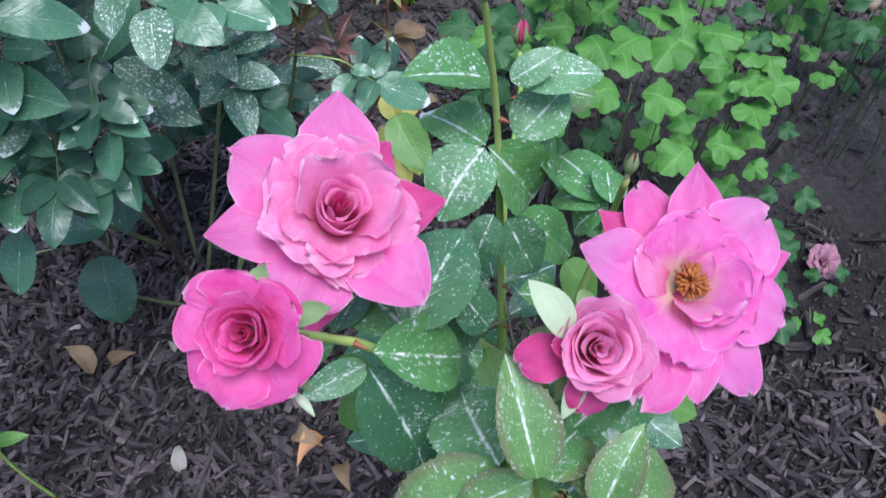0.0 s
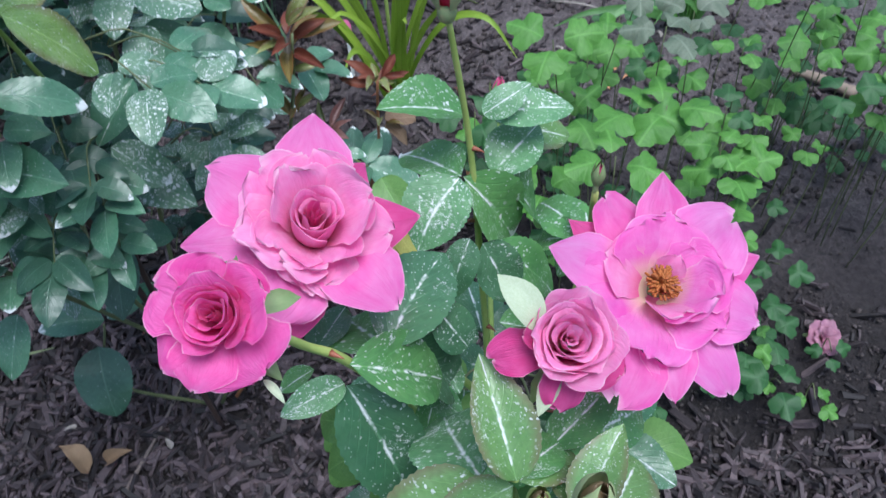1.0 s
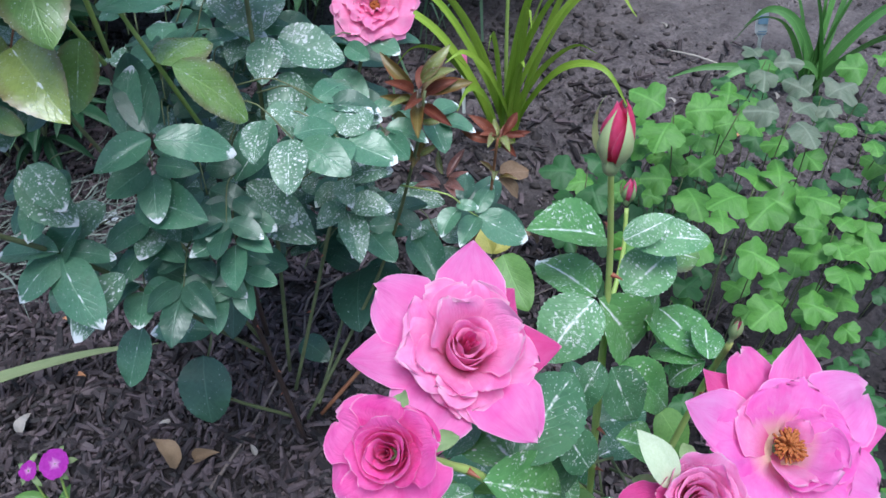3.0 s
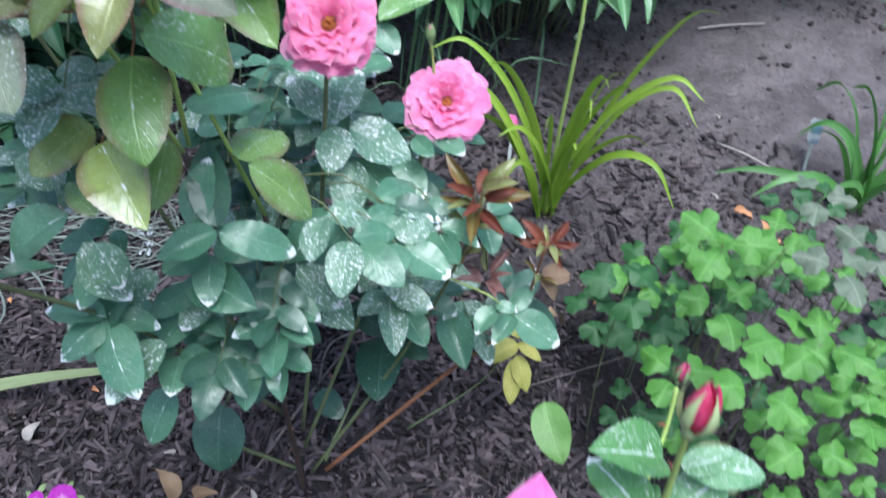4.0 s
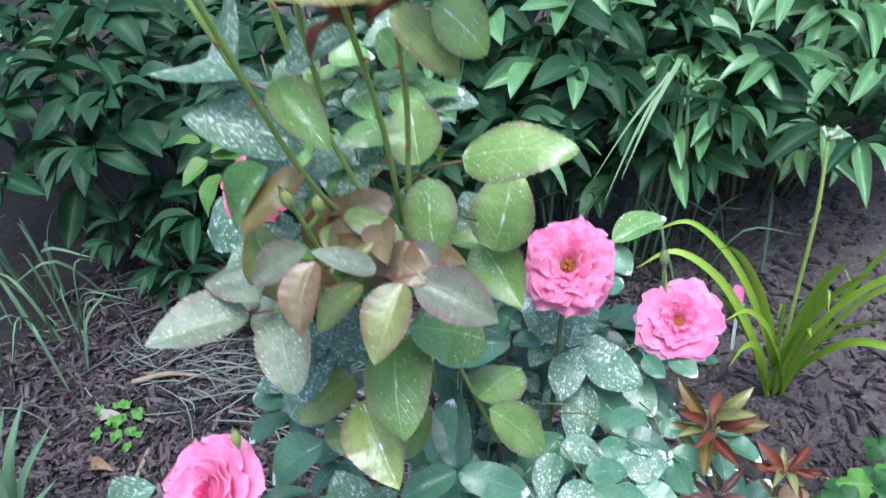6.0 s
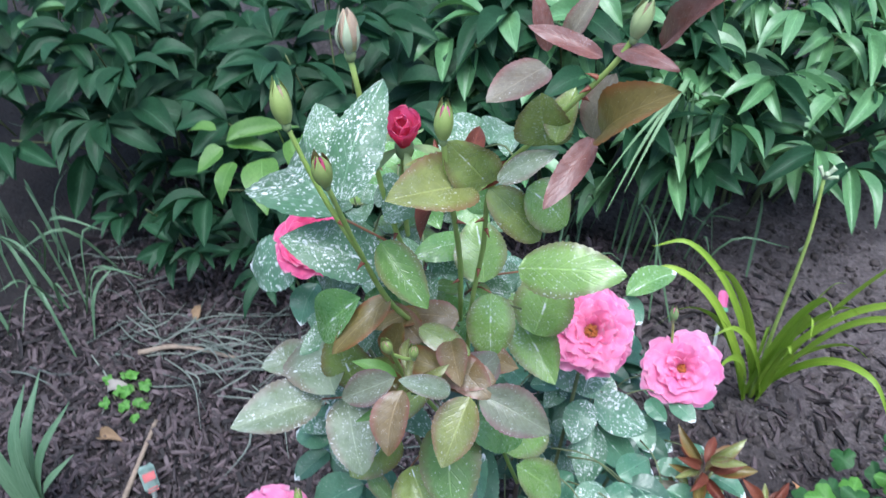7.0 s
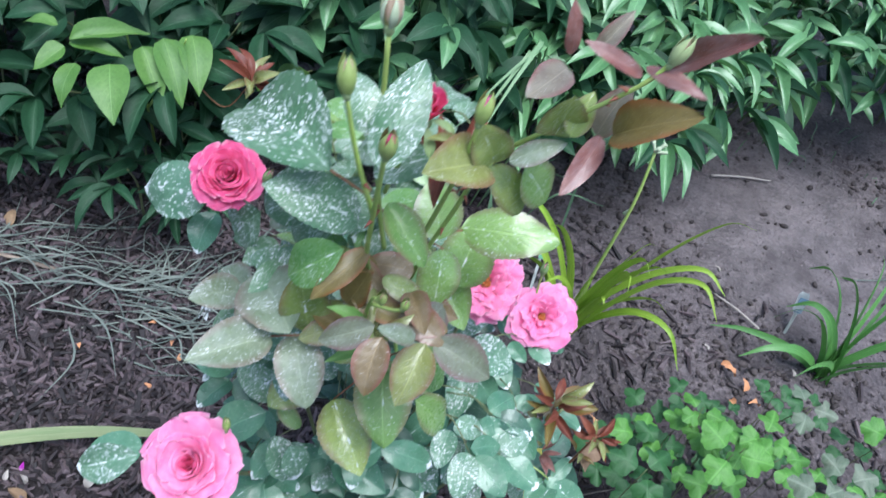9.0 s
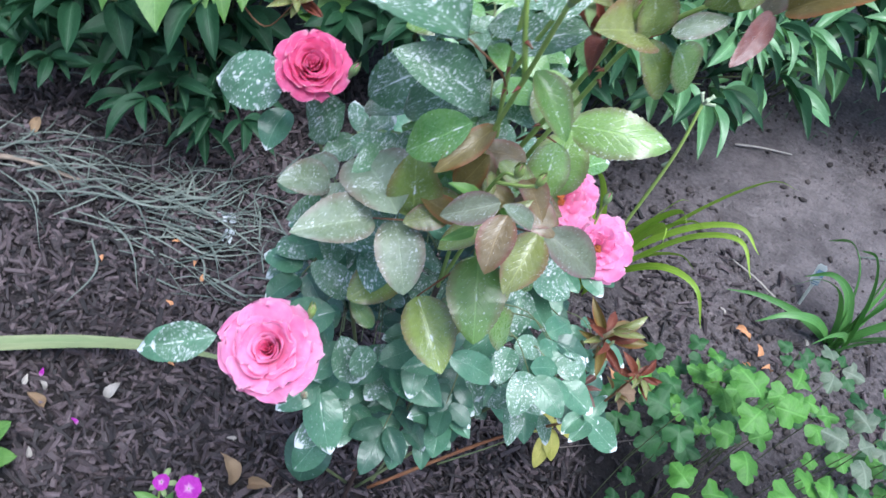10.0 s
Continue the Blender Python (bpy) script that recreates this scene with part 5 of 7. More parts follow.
columbine((0.86, 1.02), "bright green columbine with lobed leaves in threes", [(0.74, 1.10, 0.35, 0.055, 0), (0.82, 1.05, 0.38, 0.055, 0), (0.90, 1.02, 0.36, 0.055, 0), (0.80, 1.18, 0.30, 0.055, 0), (0.95, 1.12, 0.30, 0.055, 0), (0.88, 0.92, 0.26, 0.05, 0)], 4)
columbine((0.76, 0.98), "bright green columbine spreading over bare soil", [(0.68, 0.98, 0.38, 0.052, 0), (0.58, 1.00, 0.40, 0.05, 0), (0.66, 1.08, 0.36, 0.052, 0), (0.74, 1.02, 0.33, 0.05, 0), (0.80, 1.10, 0.34, 0.05, 0), (0.76, 0.95, 0.26, 0.046, 0), (0.84, 1.00, 0.30, 0.05, 0), (0.54, 1.06, 0.34, 0.05, 1), (0.90, 1.06, 0.32, 0.05, 0)], 8)
columbine((0.55, 0.62), "tiny columbine seedlings on bare soil", [(0.55, 0.62, 0.05, 0.028, 0), (0.50, 0.66, 0.06, 0.03, 0), (0.60, 0.70, 0.05, 0.028, 1), (0.47, 0.70, 0.10, 0.03, 0)], 5)
columbine((1.0, 2.2), "low green seedling on bare soil", [(0.98, 2.15, 0.10, 0.05, 0), (1.03, 2.2, 0.12, 0.05, 0), (1.05, 2.12, 0.09, 0.05, 0), (0.93, 2.22, 0.08, 0.045, 0)], 6)
columbine((-1.30, 0.80), "pale yellow-green creeping weed on the mulch", [(-1.28, 0.80, 0.03, 0.03, 0), (-1.25, 0.83, 0.035, 0.03, 0), (-1.31, 0.84, 0.03, 0.03, 0), (-1.27, 0.86, 0.03, 0.028, 0), (-1.23, 0.80, 0.03, 0.028, 0)], 7)

withered = thing("withered_blossom", (0.605, 0.742, relief(0.605, 0.742)), "withered pale pink rose blossom lying on soil", "blossom")
rose(withered, (0.605, 0.742, 0.024), (0.1, -0.5, 0.8), [(P_WITHER, ring(6), 0.030, 0.024, 50, 95, 0.3, 0.2, 0.2, 0.08, 0.002, 0.06), (P_WITHER, ring(7, 20), 0.024, 0.018, 30, 70, 0.5, 0.2, 0.2, 0.1, 0.002, 0.05), (P_WITHER, ring(6, 40), 0.016, 0.012, 5, 40, 0.9, 0.8, 0.2, 0.1, 0.001, 0.0)], 0.0)


# ---- purple-flowered plant at the near left ----
phlox = thing("phlox_plant", (-0.53, 0.40, relief(-0.53, 0.40)), "small phlox with bright purple flowers and light green leaves", "phlox")
tube("stem", [(-0.53, 0.40, 0), (-0.535, 0.405, 0.16), (-0.525, 0.434, 0.318)], 0.0025, 0.0015, M_STEM, phlox)
tube("stem", [(-0.535, 0.405, 0.12), (-0.56, 0.42, 0.22), (-0.565, 0.43, 0.30)], 0.002, 0.0012, M_STEM, phlox)
for at, size in (((-0.525, 0.434, 0.322), 0.016), ((-0.565, 0.432, 0.302), 0.010)):
    rose(phlox, at, (0, -0.45, 0.9), [(P_MAUVE, ring(5), size, size * 1.05, 75, 92, 0.1, 0.05, 0.0, 0.02, 0.001, 0.0)], 0, cup=0.002)
leaflets(phlox, R_LIGHT, [(-0.53, 0.41, 0.26, -0.50, 0.385, 0.27, 0.42), (-0.53, 0.41, 0.26, -0.565, 0.39, 0.265, 0.42), (-0.53, 0.41, 0.22, -0.53, 0.365, 0.23, 0.45), (-0.53, 0.41, 0.20, -0.485, 0.415, 0.21, 0.4), (-0.53, 0.41, 0.18, -0.58, 0.40, 0.18, 0.4), (-0.56, 0.425, 0.24, -0.60, 0.42, 0.25, 0.4), (-0.55, 0.42, 0.2, -0.56, 0.46, 0.21, 0.4)], meshes=LANCE_LEAVES)
edge_plant = thing("low_perennial", (-0.90, 0.42, relief(-0.90, 0.42)), "leafy light green perennial at the bed's edge", "perennial")
leaflets(edge_plant, M_LIME, [(-0.90, 0.42, 0.02, -0.86, 0.48, 0.10, 0.4), (-0.90, 0.42, 0.02, -0.82, 0.44, 0.09, 0.4), (-0.90, 0.42, 0.02, -0.93, 0.49, 0.10, 0.4), (-0.90, 0.42, 0.02, -0.97, 0.46, 0.10, 0.4), (-0.90, 0.42, 0.02, -0.84, 0.38, 0.10, 0.4), (-0.90, 0.42, 0.02, -0.95, 0.38, 0.10, 0.4)], "leaf", meshes=ROSE_LEAVES)
iris = thing("iris_clump", (-1.22, 0.52, relief(-1.22, 0.52)), "blue-green sword-leaved clump at the bed's edge", "iris")
for x, y, z, w in ((-1.18, 0.66, 0.26, 0.030), (-1.25, 0.64, 0.30, 0.032), (-1.30, 0.70, 0.24, 0.028), (-1.14, 0.60, 0.20, 0.030), (-1.34, 0.60, 0.28, 0.030)):
    strip("leaf", [(-1.22, 0.52, 0.0), ((-1.22 + x) / 2, (0.52 + y) / 2 - 0.02, z * 0.7), (x, y, z)], w, M_GRASS, iris, 10, fold=0.2)


# ---- the near rose bush ----
front = thing("rose_bush", (0.075, 0.30, relief(0.075, 0.30)), "young rose bush with four bright pink blossoms and spray-spotted leaves", "rose bush", "rose bushes")
cane([(0.075, 0.30, -0.02), (0.07, 0.29, 0.35), (0.058, 0.285, 0.62), (0.052, 0.300, 0.78), (0.048, 0.312, 0.869), (0.0400, 0.306, 0.950)], 0.0030, 0.0015, M_STEM, front, 9, 1)
cane([(0.062, 0.288, 0.60), (0.02, 0.235, 0.74), (-0.008, 0.20, 0.855), (-0.022, 0.190, 0.885), (-0.033, 0.173, 0.924)], 0.0024, 0.0018, M_STEM, front, 4, 2)
cane([(0.060, 0.286, 0.66), (0.025, 0.25, 0.78), (-0.014, 0.248, 0.85), (-0.0225, 0.2425, 0.884)], 0.0024, 0.0019, M_STEM, front, 3, 3)
cane([(0.066, 0.288, 0.55), (0.085, 0.22, 0.72), (0.081, 0.205, 0.83), (0.076, 0.191, 0.880)], 0.0024, 0.0019, M_STEM, front, 4, 4)
cane([(0.066, 0.288, 0.58), (0.11, 0.25, 0.74), (0.119, 0.232, 0.82), (0.117, 0.219, 0.860)], 0.0024, 0.0019, M_STEM, front, 4, 5)
cane([(0.060, 0.290, 0.60), (0.062, 0.38, 0.70), (0.074, 0.44, 0.735), (0.0743, 0.462, 0.765)], 0.0022, 0.0016, M_STEM, front, 2, 6)
cane([(0.085, 0.27, 0.68), (0.105, 0.29, 0.80), (0.100, 0.262, 0.885)], 0.0022, 0.0016, M_STEM, front, 2, 7)
cane([(0.066, 0.288, 0.55), (0.06, 0.20, 0.74), (0.055, 0.146, 0.853)], 0.003, 0.0015, M_STEM, front, 3, 8)
leaflets(front, R_GREEN, [
    (0.047, 0.341, 0.865, 0.004, 0.320, 0.890, 0.60),
    (0.043, 0.310, 0.852, 0.012, 0.350, 0.832, 0.52),
    (0.044, 0.308, 0.853, 0.070, 0.322, 0.790, 0.52),
    (0.061, 0.330, 0.832, 0.085, 0.340, 0.780, 0.62),
    (0.058, 0.289, 0.820, 0.091, 0.296, 0.770, 0.45),
    (0.006, 0.210, 0.850, -0.017, 0.249, 0.820, 0.66),
    (-0.008, 0.195, 0.862, 0.028, 0.212, 0.820, 0.55),
    (0.074, 0.175, 0.822, 0.105, 0.200, 0.835, 0.48),
    (0.076, 0.176, 0.820, 0.093, 0.162, 0.790, 0.50),
    (-0.029, 0.215, 0.830, -0.046, 0.210, 0.820, 0.50),
    (0.024, 0.216, 0.800, 0.017, 0.203, 0.780, 0.55),
    (0.056, 0.149, 0.848, 0.076, 0.172, 0.830, 0.50)])
leaflets(front, R_GREEN, [
    (0.075, 0.170, 0.830, 0.071, 0.162, 0.800, 0.50),
    (0.118, 0.333, 0.770, 0.095, 0.384, 0.750, 0.50),
    (0.117, 0.331, 0.770, 0.089, 0.357, 0.740, 0.50),
    (0.117, 0.330, 0.770, 0.100, 0.332, 0.740, 0.60),
    (0.116, 0.325, 0.780, 0.119, 0.359, 0.770, 0.60),
    (0.092, 0.190, 0.800, 0.125, 0.214, 0.780, 0.60),
    (0.066, 0.149, 0.800, 0.093, 0.173, 0.770, 0.60),
    (0.058, 0.256, 0.800, 0.082, 0.268, 0.770, 0.55)])
leaflets(front, R_SPRAY_FRONT, [
    (0.056, 0.335, 0.870, 0.081, 0.345, 0.880, 0.55),
    (0.060, 0.340, 0.865, 0.104, 0.347, 0.860, 0.50),
    (0.060, 0.328, 0.835, 0.087, 0.354, 0.845, 0.75),
    (0.042, 0.306, 0.855, 0.019, 0.281, 0.830, 0.80),
    (-0.013, 0.199, 0.842, -0.039, 0.184, 0.843, 0.48),
    (0.042, 0.154, 0.840, 0.028, 0.204, 0.800, 0.62),
    (0.036, 0.216, 0.800, 0.029, 0.238, 0.800, 0.50),
    (0.021, 0.217, 0.810, 0.036, 0.209, 0.790, 0.50)])
leaflets(front, R_PALE, [
    (0.063, 0.354, 0.850, 0.107, 0.369, 0.820, 0.50),
    (0.055, 0.143, 0.858, 0.044, 0.182, 0.885, 0.50),
    (0.057, 0.147, 0.850, 0.076, 0.183, 0.810, 0.55),
    (0.042, 0.152, 0.842, -0.005, 0.142, 0.800, 0.52),
    (0.054, 0.145, 0.850, 0.023, 0.139, 0.825, 0.48),
    (0.080, 0.134, 0.840, 0.098, 0.163, 0.860, 0.52),
    (0.063, 0.140, 0.820, 0.037, 0.140, 0.800, 0.50),
    (0.087, 0.135, 0.840, 0.072, 0.161, 0.830, 0.55),
    (0.088, 0.133, 0.840, 0.109, 0.167, 0.820, 0.55)])
leaflets(front, R_DARK, [
    (0.051, 0.271, 0.845, 0.067, 0.262, 0.810, 0.62),
    (0.006, 0.209, 0.852, 0.032, 0.262, 0.850, 0.62),
    (0.045, 0.270, 0.850, 0.034, 0.257, 0.820, 0.50),
    (-0.012, 0.198, 0.842, 0.010, 0.174, 0.778, 0.50),
    (0.007, 0.211, 0.850, 0.034, 0.224, 0.790, 0.50),
    (0.041, 0.222, 0.830, 0.025, 0.231, 0.855, 0.68),
    (-0.027, 0.213, 0.845, -0.016, 0.249, 0.830, 0.42),
    (0.038, 0.179, 0.760, 0.029, 0.212, 0.740, 0.60),
    (0.018, 0.256, 0.760, -0.001, 0.254, 0.740, 0.60)])
leaflets(front, R_LIGHT, [
    (-0.021, 0.248, 0.720, -0.049, 0.263, 0.700, 0.65),
    (-0.016, 0.240, 0.700, -0.046, 0.239, 0.680, 0.70),
    (-0.016, 0.224, 0.700, -0.004, 0.210, 0.670, 0.70),
    (0.031, 0.197, 0.760, 0.011, 0.229, 0.740, 0.70),
    (-0.014, 0.467, 0.700, 0.009, 0.428, 0.680, 0.60),
    (0.093, 0.312, 0.740, 0.112, 0.298, 0.710, 0.60),
    (-0.030, 0.262, 0.620, -0.057, 0.286, 0.600, 0.65),
    (-0.036, 0.277, 0.640, -0.057, 0.301, 0.620, 0.65)])
# leaves lower on the canes
low_rng = random.Random(31)
for k in range(17):
    z = low_rng.uniform(0.42, 0.72)
    a = low_rng.uniform(0, 6.28)
    compound_leaf(front, (0.066, 0.288, z), (math.cos(a), math.sin(a), 0.15), low_rng.uniform(0.05, 0.09), low_rng.uniform(0.045, 0.060), low_rng.choice((R_LIGHT, R_GREEN, R_DARK)), low_rng)

# wide open blossom with pointed petals
rose(front, (-0.0219, 0.2392, 0.8925), (0.26, -0.28, 0.92), [
    (P_DEEP, [10], 0.0427, 0.0285, 78, 100, 0.25, -0.1, 1.0, 0.02, 0.003, 0.06),
    (P_DEEP, [56], 0.0436, 0.0247, 78, 100, 0.25, -0.1, 1.0, 0.02, 0.003, 0.06),
    (P_DEEP, [-102], 0.0436, 0.0266, 92, 112, 0.25, -0.2, 0.9, 0.02, 0.003, 0.06),
    (P_PINK, [93], 0.0502, 0.0333, 60, 88, 0.40, 0.05, 1.0, 0.01, 0.003, 0.03),
    (P_PINK, [152], 0.0465, 0.0351, 66, 96, 0.30, -0.05, 0.45, 0.03, 0.003, 0.06),
    (P_PINK, [-166], 0.0502, 0.0285, 70, 96, 0.25, -0.05, 1.0, 0.02, 0.003, 0.05),
    (P_PINK, [-112], 0.0399, 0.0342, 58, 98, 0.30, -0.1, 0.20, 0.06, 0.003, 0.12),
    (P_PINK, [-46], 0.0474, 0.0342, 56, 84, 0.35, 0.0, 0.75, 0.02, 0.003, 0.06),
    (P_SOFT, [-8], 0.0333, 0.0301, 46, 80, 0.40, 0.05, 0.45, 0.02, 0.004, 0.06),
    (P_SOFT, [-58], 0.0324, 0.0301, 46, 84, 0.45, 0.1, 0.35, 0.04, 0.004, 0.08),
    (P_SOFT, [-90], 0.0280, 0.0265, 40, 76, 0.55, 0.2, 0.10, 0.06, 0.004, 0.08),
    (P_SOFT, [-160], 0.0341, 0.0321, 34, 70, 0.65, 0.35, 0.0, 0.06, 0.004, 0.10),
    (P_SOFT, [-126], 0.0307, 0.0321, 34, 70, 0.70, 0.35, 0.0, 0.06, 0.004, 0.10),
    (P_SOFT, [145], 0.0315, 0.0301, 34, 62, 0.60, 0.4, 0.05, 0.06, 0.004, 0.08),
    (P_SOFT, [98], 0.0307, 0.0301, 32, 56, 0.60, 0.4, 0.05, 0.07, 0.004, 0.08),
    (P_SOFT, [46], 0.0315, 0.0321, 30, 56, 0.65, 0.5, 0.0, 0.06, 0.004, 0.06),
    (P_SOFT, [20, 130], 0.0315, 0.0308, 18, 38, 0.95, 0.8, 0.0, 0.06, 0.005, 0.06),
    (P_SOFT, [-70, -130], 0.0296, 0.0267, 26, 50, 0.9, 0.6, 0.0, 0.07, 0.005, 0.08)] + heart((P_SOFT, P_SOFT, P_SOFT, P_DEEP), 0.0290, 0.0085, 0.06, 20, layers=4), label="fully open bright pink rose with pointed petals")
# cupped blossom beside it
rose(front, (-0.0378, 0.1662, 0.9370), (-0.08, -0.48, 0.87), [
    (P_HOT, [152], 0.0200, 0.0240, 52, 86, 0.45, 0.0, 0.15, 0.04, 0.003, 0.10),
    (P_HOT, [222, 252], 0.0222, 0.0250, 66, 98, 0.35, -0.1, 0.75, 0.03, 0.003, 0.10),
    (P_HOT, [305], 0.0212, 0.0280, 66, 96, 0.35, -0.1, 0.3, 0.03, 0.003, 0.10),
    (P_HOT, [75], 0.0200, 0.0290, 38, 70, 0.6, 0.25, 0.1, 0.03, 0.003, 0.04),
    (P_HOT, [15], 0.0215, 0.0240, 34, 58, 0.8, 0.4, 0.2, 0.03, 0.003, 0.06),
    (P_HOT, [350, 210], 0.0150, 0.0230, 26, 52, 1.0, 0.8, -1, 0.05, 0.005, 0.10),
    (P_HOT, [100], 0.0160, 0.0240, 20, 40, 1.0, 0.9, -1, 0.03, 0.005, 0.06)] + heart((P_HOT, P_HOT, P_HOT, P_DEEP), 0.0165, 0.0076, 0.03, layers=4), cup=0.005, label="cupped deep pink rose, half open")
# half-open blossom with a tight heart
rose(front, (0.0763, 0.1818, 0.8886), (0.02, -0.44, 0.89), [
    (P_DEEP, [190], 0.0271, 0.0170, 60, 98, 0.8, 0.5, 0.35, 0.03, 0.003, 0.10),
    (P_DEEP, [172], 0.0193, 0.0147, 44, 40, 0.9, 0.7, 0.2, 0.05, 0.004, 0.0),
    (P_DEEP, [258], 0.0215, 0.0163, 66, 108, 0.6, 0.2, 0.35, 0.03, 0.003, 0.14),
    (P_DEEP, [330], 0.0202, 0.0202, 66, 100, 0.4, 0.0, 0.4, 0.03, 0.003, 0.1),
    (P_SOFT, [318, 60], 0.0202, 0.0294, 40, 52, 0.8, 0.6, -1, 0.03, 0.005, 0.10),
    (P_SOFT, [120, 240, 0], 0.0193, 0.0263, 30, 42, 1.05, 0.9, -1, 0.02, 0.005, 0.08),
    (P_SOFT, [80, 200, 320], 0.0193, 0.0234, 22, 50, 1.1, 0.9, -1, 0.03, 0.005, 0.0)] + heart((P_SOFT,), 0.0210, 0.0105, 0.0), cup=0.005, label="half-open pink rose with a tight spiral heart")
# old, flat blossom that shows its stamens
rose(front, (0.1181, 0.2172, 0.8708), (0.24, -0.29, 0.93), [
    (P_DEEP, [138], 0.0422, 0.0239, 86, 106, 0.4, 0.1, 1.0, 0.02, 0.003, 0.01),
    (P_PINK, [84], 0.0485, 0.0258, 60, 86, 0.35, 0.1, 1.0, 0.02, 0.003, 0.02),
    (P_PINK, [114], 0.0431, 0.0267, 78, 98, 0.25, 0.0, 0.5, 0.03, 0.003, 0.03),
    (P_PINK, [15], 0.0458, 0.0258, 70, 88, 0.25, 0.0, 1.0, 0.02, 0.003, 0.02),
    (P_PINK, [-118], 0.0495, 0.0258, 72, 92, 0.2, -0.1, 0.10, 0.03, 0.003, 0.03),
    (P_PINK, [-90], 0.0449, 0.0258, 72, 95, 0.2, -0.1, 0.8, 0.03, 0.003, 0.03),
    (P_OLD, [170], 0.0495, 0.0294, 64, 84, 0.3, 0.0, 1.0, 0.02, 0.003, 0.02),
    (P_OLD, [-61], 0.0485, 0.0285, 68, 94, 0.25, -0.1, 0.7, 0.03, 0.003, 0.03),
    (P_OLD, [-22], 0.0422, 0.0304, 62, 88, 0.25, 0.0, 0.45, 0.04, 0.003, 0.03),
    (P_OLD, [42], 0.0431, 0.0313, 54, 78, 0.3, 0.0, 0.35, 0.05, 0.003, 0.03),
    (P_OLD, [-170], 0.0331, 0.0304, 58, 82, 0.3, 0.0, 0.10, 0.04, 0.004, 0.03),
    (P_OLD, [-112], 0.0339, 0.0304, 56, 80, 0.35, 0.0, 0.0, 0.03, 0.004, 0.04),
    (P_OLD, [-44], 0.0293, 0.0331, 50, 76, 0.4, 0.1, 0.20, 0.05, 0.004, 0.03),
    (P_OLD, [76, 106], 0.0278, 0.0313, 46, 66, 0.4, 0.15, 0.15, 0.05, 0.004, 0.03),
    (P_SOFT, [157], 0.0238, 0.0267, 50, 76, 0.4, 0.2, 0.25, 0.05, 0.004, 0.03),
    (P_OLD, [4], 0.0254, 0.0285, 40, 62, 0.5, 0.3, 0.2, 0.08, 0.005, 0.02),
    (P_OLD, [32], 0.0215, 0.0202, 34, 56, 0.6, 0.4, 0.2, 0.09, 0.005, 0.03),
    (P_OLD, [-28, -52], 0.0232, 0.0258, 28, 48, 0.75, 0.5, 0.15, 0.09, 0.006, 0.02),
    (P_SOFT, [-84], 0.0199, 0.0239, 24, 42, 0.8, 0.6, 0.25, 0.08, 0.006, 0.02),
    (P_SOFT, [58], 0.0141, 0.0129, 20, 34, 0.8, 0.9, 0.3, 0.08, 0.006, 0.0)], stamens=0.009, label="full-blown faded pink rose showing orange stamens", cup=0.005)
bud(front, (0.0398, 0.304, 0.956), (0.03, 0.10, 1.0), 0.031, P_RED, M_SEPAL_FRESH, 0.03, 0.66, "tall pink bud just opening", 12)
bud(front, (0.0743, 0.466, 0.770), (0.05, 0.05, 1.0), 0.020, P_ROSE, M_SEPAL, 0.0, 1.25, "small green and pink bud", 6)
bud(front, (0.100, 0.262, 0.890), (0.10, 0.10, 1.0), 0.011, P_ROSE, M_SEPAL, 0.0, 1.5, "small green bud", 4, closed=True)
bud(front, (0.0668, 0.0930, 0.942), (0.10, -0.02, 1.0), 0.020, P_BLUSH, M_SEPAL_FRESH, 0.0, 0.92, "plump green bud with a slit of pink", 16, closed=True)
bud(front, (0.0615, 0.1330, 0.856), (0.05, -0.12, 1.0), 0.017, P_BLUSH, M_SEPAL_BUD, 0.0, 1.2, "closed green bud with long sepals", 4, closed=True)
cane([(0.058, 0.175, 0.78), (0.054, 0.125, 0.865), (0.0668, 0.0930, 0.936)], 0.0016, 0.0013, M_STEM, front, 1, 41)
cane([(0.058, 0.175, 0.78), (0.060, 0.140, 0.82), (0.0615, 0.1330, 0.848)], 0.0018, 0.0015, M_STEM, front, 1, 42)
leaflets(front, M_SEPAL_PALE, [(0.066, 0.180, 0.900, 0.052, 0.198, 0.912, 0.5)], "sepal", meshes=LANCE_LEAVES)
leaflets(front, M_SEPAL_PALE, [(0.072, 0.176, 0.884, 0.064, 0.159, 0.876, 0.4), (-0.027, 0.153, 0.921, -0.020, 0.146, 0.917, 0.28)], "sepal", meshes=LANCE_LEAVES)

# ---- the large rose bush behind ----
back = thing("rose_bush", (-0.33, 0.66, relief(-0.33, 0.66)), "tall rose bush with pink blossoms, bronze young shoots and spray residue", "rose bush", "rose bushes")
cane([(-0.33, 0.66, -0.02), (-0.335, 0.63, 0.40), (-0.345, 0.56, 0.80)], 0.0044, 0.0030, M_STEM_LOWER, back, 6, 31)
cane([(-0.345, 0.56, 0.80), (-0.350, 0.515, 0.92), (-0.347, 0.476, 0.999), (-0.339, 0.441, 1.085), (-0.330, 0.425, 1.106)], 0.0021, 0.0012, M_STEM, back, 2, 11)
cane([(-0.339, 0.445, 1.075), (-0.322, 0.432, 1.095), (-0.315, 0.428, 1.104)], 0.0013, 0.0011, M_STEM, back, 0, 33)
cane([(-0.33, 0.65, 0.30), (-0.30, 0.60, 0.70)], 0.0036, 0.0028, M_STEM_LOWER, back, 3, 32)
cane([(-0.30, 0.60, 0.70), (-0.34, 0.55, 0.95), (-0.368, 0.51, 1.12), (-0.382, 0.499, 1.262)], 0.0021, 0.0018, M_STEM, back, 6, 12)
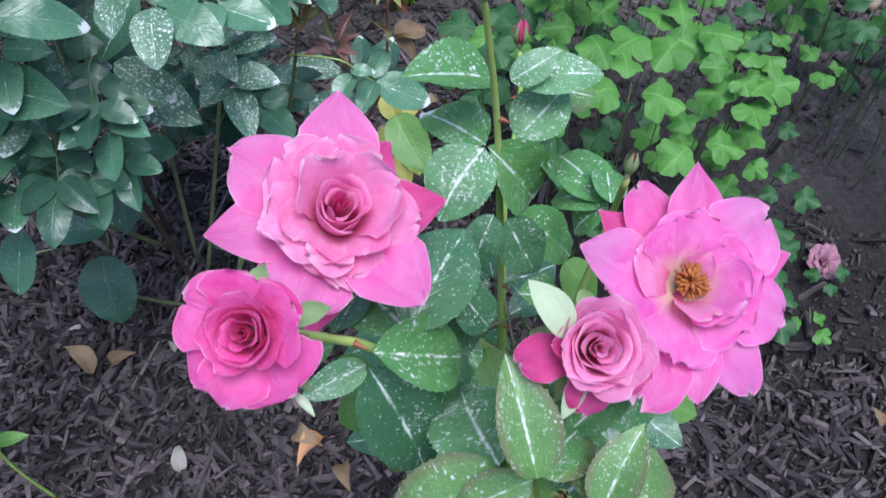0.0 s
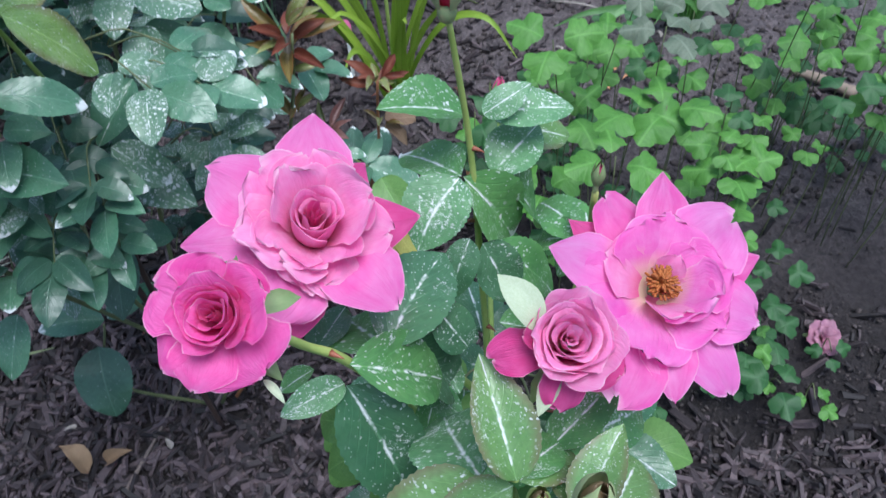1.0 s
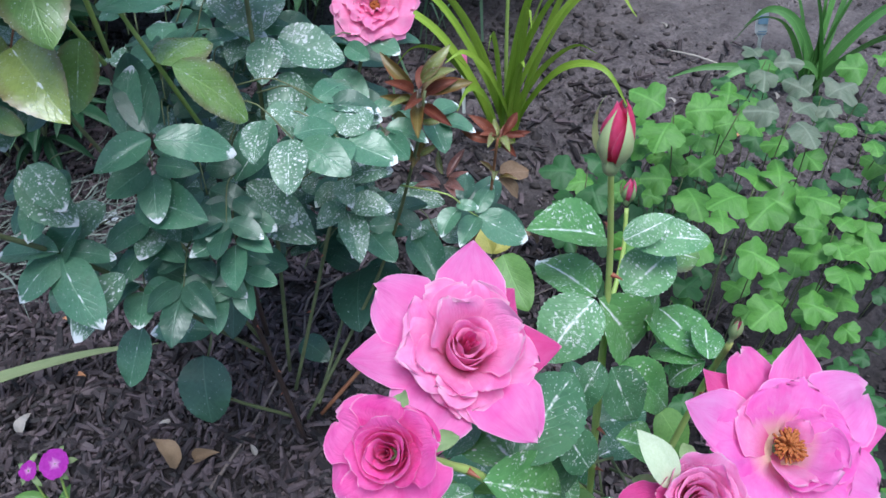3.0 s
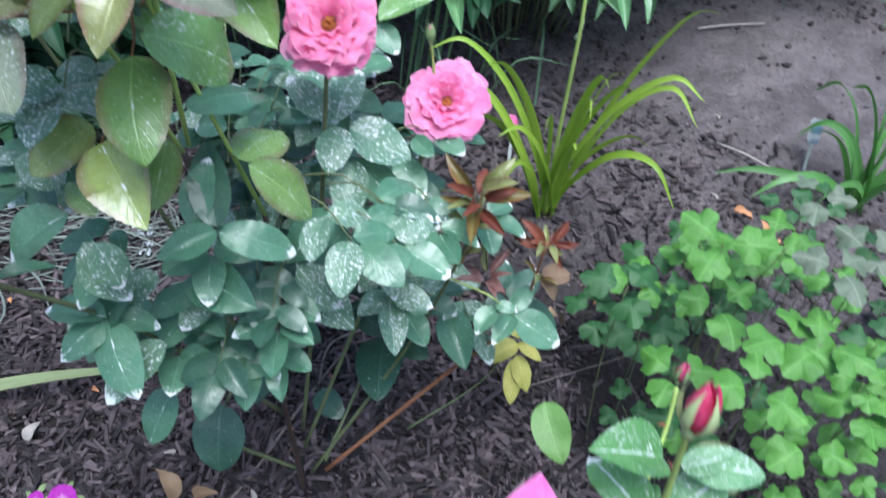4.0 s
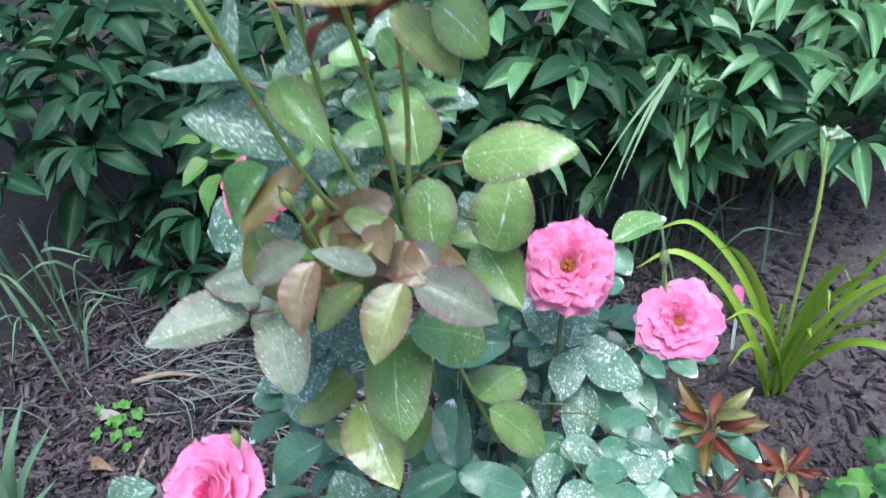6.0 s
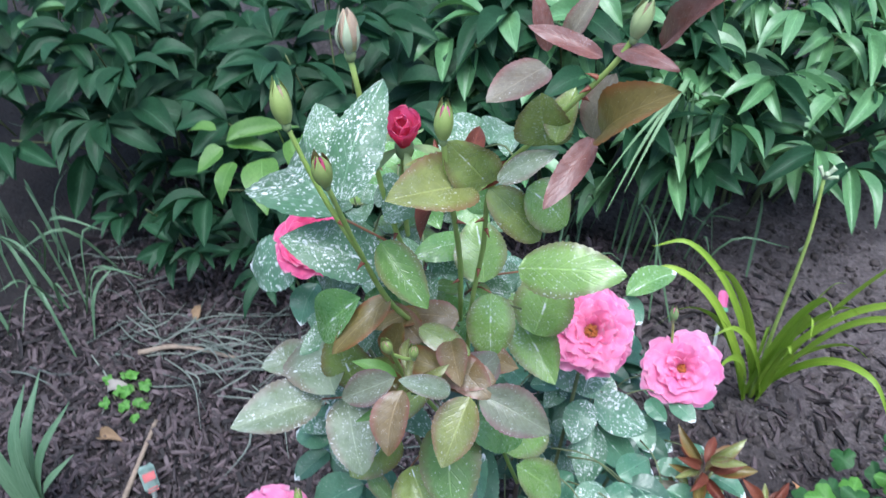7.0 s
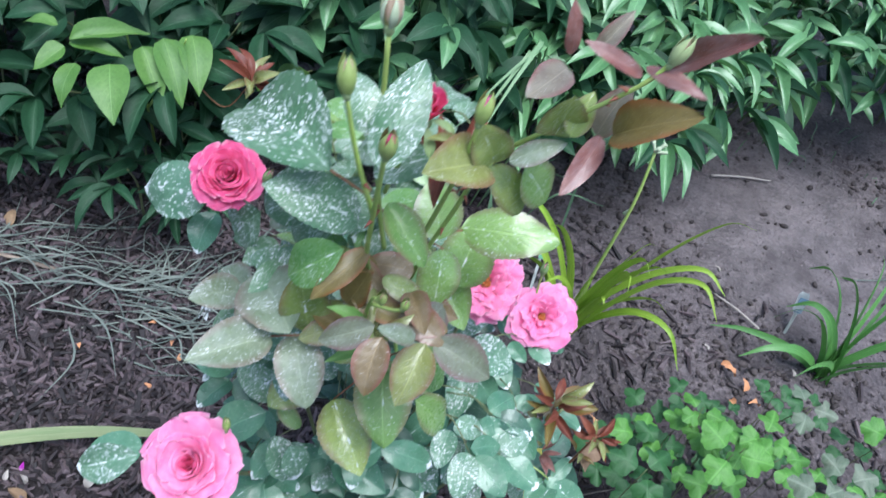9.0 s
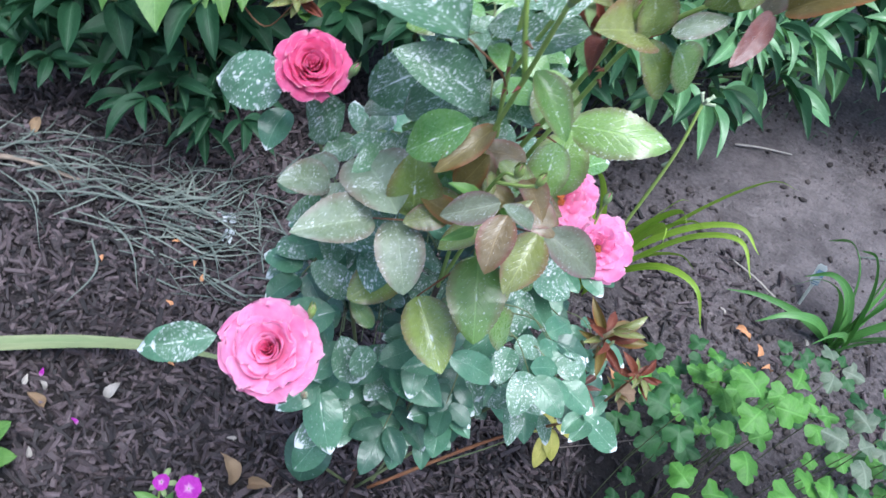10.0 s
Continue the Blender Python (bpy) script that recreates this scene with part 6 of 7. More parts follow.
cane([(-0.345, 0.57, 0.80), (-0.33, 0.545, 1.0), (-0.312, 0.53, 1.11), (-0.299, 0.512, 1.183), (-0.266, 0.502, 1.240), (-0.233, 0.496, 1.290), (-0.222, 0.496, 1.312)], 0.0021, 0.0013, M_STEM, back, 6, 13)
cane([(-0.36, 0.54, 0.98), (-0.358, 0.48, 1.08), (-0.352, 0.44, 1.17), (-0.347, 0.412, 1.244)], 0.0021, 0.0015, M_STEM, back, 2, 14)
cane([(-0.352, 0.442, 1.165), (-0.368, 0.434, 1.215), (-0.380, 0.430, 1.260)], 0.0018, 0.0014, M_STEM, back, 1, 34)
cane([(-0.34, 0.55, 1.0), (-0.325, 0.52, 1.10), (-0.312, 0.48, 1.20), (-0.309, 0.468, 1.244)], 0.0021, 0.0015, M_STEM, back, 2, 15)
cane([(-0.365, 0.52, 1.11), (-0.355, 0.50, 1.17), (-0.346, 0.490, 1.214)], 0.0018, 0.0014, M_STEM, back, 0, 35)
cane([(-0.32, 0.66, 0.20), (-0.29, 0.70, 0.55), (-0.275, 0.722, 0.80), (-0.270, 0.722, 0.828)], 0.0028, 0.0020, M_STEM_OLD, back, 4, 16)
cane([(-0.32, 0.66, 0.15), (-0.24, 0.76, 0.45), (-0.19, 0.83, 0.655), (-0.181, 0.839, 0.672)], 0.0028, 0.0020, M_STEM_OLD, back, 4, 17)
cane([(-0.34, 0.65, 0.25), (-0.41, 0.52, 0.58), (-0.443, 0.42, 0.76), (-0.446, 0.402, 0.800)], 0.0028, 0.0020, M_STEM_OLD, back, 4, 18)
cane([(-0.34, 0.66, 0.25), (-0.46, 0.66, 0.62), (-0.55, 0.665, 0.84), (-0.559, 0.660, 0.894)], 0.0028, 0.0020, M_STEM_OLD, back, 4, 19)
cane([(-0.32, 0.67, 0.05), (-0.20, 0.76, 0.30), (-0.13, 0.735, 0.55), (-0.112, 0.733, 0.648)], 0.0028, 0.0016, M_STEM_OLD, back, 3, 20)
cane([(-0.30, 0.68, 0.05), (-0.15, 0.78, 0.22), (-0.06, 0.79, 0.38), (-0.037, 0.787, 0.545)], 0.0035, 0.0016, M_STEM_RED, back, 3, 21)
cane([(-0.34, 0.67, 0.05), (-0.42, 0.62, 0.20), (-0.41, 0.65, 0.29)], 0.003, 0.0015, M_STEM_OLD, back, 1, 22)
cane([(-0.30, 0.68, 0.08), (-0.27, 0.83, 0.16), (-0.25, 0.86, 0.22)], 0.003, 0.0015, M_STEM_OLD, back, 1, 23)
cane([(-0.193, 0.845, 0.66), (-0.20, 0.850, 0.72), (-0.203, 0.845, 0.752)], 0.0018, 0.0014, M_STEM, back, 0, 24)
leaflets(back, R_CLEAN, [
    (-0.384, 0.484, 0.790, -0.416, 0.500, 0.800, 0.50),
    (-0.324, 0.511, 0.860, -0.326, 0.474, 0.820, 0.60)])
leaflets(back, R_TOP, [
    (-0.263, 0.853, 0.760, -0.218, 0.915, 0.760, 0.45)])
leaflets(back, R_TOP_PALE, [
    (-0.289, 0.561, 0.800, -0.251, 0.590, 0.720, 0.44),
    (-0.305, 0.575, 0.790, -0.287, 0.634, 0.775, 0.75)])
leaflets(back, R_BLUE, [
    (-0.304, 0.518, 0.760, -0.341, 0.482, 0.752, 0.50),
    (-0.302, 0.518, 0.758, -0.246, 0.541, 0.725, 0.45),
    (-0.248, 0.717, 0.680, -0.194, 0.712, 0.630, 0.50),
    (-0.224, 0.796, 0.620, -0.183, 0.762, 0.600, 0.60),
    (-0.261, 0.753, 0.460, -0.212, 0.799, 0.435, 0.66),
    (-0.255, 0.659, 0.660, -0.291, 0.612, 0.620, 0.55),
    (-0.427, 0.502, 0.760, -0.471, 0.468, 0.720, 0.62),
    (-0.404, 0.504, 0.710, -0.420, 0.465, 0.680, 0.60),
    (-0.325, 0.547, 0.860, -0.288, 0.613, 0.830, 0.40),
    (-0.458, 0.436, 0.740, -0.428, 0.469, 0.730, 0.32),
    (-0.362, 0.556, 0.620, -0.403, 0.526, 0.600, 0.60),
    (-0.361, 0.555, 0.620, -0.320, 0.562, 0.590, 0.55)])
leaflets(back, R_BLUE, [
    (-0.352, 0.539, 0.665, -0.281, 0.521, 0.660, 0.62),
    (-0.415, 0.488, 0.640, -0.444, 0.445, 0.620, 0.60),
    (-0.412, 0.483, 0.640, -0.368, 0.437, 0.600, 0.58),
    (-0.416, 0.492, 0.640, -0.375, 0.504, 0.620, 0.50),
    (-0.411, 0.483, 0.650, -0.473, 0.480, 0.640, 0.50),
    (-0.411, 0.657, 0.290, -0.493, 0.645, 0.290, 0.55),
    (-0.408, 0.659, 0.290, -0.358, 0.713, 0.290, 0.58),
    (-0.219, 0.857, 0.360, -0.308, 0.869, 0.340, 0.56),
    (-0.155, 0.820, 0.330, -0.110, 0.751, 0.300, 0.55),
    (-0.155, 0.822, 0.330, -0.102, 0.832, 0.320, 0.60),
    (-0.155, 0.822, 0.330, -0.200, 0.814, 0.330, 0.60),
    (-0.253, 0.653, 0.600, -0.253, 0.688, 0.620, 0.50)])
leaflets(back, R_BLUE, [
    (-0.278, 0.624, 0.600, -0.254, 0.686, 0.610, 0.60),
    (-0.323, 0.516, 0.760, -0.322, 0.560, 0.800, 0.50),
    (-0.547, 0.458, 0.660, -0.609, 0.434, 0.620, 0.55),
    (-0.397, 0.512, 0.660, -0.430, 0.485, 0.620, 0.60),
    (-0.274, 0.645, 0.450, -0.322, 0.663, 0.440, 0.60),
    (-0.390, 0.511, 0.500, -0.405, 0.468, 0.450, 0.60),
    (-0.266, 0.859, 0.750, -0.238, 0.842, 0.730, 0.75),
    (-0.264, 0.789, 0.740, -0.244, 0.831, 0.730, 0.60)])
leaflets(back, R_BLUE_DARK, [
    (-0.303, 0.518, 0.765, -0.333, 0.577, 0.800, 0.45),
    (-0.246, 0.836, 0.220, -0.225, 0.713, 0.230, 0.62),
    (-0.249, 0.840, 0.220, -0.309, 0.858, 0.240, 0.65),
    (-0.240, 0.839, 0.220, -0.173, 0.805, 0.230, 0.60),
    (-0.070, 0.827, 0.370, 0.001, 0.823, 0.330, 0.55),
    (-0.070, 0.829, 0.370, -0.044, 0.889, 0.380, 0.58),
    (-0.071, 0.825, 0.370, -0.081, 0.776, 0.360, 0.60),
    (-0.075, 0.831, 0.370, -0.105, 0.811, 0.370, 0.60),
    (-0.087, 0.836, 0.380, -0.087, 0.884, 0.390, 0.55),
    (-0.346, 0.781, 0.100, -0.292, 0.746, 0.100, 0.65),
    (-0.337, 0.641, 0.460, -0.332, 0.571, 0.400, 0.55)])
leaflets(back, R_BLUE_SPRAY, [
    (-0.264, 0.718, 0.720, -0.263, 0.673, 0.695, 0.72),
    (-0.257, 0.726, 0.714, -0.193, 0.730, 0.685, 0.66),
    (-0.269, 0.719, 0.725, -0.263, 0.782, 0.745, 0.72),
    (-0.277, 0.718, 0.730, -0.327, 0.743, 0.750, 0.50),
    (-0.298, 0.742, 0.700, -0.309, 0.709, 0.690, 0.70),
    (-0.249, 0.715, 0.680, -0.240, 0.657, 0.640, 0.55),
    (-0.411, 0.489, 0.744, -0.376, 0.480, 0.690, 0.55),
    (-0.279, 0.611, 0.620, -0.235, 0.609, 0.570, 0.60),
    (-0.384, 0.535, 0.660, -0.417, 0.504, 0.640, 0.60)])
leaflets(back, R_BLUE_SPRAY, [
    (-0.298, 0.653, 0.556, -0.221, 0.614, 0.530, 0.58),
    (-0.388, 0.475, 0.765, -0.372, 0.469, 0.720, 0.62),
    (-0.374, 0.502, 0.600, -0.409, 0.440, 0.570, 0.50),
    (-0.393, 0.646, 0.420, -0.391, 0.582, 0.390, 0.60),
    (-0.411, 0.586, 0.520, -0.336, 0.576, 0.500, 0.60),
    (-0.217, 0.857, 0.360, -0.162, 0.818, 0.350, 0.52),
    (-0.187, 0.880, 0.350, -0.118, 0.879, 0.330, 0.50)])
leaflets(back, R_SPRAY, [
    (-0.416, 0.500, 0.800, -0.468, 0.514, 0.800, 0.60)])
# the large leaves at the top of the bush
UPPER = dict(facing=(0.05, -0.65, 1.0), jitter=7.0)
leaflets(back, R_GREY, [
    (-0.414, 0.452, 0.974, -0.461, 0.398, 0.978, 0.56),
    (-0.400, 0.466, 0.969, -0.365, 0.423, 0.940, 0.64),
    (-0.396, 0.447, 0.997, -0.455, 0.507, 0.968, 0.66),
    (-0.302, 0.452, 1.047, -0.328, 0.429, 1.073, 0.36),
    (-0.285, 0.486, 1.212, -0.256, 0.503, 1.229, 0.42)], **UPPER)
leaflets(back, R_OLIVE, [
    (-0.387, 0.469, 0.977, -0.403, 0.470, 1.045, 0.62),
    (-0.294, 0.494, 1.200, -0.309, 0.472, 1.241, 0.60),
    (-0.296, 0.501, 1.191, -0.266, 0.511, 1.150, 0.48),
    (-0.265, 0.510, 1.226, -0.264, 0.490, 1.273, 0.60),
    (-0.256, 0.496, 1.240, -0.253, 0.515, 1.264, 0.55),
    (-0.330, 0.475, 1.007, -0.357, 0.451, 0.977, 0.46),
    (-0.357, 0.481, 0.872, -0.306, 0.436, 0.844, 0.64),
    (-0.383, 0.510, 0.859, -0.414, 0.467, 0.838, 0.72)], **UPPER)
leaflets(back, R_PURPLE, [
    (-0.290, 0.474, 1.024, -0.237, 0.479, 1.000, 0.58),
    (-0.305, 0.475, 1.023, -0.294, 0.516, 1.018, 0.66),
    (-0.330, 0.429, 1.075, -0.364, 0.414, 1.052, 0.52)], **UPPER)
leaflets(back, R_BRONZE, [
    (-0.294, 0.467, 1.026, -0.297, 0.425, 0.994, 0.62),
    (-0.300, 0.486, 1.203, -0.329, 0.436, 1.221, 0.60)], **UPPER)
leaflets(back, R_RUST, [
    (-0.322, 0.424, 1.072, -0.318, 0.392, 1.043, 0.60)], **UPPER)
leaflets(back, R_TOP_PALE, [
    (-0.306, 0.587, 1.038, -0.223, 0.596, 1.056, 0.52),
    (-0.311, 0.544, 1.050, -0.302, 0.524, 0.996, 0.62),
    (-0.317, 0.545, 1.058, -0.340, 0.580, 1.085, 0.80),
    (-0.275, 0.508, 1.193, -0.253, 0.521, 1.159, 0.75),
    (-0.322, 0.640, 0.915, -0.270, 0.600, 0.890, 0.62),
    (-0.297, 0.612, 0.935, -0.294, 0.653, 0.989, 0.78)], **UPPER)
leaflets(back, R_CLEAN, [
    (-0.349, 0.459, 1.163, -0.311, 0.444, 1.135, 0.50),
    (-0.325, 0.496, 0.942, -0.295, 0.438, 0.903, 0.66)], **UPPER)
leaflets(back, R_SPRAY, [
    (-0.400, 0.490, 1.140, -0.515, 0.585, 1.070, 0.44),
    (-0.376, 0.505, 1.085, -0.446, 0.480, 1.110, 0.52),
    (-0.352, 0.428, 1.220, -0.352, 0.484, 1.262, 0.44),
    (-0.366, 0.446, 1.226, -0.390, 0.472, 1.244, 0.60),
    (-0.509, 0.631, 0.902, -0.544, 0.647, 0.826, 0.62),
    (-0.487, 0.636, 0.859, -0.511, 0.599, 0.848, 0.66),
    (-0.530, 0.653, 0.758, -0.567, 0.647, 0.726, 0.66)], **UPPER)
leaflets(back, R_COPPER, [
    (-0.233, 0.500, 1.249, -0.194, 0.479, 1.299, 0.42),
    (-0.357, 0.475, 1.095, -0.381, 0.433, 1.068, 0.34)], **UPPER)
leaflets(back, R_MAUVE, [
    (-0.274, 0.526, 1.265, -0.289, 0.479, 1.267, 0.45),
    (-0.241, 0.513, 1.236, -0.234, 0.519, 1.275, 0.50),
    (-0.262, 0.520, 1.285, -0.250, 0.535, 1.312, 0.36)], **UPPER)
leaflets(back, R_CORAL, [
    (-0.238, 0.506, 1.241, -0.249, 0.461, 1.223, 0.30),
    (-0.234, 0.488, 1.302, -0.271, 0.485, 1.312, 0.26),
    (-0.275, 0.530, 1.272, -0.285, 0.533, 1.306, 0.30),
    (-0.233, 0.501, 1.301, -0.197, 0.484, 1.306, 0.26),
    (-0.216, 0.537, 1.284, -0.184, 0.506, 1.340, 0.24)], **UPPER)
leaflets(back, R_TOP, [
    (-0.304, 0.481, 0.973, -0.274, 0.534, 0.915, 0.55)], **UPPER)
leaflets(back, R_BLUE_SPRAY, [
    (-0.585, 0.658, 0.862, -0.672, 0.677, 0.810, 0.62),
    (-0.497, 0.380, 0.823, -0.550, 0.363, 0.783, 0.50)], **UPPER)
leaflets(back, R_BLUE, [
    (-0.586, 0.685, 0.805, -0.586, 0.641, 0.776, 0.72)], **UPPER)
leaflets(back, R_TOP, [(-0.372, 0.462, 1.100, -0.408, 0.458, 1.050, 0.55), (-0.340, 0.578, 1.061, -0.372, 0.536, 1.070, 0.50), (-0.367, 0.552, 1.013, -0.382, 0.520, 1.047, 0.6), (-0.335, 0.546, 1.151, -0.317, 0.554, 1.120, 0.6)], **UPPER)
leaflets(back, R_SPRAY, [(-0.371, 0.500, 1.141, -0.325, 0.522, 1.169, 0.5), (-0.363, 0.516, 1.156, -0.395, 0.53, 1.13, 0.55), (-0.385, 0.50, 1.09, -0.43, 0.51, 1.04, 0.55), (-0.42, 0.56, 1.06, -0.47, 0.55, 1.00, 0.6), (-0.43, 0.57, 0.99, -0.48, 0.60, 0.95, 0.6), (-0.40, 0.56, 0.98, -0.44, 0.53, 0.95, 0.6)], **UPPER)
leaflets(back, R_BLUE_DARK, [(-0.419, 0.629, 0.271, -0.405, 0.566, 0.204, 0.78)])
# their stalks
for line in ([(-0.347, 0.490, 0.975), (-0.380, 0.470, 0.976), (-0.414, 0.452, 0.974)],
             [(-0.347, 0.495, 0.955), (-0.325, 0.488, 0.992), (-0.294, 0.468, 1.025)],
             [(-0.294, 0.468, 1.025), (-0.306, 0.480, 0.992), (-0.325, 0.496, 0.942), (-0.357, 0.481, 0.872)],
             [(-0.340, 0.560, 1.02), (-0.325, 0.570, 1.036), (-0.304, 0.582, 1.040)],
             [(-0.340, 0.560, 1.02), (-0.325, 0.550, 1.045), (-0.311, 0.544, 1.050)],
             [(-0.362, 0.520, 1.09), (-0.372, 0.500, 1.12), (-0.400, 0.490, 1.140)]):
    tube("leaf", line, 0.0011, 0.0008, M_STEM_RED, back, 5, 4)


BLOSSOMS = [Vector(p) for p in ((-0.270, 0.720, 0.845), (-0.176, 0.825, 0.70), (-0.450, 0.390, 0.825), (-0.562, 0.655, 0.905))]


def clear_of_blossoms(p):
    """Leaves keep out from above and in front of the open blossoms."""
    for c in BLOSSOMS:
        d = Vector((0.10, -0.60, 0.60)).normalized()
        t = (p - c).dot(d)
        if t > -0.02 and (p - c - d * t).length < (0.12 if c.z < 0.8 else 0.09):
            return False
    return True


fill_rng = random.Random(77)
made = 0
# leaves that hang over the near side of the bush
for _ in range(14):
    c = Vector((fill_rng.uniform(-0.48, -0.28), fill_rng.uniform(0.575, 0.63), fill_rng.uniform(0.52, 0.70)))
    out = Vector((fill_rng.uniform(-0.6, 0.4), -1.0, fill_rng.uniform(-0.1, 0.25)))
    if clear_of_blossoms(c + out.normalized() * 0.08):
        compound_leaf(back, c, out, fill_rng.uniform(0.045, 0.07), fill_rng.uniform(0.040, 0.054), fill_rng.choice((R_BLUE, R_BLUE, R_BLUE_SPRAY, R_BLUE_DARK)), fill_rng, 5)
# smaller leaves inside the upper part
for _ in range(34):
    c = Vector((fill_rng.uniform(-0.46, -0.31), fill_rng.uniform(0.545, 0.64), fill_rng.uniform(0.84, 1.11)))
    out = Vector((fill_rng.uniform(-1, 0.7), fill_rng.uniform(-0.5, 0.8), 0.1))
    if clear_of_blossoms(c + out.normalized() * 0.08):
        compound_leaf(back, c, out, fill_rng.uniform(0.04, 0.065), fill_rng.uniform(0.034, 0.052), fill_rng.choice((R_TOP, R_SPRAY, R_SPRAY, R_TOP_PALE)), fill_rng, 5)
for _ in range(11):
    c = Vector((fill_rng.uniform(-0.52, -0.41), fill_rng.uniform(0.55, 0.66), fill_rng.uniform(0.80, 0.97)))
    out = Vector((fill_rng.uniform(-1, 0.3), fill_rng.uniform(-0.6, 0.4), 0.15))
    if clear_of_blossoms(c + out.normalized() * 0.07) and clear_of_blossoms(c):
        compound_leaf(back, c, out, fill_rng.uniform(0.04, 0.06), fill_rng.uniform(0.044, 0.060), fill_rng.choice((R_SPRAY, R_SPRAY, R_GREY, R_BLUE_SPRAY)), fill_rng, 3)
for _ in range(18):
    c = Vector((fill_rng.uniform(-0.37, -0.315), fill_rng.uniform(0.47, 0.53), fill_rng.uniform(0.97, 1.06)))
    way = Vector((fill_rng.uniform(-1, 1), fill_rng.uniform(-1, 0.6), fill_rng.uniform(-0.4, 0.5))).normalized()
    ob = part("leaflet", fill_rng.choice(ROSE_LEAVES), fill_rng.choice((R_BRONZE, R_OLIVE, R_COPPER, R_RUST)), back)
    ob.matrix_basis = leaf_pose(c, c + way * 0.042, 0.042 * fill_rng.uniform(0.45, 0.65), (fill_rng.uniform(-0.4, 0.4), -0.6, 1))
while made < 96:
    a, h = fill_rng.uniform(0, 6.28), fill_rng.uniform(0.22, 0.76)
    reach = (0.11 + 0.19 * math.sin(min(1.0, (h - 0.1) / 0.75) * math.pi)) * math.sqrt(fill_rng.uniform(0.1, 1.0))
    c = Vector((-0.355 + math.cos(a) * reach * 1.05, 0.625 + math.sin(a) * reach * 0.85, h))
    out = Vector((math.cos(a), math.sin(a) - 0.25, fill_rng.uniform(-0.1, 0.3)))
    if c.x < -0.38:
        out.x = max(out.x, -0.25)
    if c.y < 0.89 - 0.42 * h or c.x < -0.46 or c.x > -0.11 - 0.18 * h:
        continue
    if not clear_of_blossoms(c + out.normalized() * 0.08) or not clear_of_blossoms(c):
        continue
    made += 1
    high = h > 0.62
    # lower leaves get the darker copy more often: shade inside the bush, as colour
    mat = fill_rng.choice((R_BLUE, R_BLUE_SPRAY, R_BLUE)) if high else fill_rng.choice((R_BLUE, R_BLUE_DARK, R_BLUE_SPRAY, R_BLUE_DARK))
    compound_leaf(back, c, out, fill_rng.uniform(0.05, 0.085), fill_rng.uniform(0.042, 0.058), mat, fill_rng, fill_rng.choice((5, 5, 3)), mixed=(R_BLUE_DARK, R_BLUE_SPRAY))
# foliage behind and at the right of the bush
for base, out in (((-0.18, 0.80, 0.58), (1, -0.2, 0)), ((-0.20, 0.76, 0.62), (0.7, -0.8, 0.1)), ((-0.22, 0.72, 0.56), (0.4, -1, 0)),
                  ((-0.25, 0.80, 0.42), (0.6, -0.6, 0)), ((-0.28, 0.86, 0.36), (0.2, 0.9, 0)), ((-0.30, 0.78, 0.72), (0.2, 1, 0)), ((-0.24, 0.78, 0.66), (0.8, 0.4, 0.1)),
                  ((-0.16, 0.86, 0.34), (0.5, -0.6, 0))):
    compound_leaf(back, base, out, 0.07, 0.050, fill_rng.choice((R_BLUE, R_BLUE_SPRAY, R_BLUE)), fill_rng, 5)

shuffle = random.Random(21)


def uneven(count, start=0.0, spread=16.0):
    """Azimuths of a ring whose petals stand unevenly."""
    return [a + shuffle.uniform(-spread, spread) for a in ring(count, start)]


rose(back, (-0.270, 0.720, 0.834), (0.10, -0.58, 0.80), [
    (P_CORAL, uneven(8), 0.0427, 0.0363, 70, 104, 0.5, 0.1, 0.05, 0.09, 0.004, 0.10),
    (P_CORAL, uneven(5, 25), 0.0417, 0.0387, 58, 96, 0.6, 0.1, -1, 0.07, 0.004, 0.12),
    (P_CORAL, uneven(8, 10), 0.0378, 0.0325, 46, 84, 0.6, 0.2, 0.05, 0.07, 0.004, 0.10),
    (P_CORAL, uneven(5, 40), 0.0359, 0.0300, 40, 70, 0.7, 0.2, -1, 0.07, 0.004, 0.10),
    (P_CORAL, uneven(7, 5), 0.0301, 0.0263, 28, 62, 0.8, 0.4, 0.1, 0.07, 0.004, 0.08),
    (P_CORAL, uneven(5, 30), 0.0233, 0.0187, 16, 46, 0.9, 0.6, 0.1, 0.07, 0.004, 0.05)], stamens=0.009, label="ruffled warm pink rose, fully open")
rose(back, (-0.180, 0.840, 0.678), (0.14, -0.62, 0.76), [
    (P_CLEAR, uneven(5, 20, 10), 0.046, 0.050, 66, 100, 0.4, 0.0, -1, 0.04, 0.004, 0.10),
    (P_CLEAR, uneven(5, 55, 12), 0.042, 0.046, 52, 86, 0.5, 0.1, 0.0, 0.06, 0.004, 0.08),
    (P_CLEAR, uneven(4, 5, 20), 0.036, 0.038, 38, 70, 0.6, 0.3, -1, 0.08, 0.004, 0.08),
    (P_CLEAR, uneven(5, 40, 20), 0.029, 0.026, 26, 58, 0.8, 0.5, 0.05, 0.12, 0.004, 0.05),
    (P_CLEAR, uneven(5, 12, 24), 0.022, 0.017, 14, 42, 0.9, 0.7, 0.1, 0.14, 0.004, 0.03)], stamens=0.006, label="ruffled clear pink rose, fully open")
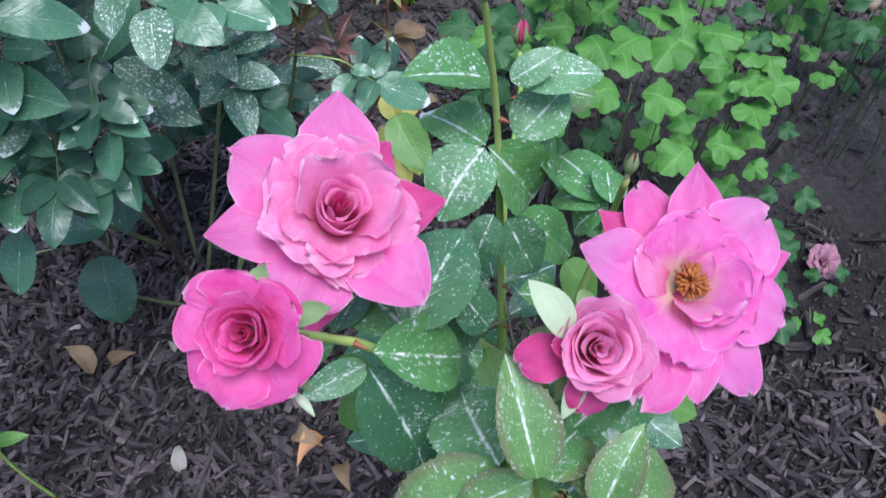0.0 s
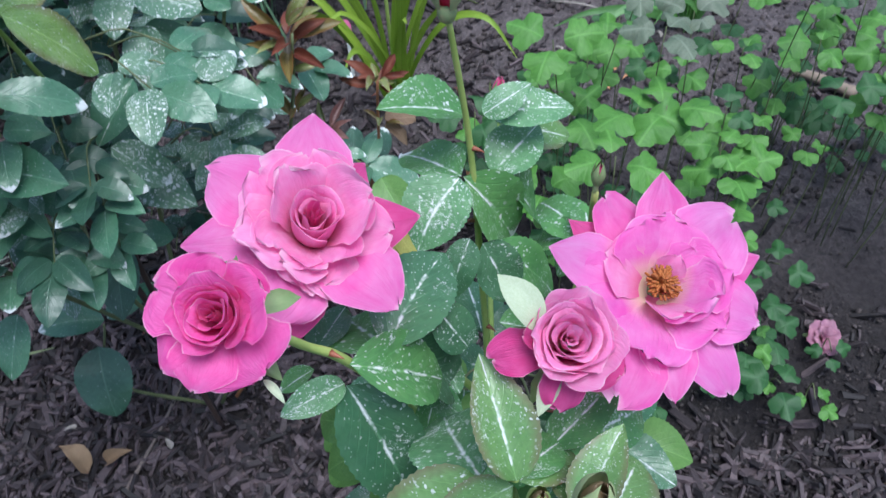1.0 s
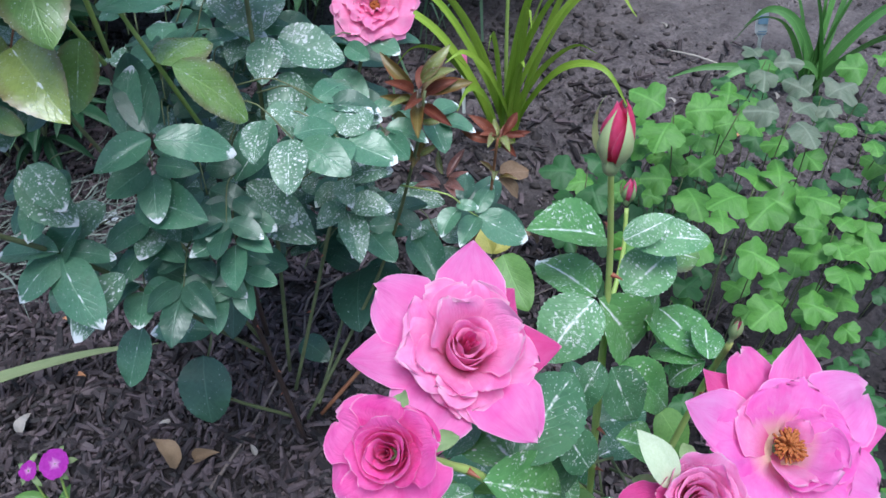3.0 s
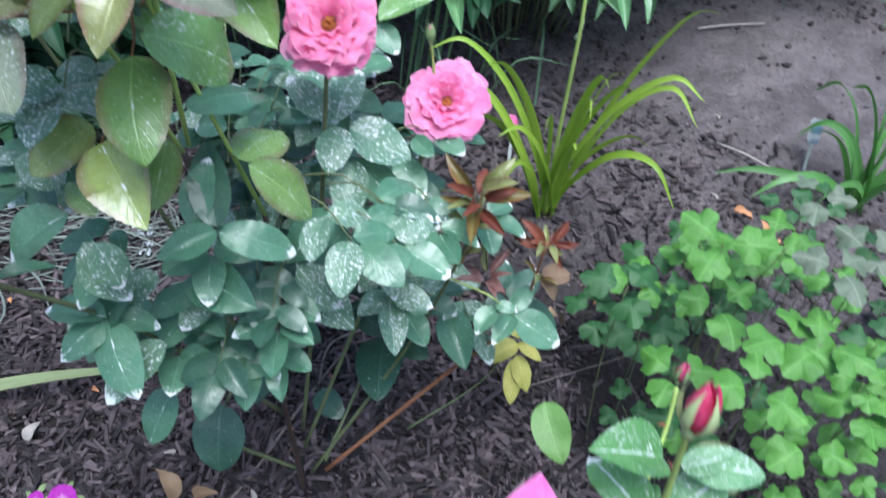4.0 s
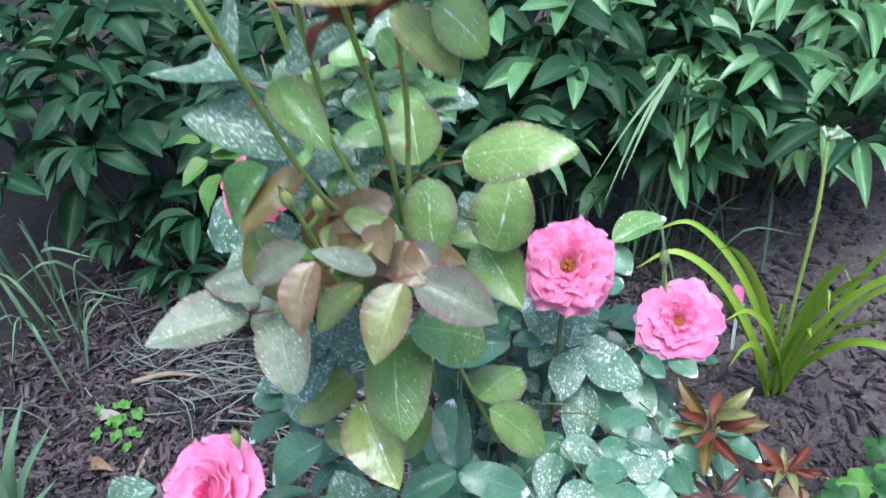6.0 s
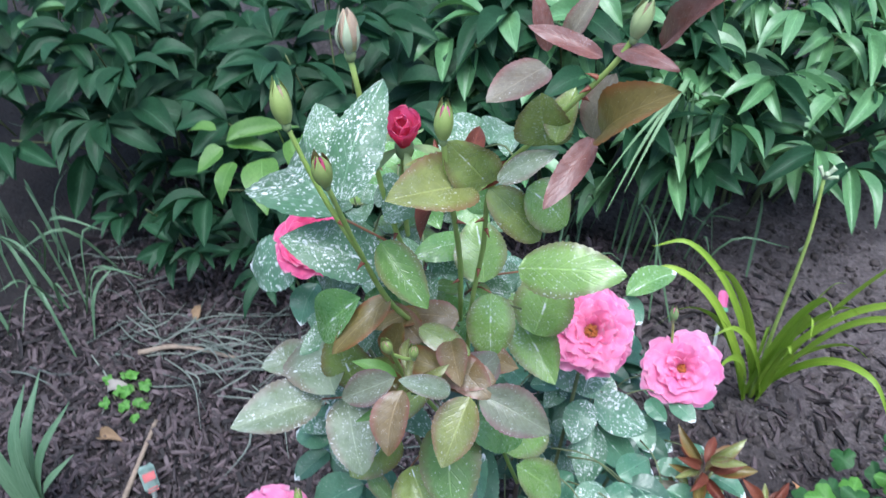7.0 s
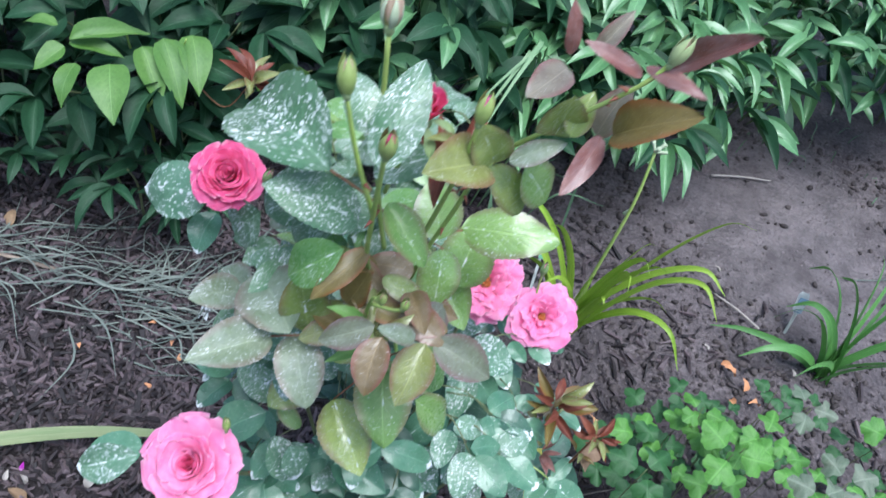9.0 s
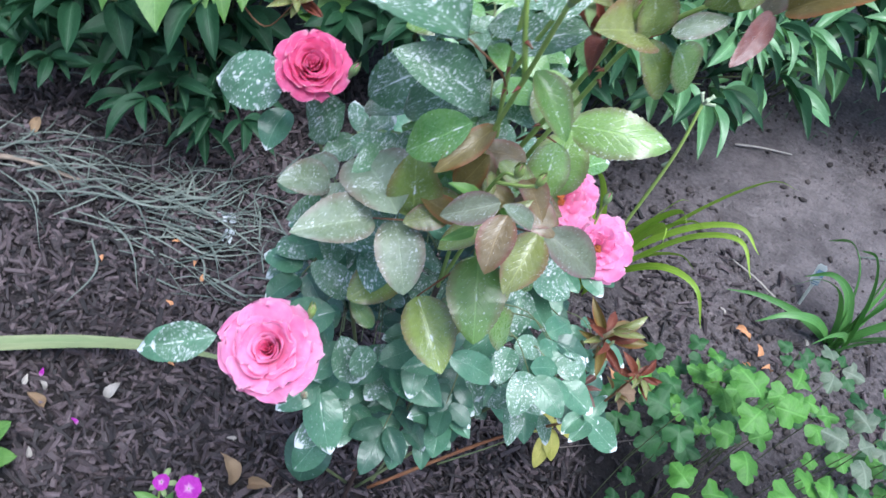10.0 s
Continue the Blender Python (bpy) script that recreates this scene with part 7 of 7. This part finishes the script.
rose(back, (-0.451, 0.399, 0.810), (-0.12, -0.50, 0.86), [
    (P_CLEAR, uneven(6, 15), 0.0437, 0.0484, 56, 92, 0.45, 0.05, 0.15, 0.05, 0.004, 0.08),
    (P_CLEAR, uneven(5, 45), 0.0400, 0.0446, 42, 74, 0.6, 0.2, 0.15, 0.05, 0.005, 0.08),
    (P_CLEAR, uneven(5, 10, 22), 0.0344, 0.0409, 26, 52, 0.8, 0.5, 0.15, 0.05, 0.005, 0.06),
    (P_CLEAR, [30, 130, 250], 0.033, 0.038, 18, 44, 1.0, 0.75, 0.05, 0.06, 0.006, 0.03)] + heart((P_CLEAR, P_CLEAR, P_CLEAR, P_ROSE), 0.0307, 0.0116, 0.02, layers=5), label="full cabbage-shaped pink rose")
rose(back, (-0.560, 0.658, 0.902), (0.15, -0.55, 0.82), [
    (P_ROSE, uneven(6, 10, 12), 0.036, 0.040, 52, 84, 0.45, 0.1, 0.2, 0.04, 0.004, 0.08),
    (P_ROSE, uneven(5, 45, 14), 0.033, 0.038, 36, 62, 0.7, 0.35, 0.15, 0.04, 0.005, 0.07),
    (P_ROSE, ring(4, 15), 0.032, 0.036, 26, 48, 0.9, 0.7, 0.1, 0.04, 0.006, 0.05)] + heart((P_ROSE,), 0.0300, 0.0140, 0.0), label="pink rose with spiralled petals")
bud(back, (-0.382, 0.500, 1.264), (-0.05, 0.1, 1.0), 0.026, P_CREAM, M_SEPAL_PALE, 0.15, 1.0, "cream and green bud on a tall stem", 12)
bud(back, (-0.380, 0.430, 1.262), (-0.15, 0.1, 1.0), 0.021, P_CREAM, M_SEPAL_BUD, 0.0, 1.3, "green bud with long sepals", 3, closed=True)
bud(back, (-0.309, 0.468, 1.247), (0.05, 0.1, 1.0), 0.020, P_CORAL, M_SEPAL_BUD, 0.0, 1.3, "bronze-green bud with long sepals", 3, closed=True)
bud(back, (-0.346, 0.410, 1.248), (0.05, -0.2, 1.0), 0.020, P_ROSE, M_SEPAL_BUD, 0.0, 1.25, "green bud showing a little pink", 5, closed=True)
bud(back, (-0.329, 0.424, 1.109), (0.0, -0.3, 1.0), 0.014, P_CREAM, M_SEPAL_BUD, 0.0, 1.35, "small light green bud", 5, closed=True)
bud(back, (-0.314, 0.428, 1.106), (0.1, -0.1, 1.0), 0.012, P_CREAM, M_SEPAL_BUD, 0.0, 1.35, "small light green bud", 5, closed=True)
bud(back, (-0.430, 0.415, 0.865), (-0.1, 0.2, 1.0), 0.014, P_CREAM, M_SEPAL_BUD, 0.0, 1.2, "small green bud", 5, closed=True)
bud(back, (-0.405, 0.372, 0.815), (0.1, -0.5, 0.8), 0.013, P_CREAM, M_SEPAL_PALE, 0.0, 1.2, "small pale bud", 5, closed=True)
bud(back, (-0.222, 0.496, 1.312), (0.25, 0.1, 1.0), 0.018, P_CREAM, M_SEPAL_FRESH, 0.0, 1.2, "small light green bud among copper leaves", 5, closed=True)
bud(back, (-0.203, 0.845, 0.752), (-0.05, 0.1, 1.0), 0.020, P_CORAL, M_SEPAL, 0.0, 1.1, "small dry bud", 5, closed=True)
bud(back, (-0.520, 0.660, 0.915), (0.3, 0.1, 1.0), 0.018, P_CORAL, M_SEPAL, 0.0, 1.1, "small bronze bud", 5, closed=True)
rose(back, (-0.345, 0.489, 1.217), (0.1, -0.2, 1.0), [(P_RED, ring(4, 10), 0.022, 0.022, 10, 26, 1.1, 0.9, 0.3, 0.04, 0.004, 0.03), (P_RED, spiral(4, 40), 0.020, 0.015, 2, 12, 1.5, 1.4, 0.2, 0.04, 0.002, 0.0)], label="dark red half-open rose among the leaves")


def young_shoot(bush, hub, count, size, material, rng, label=""):
    """A tuft of small new leaves at a shoot's tip."""
    h = Vector(hub)
    for k in range(count):
        a = k * 2.4 + rng.uniform(-0.4, 0.4)
        rise = rng.uniform(-0.1, 0.9)
        way = Vector((math.cos(a), math.sin(a), rise)).normalized()
        ln = size * rng.uniform(0.7, 1.2)
        s = h + way * 0.006 - Vector((0, 0, rng.uniform(0, 0.03)))
        ob = part("leaflet", rng.choice(LANCE_LEAVES), material if rng.random() < 0.75 else R_BRONZE, bush)
        ob.matrix_basis = leaf_pose(s, s + way * ln, ln * rng.uniform(0.24, 0.36), (rng.uniform(-0.5, 0.5), -0.6, 1), rng.uniform(-25, 25))


shoot_rng = random.Random(12)
for hub, count, size, mat in (((-0.122, 0.745, 0.650), 9, 0.042, R_RED), ((-0.122, 0.745, 0.645), 5, 0.046, R_COPPER), ((-0.128, 0.745, 0.60), 8, 0.040, R_MAUVE), ((-0.13, 0.75, 0.55), 4, 0.038, R_COPPER), ((-0.036, 0.785, 0.555), 13, 0.036, R_RED), ((-0.04, 0.80, 0.48), 4, 0.030, R_COPPER),
                              ((-0.10, 0.76, 0.50), 7, 0.040, R_CORAL), ((-0.318, 0.500, 1.198), 8, 0.036, R_RED), ((-0.335, 0.450, 1.05), 9, 0.030, R_LIGHT)):
    young_shoot(back, hub, count, size, mat, shoot_rng)
young_shoot(weed, (-0.84, 1.31, 0.46), 12, 0.072, R_RED, shoot_rng)
tube("stem", [(-0.98, 1.30, 0.42), (-0.90, 1.31, 0.36), (-0.84, 1.31, 0.46)], 0.002, 0.001, M_STEM_RED, weed)
# yellowing shoot low on the bush
leaflets(back, M_YELLOW, [(-0.051, 0.904, 0.195, -0.070, 0.960, 0.215, 0.55), (-0.051, 0.904, 0.195, -0.012, 0.950, 0.205, 0.45), (-0.050, 0.900, 0.185, -0.095, 0.862, 0.170, 0.55), (-0.047, 0.892, 0.165, -0.020, 0.852, 0.130, 0.50), (-0.046, 0.890, 0.160, -0.042, 0.835, 0.110, 0.40), (-0.050, 0.900, 0.185, -0.008, 0.892, 0.165, 0.45)])
tube("stem", [(-0.20, 0.80, 0.02), (-0.10, 0.88, 0.08), (-0.051, 0.904, 0.195)], 0.002, 0.001, M_STEM_OLD, back)
# a leaf that reaches out low beside it, and a withered one
tube("leaf", [(-0.15, 0.74, 0.50), (-0.091, 0.714, 0.515), (-0.072, 0.735, 0.470), (-0.059, 0.754, 0.438)], 0.0011, 0.0008, M_STEM, back, 5, 4)
leaflets(back, R_BLUE, [(-0.059, 0.754, 0.438, 0.004, 0.748, 0.405, 0.60), (-0.060, 0.751, 0.440, -0.077, 0.702, 0.437, 0.52), (-0.062, 0.757, 0.442, -0.044, 0.801, 0.450, 0.50), (-0.080, 0.726, 0.480, -0.097, 0.690, 0.466, 0.62), (-0.082, 0.722, 0.490, -0.055, 0.722, 0.486, 0.55)])
leaflets(back, R_DEAD, [(-0.036, 0.800, 0.470, 0.000, 0.838, 0.440, 0.46), (-0.036, 0.798, 0.465, -0.012, 0.808, 0.420, 0.34)], label="withered tan leaflet")
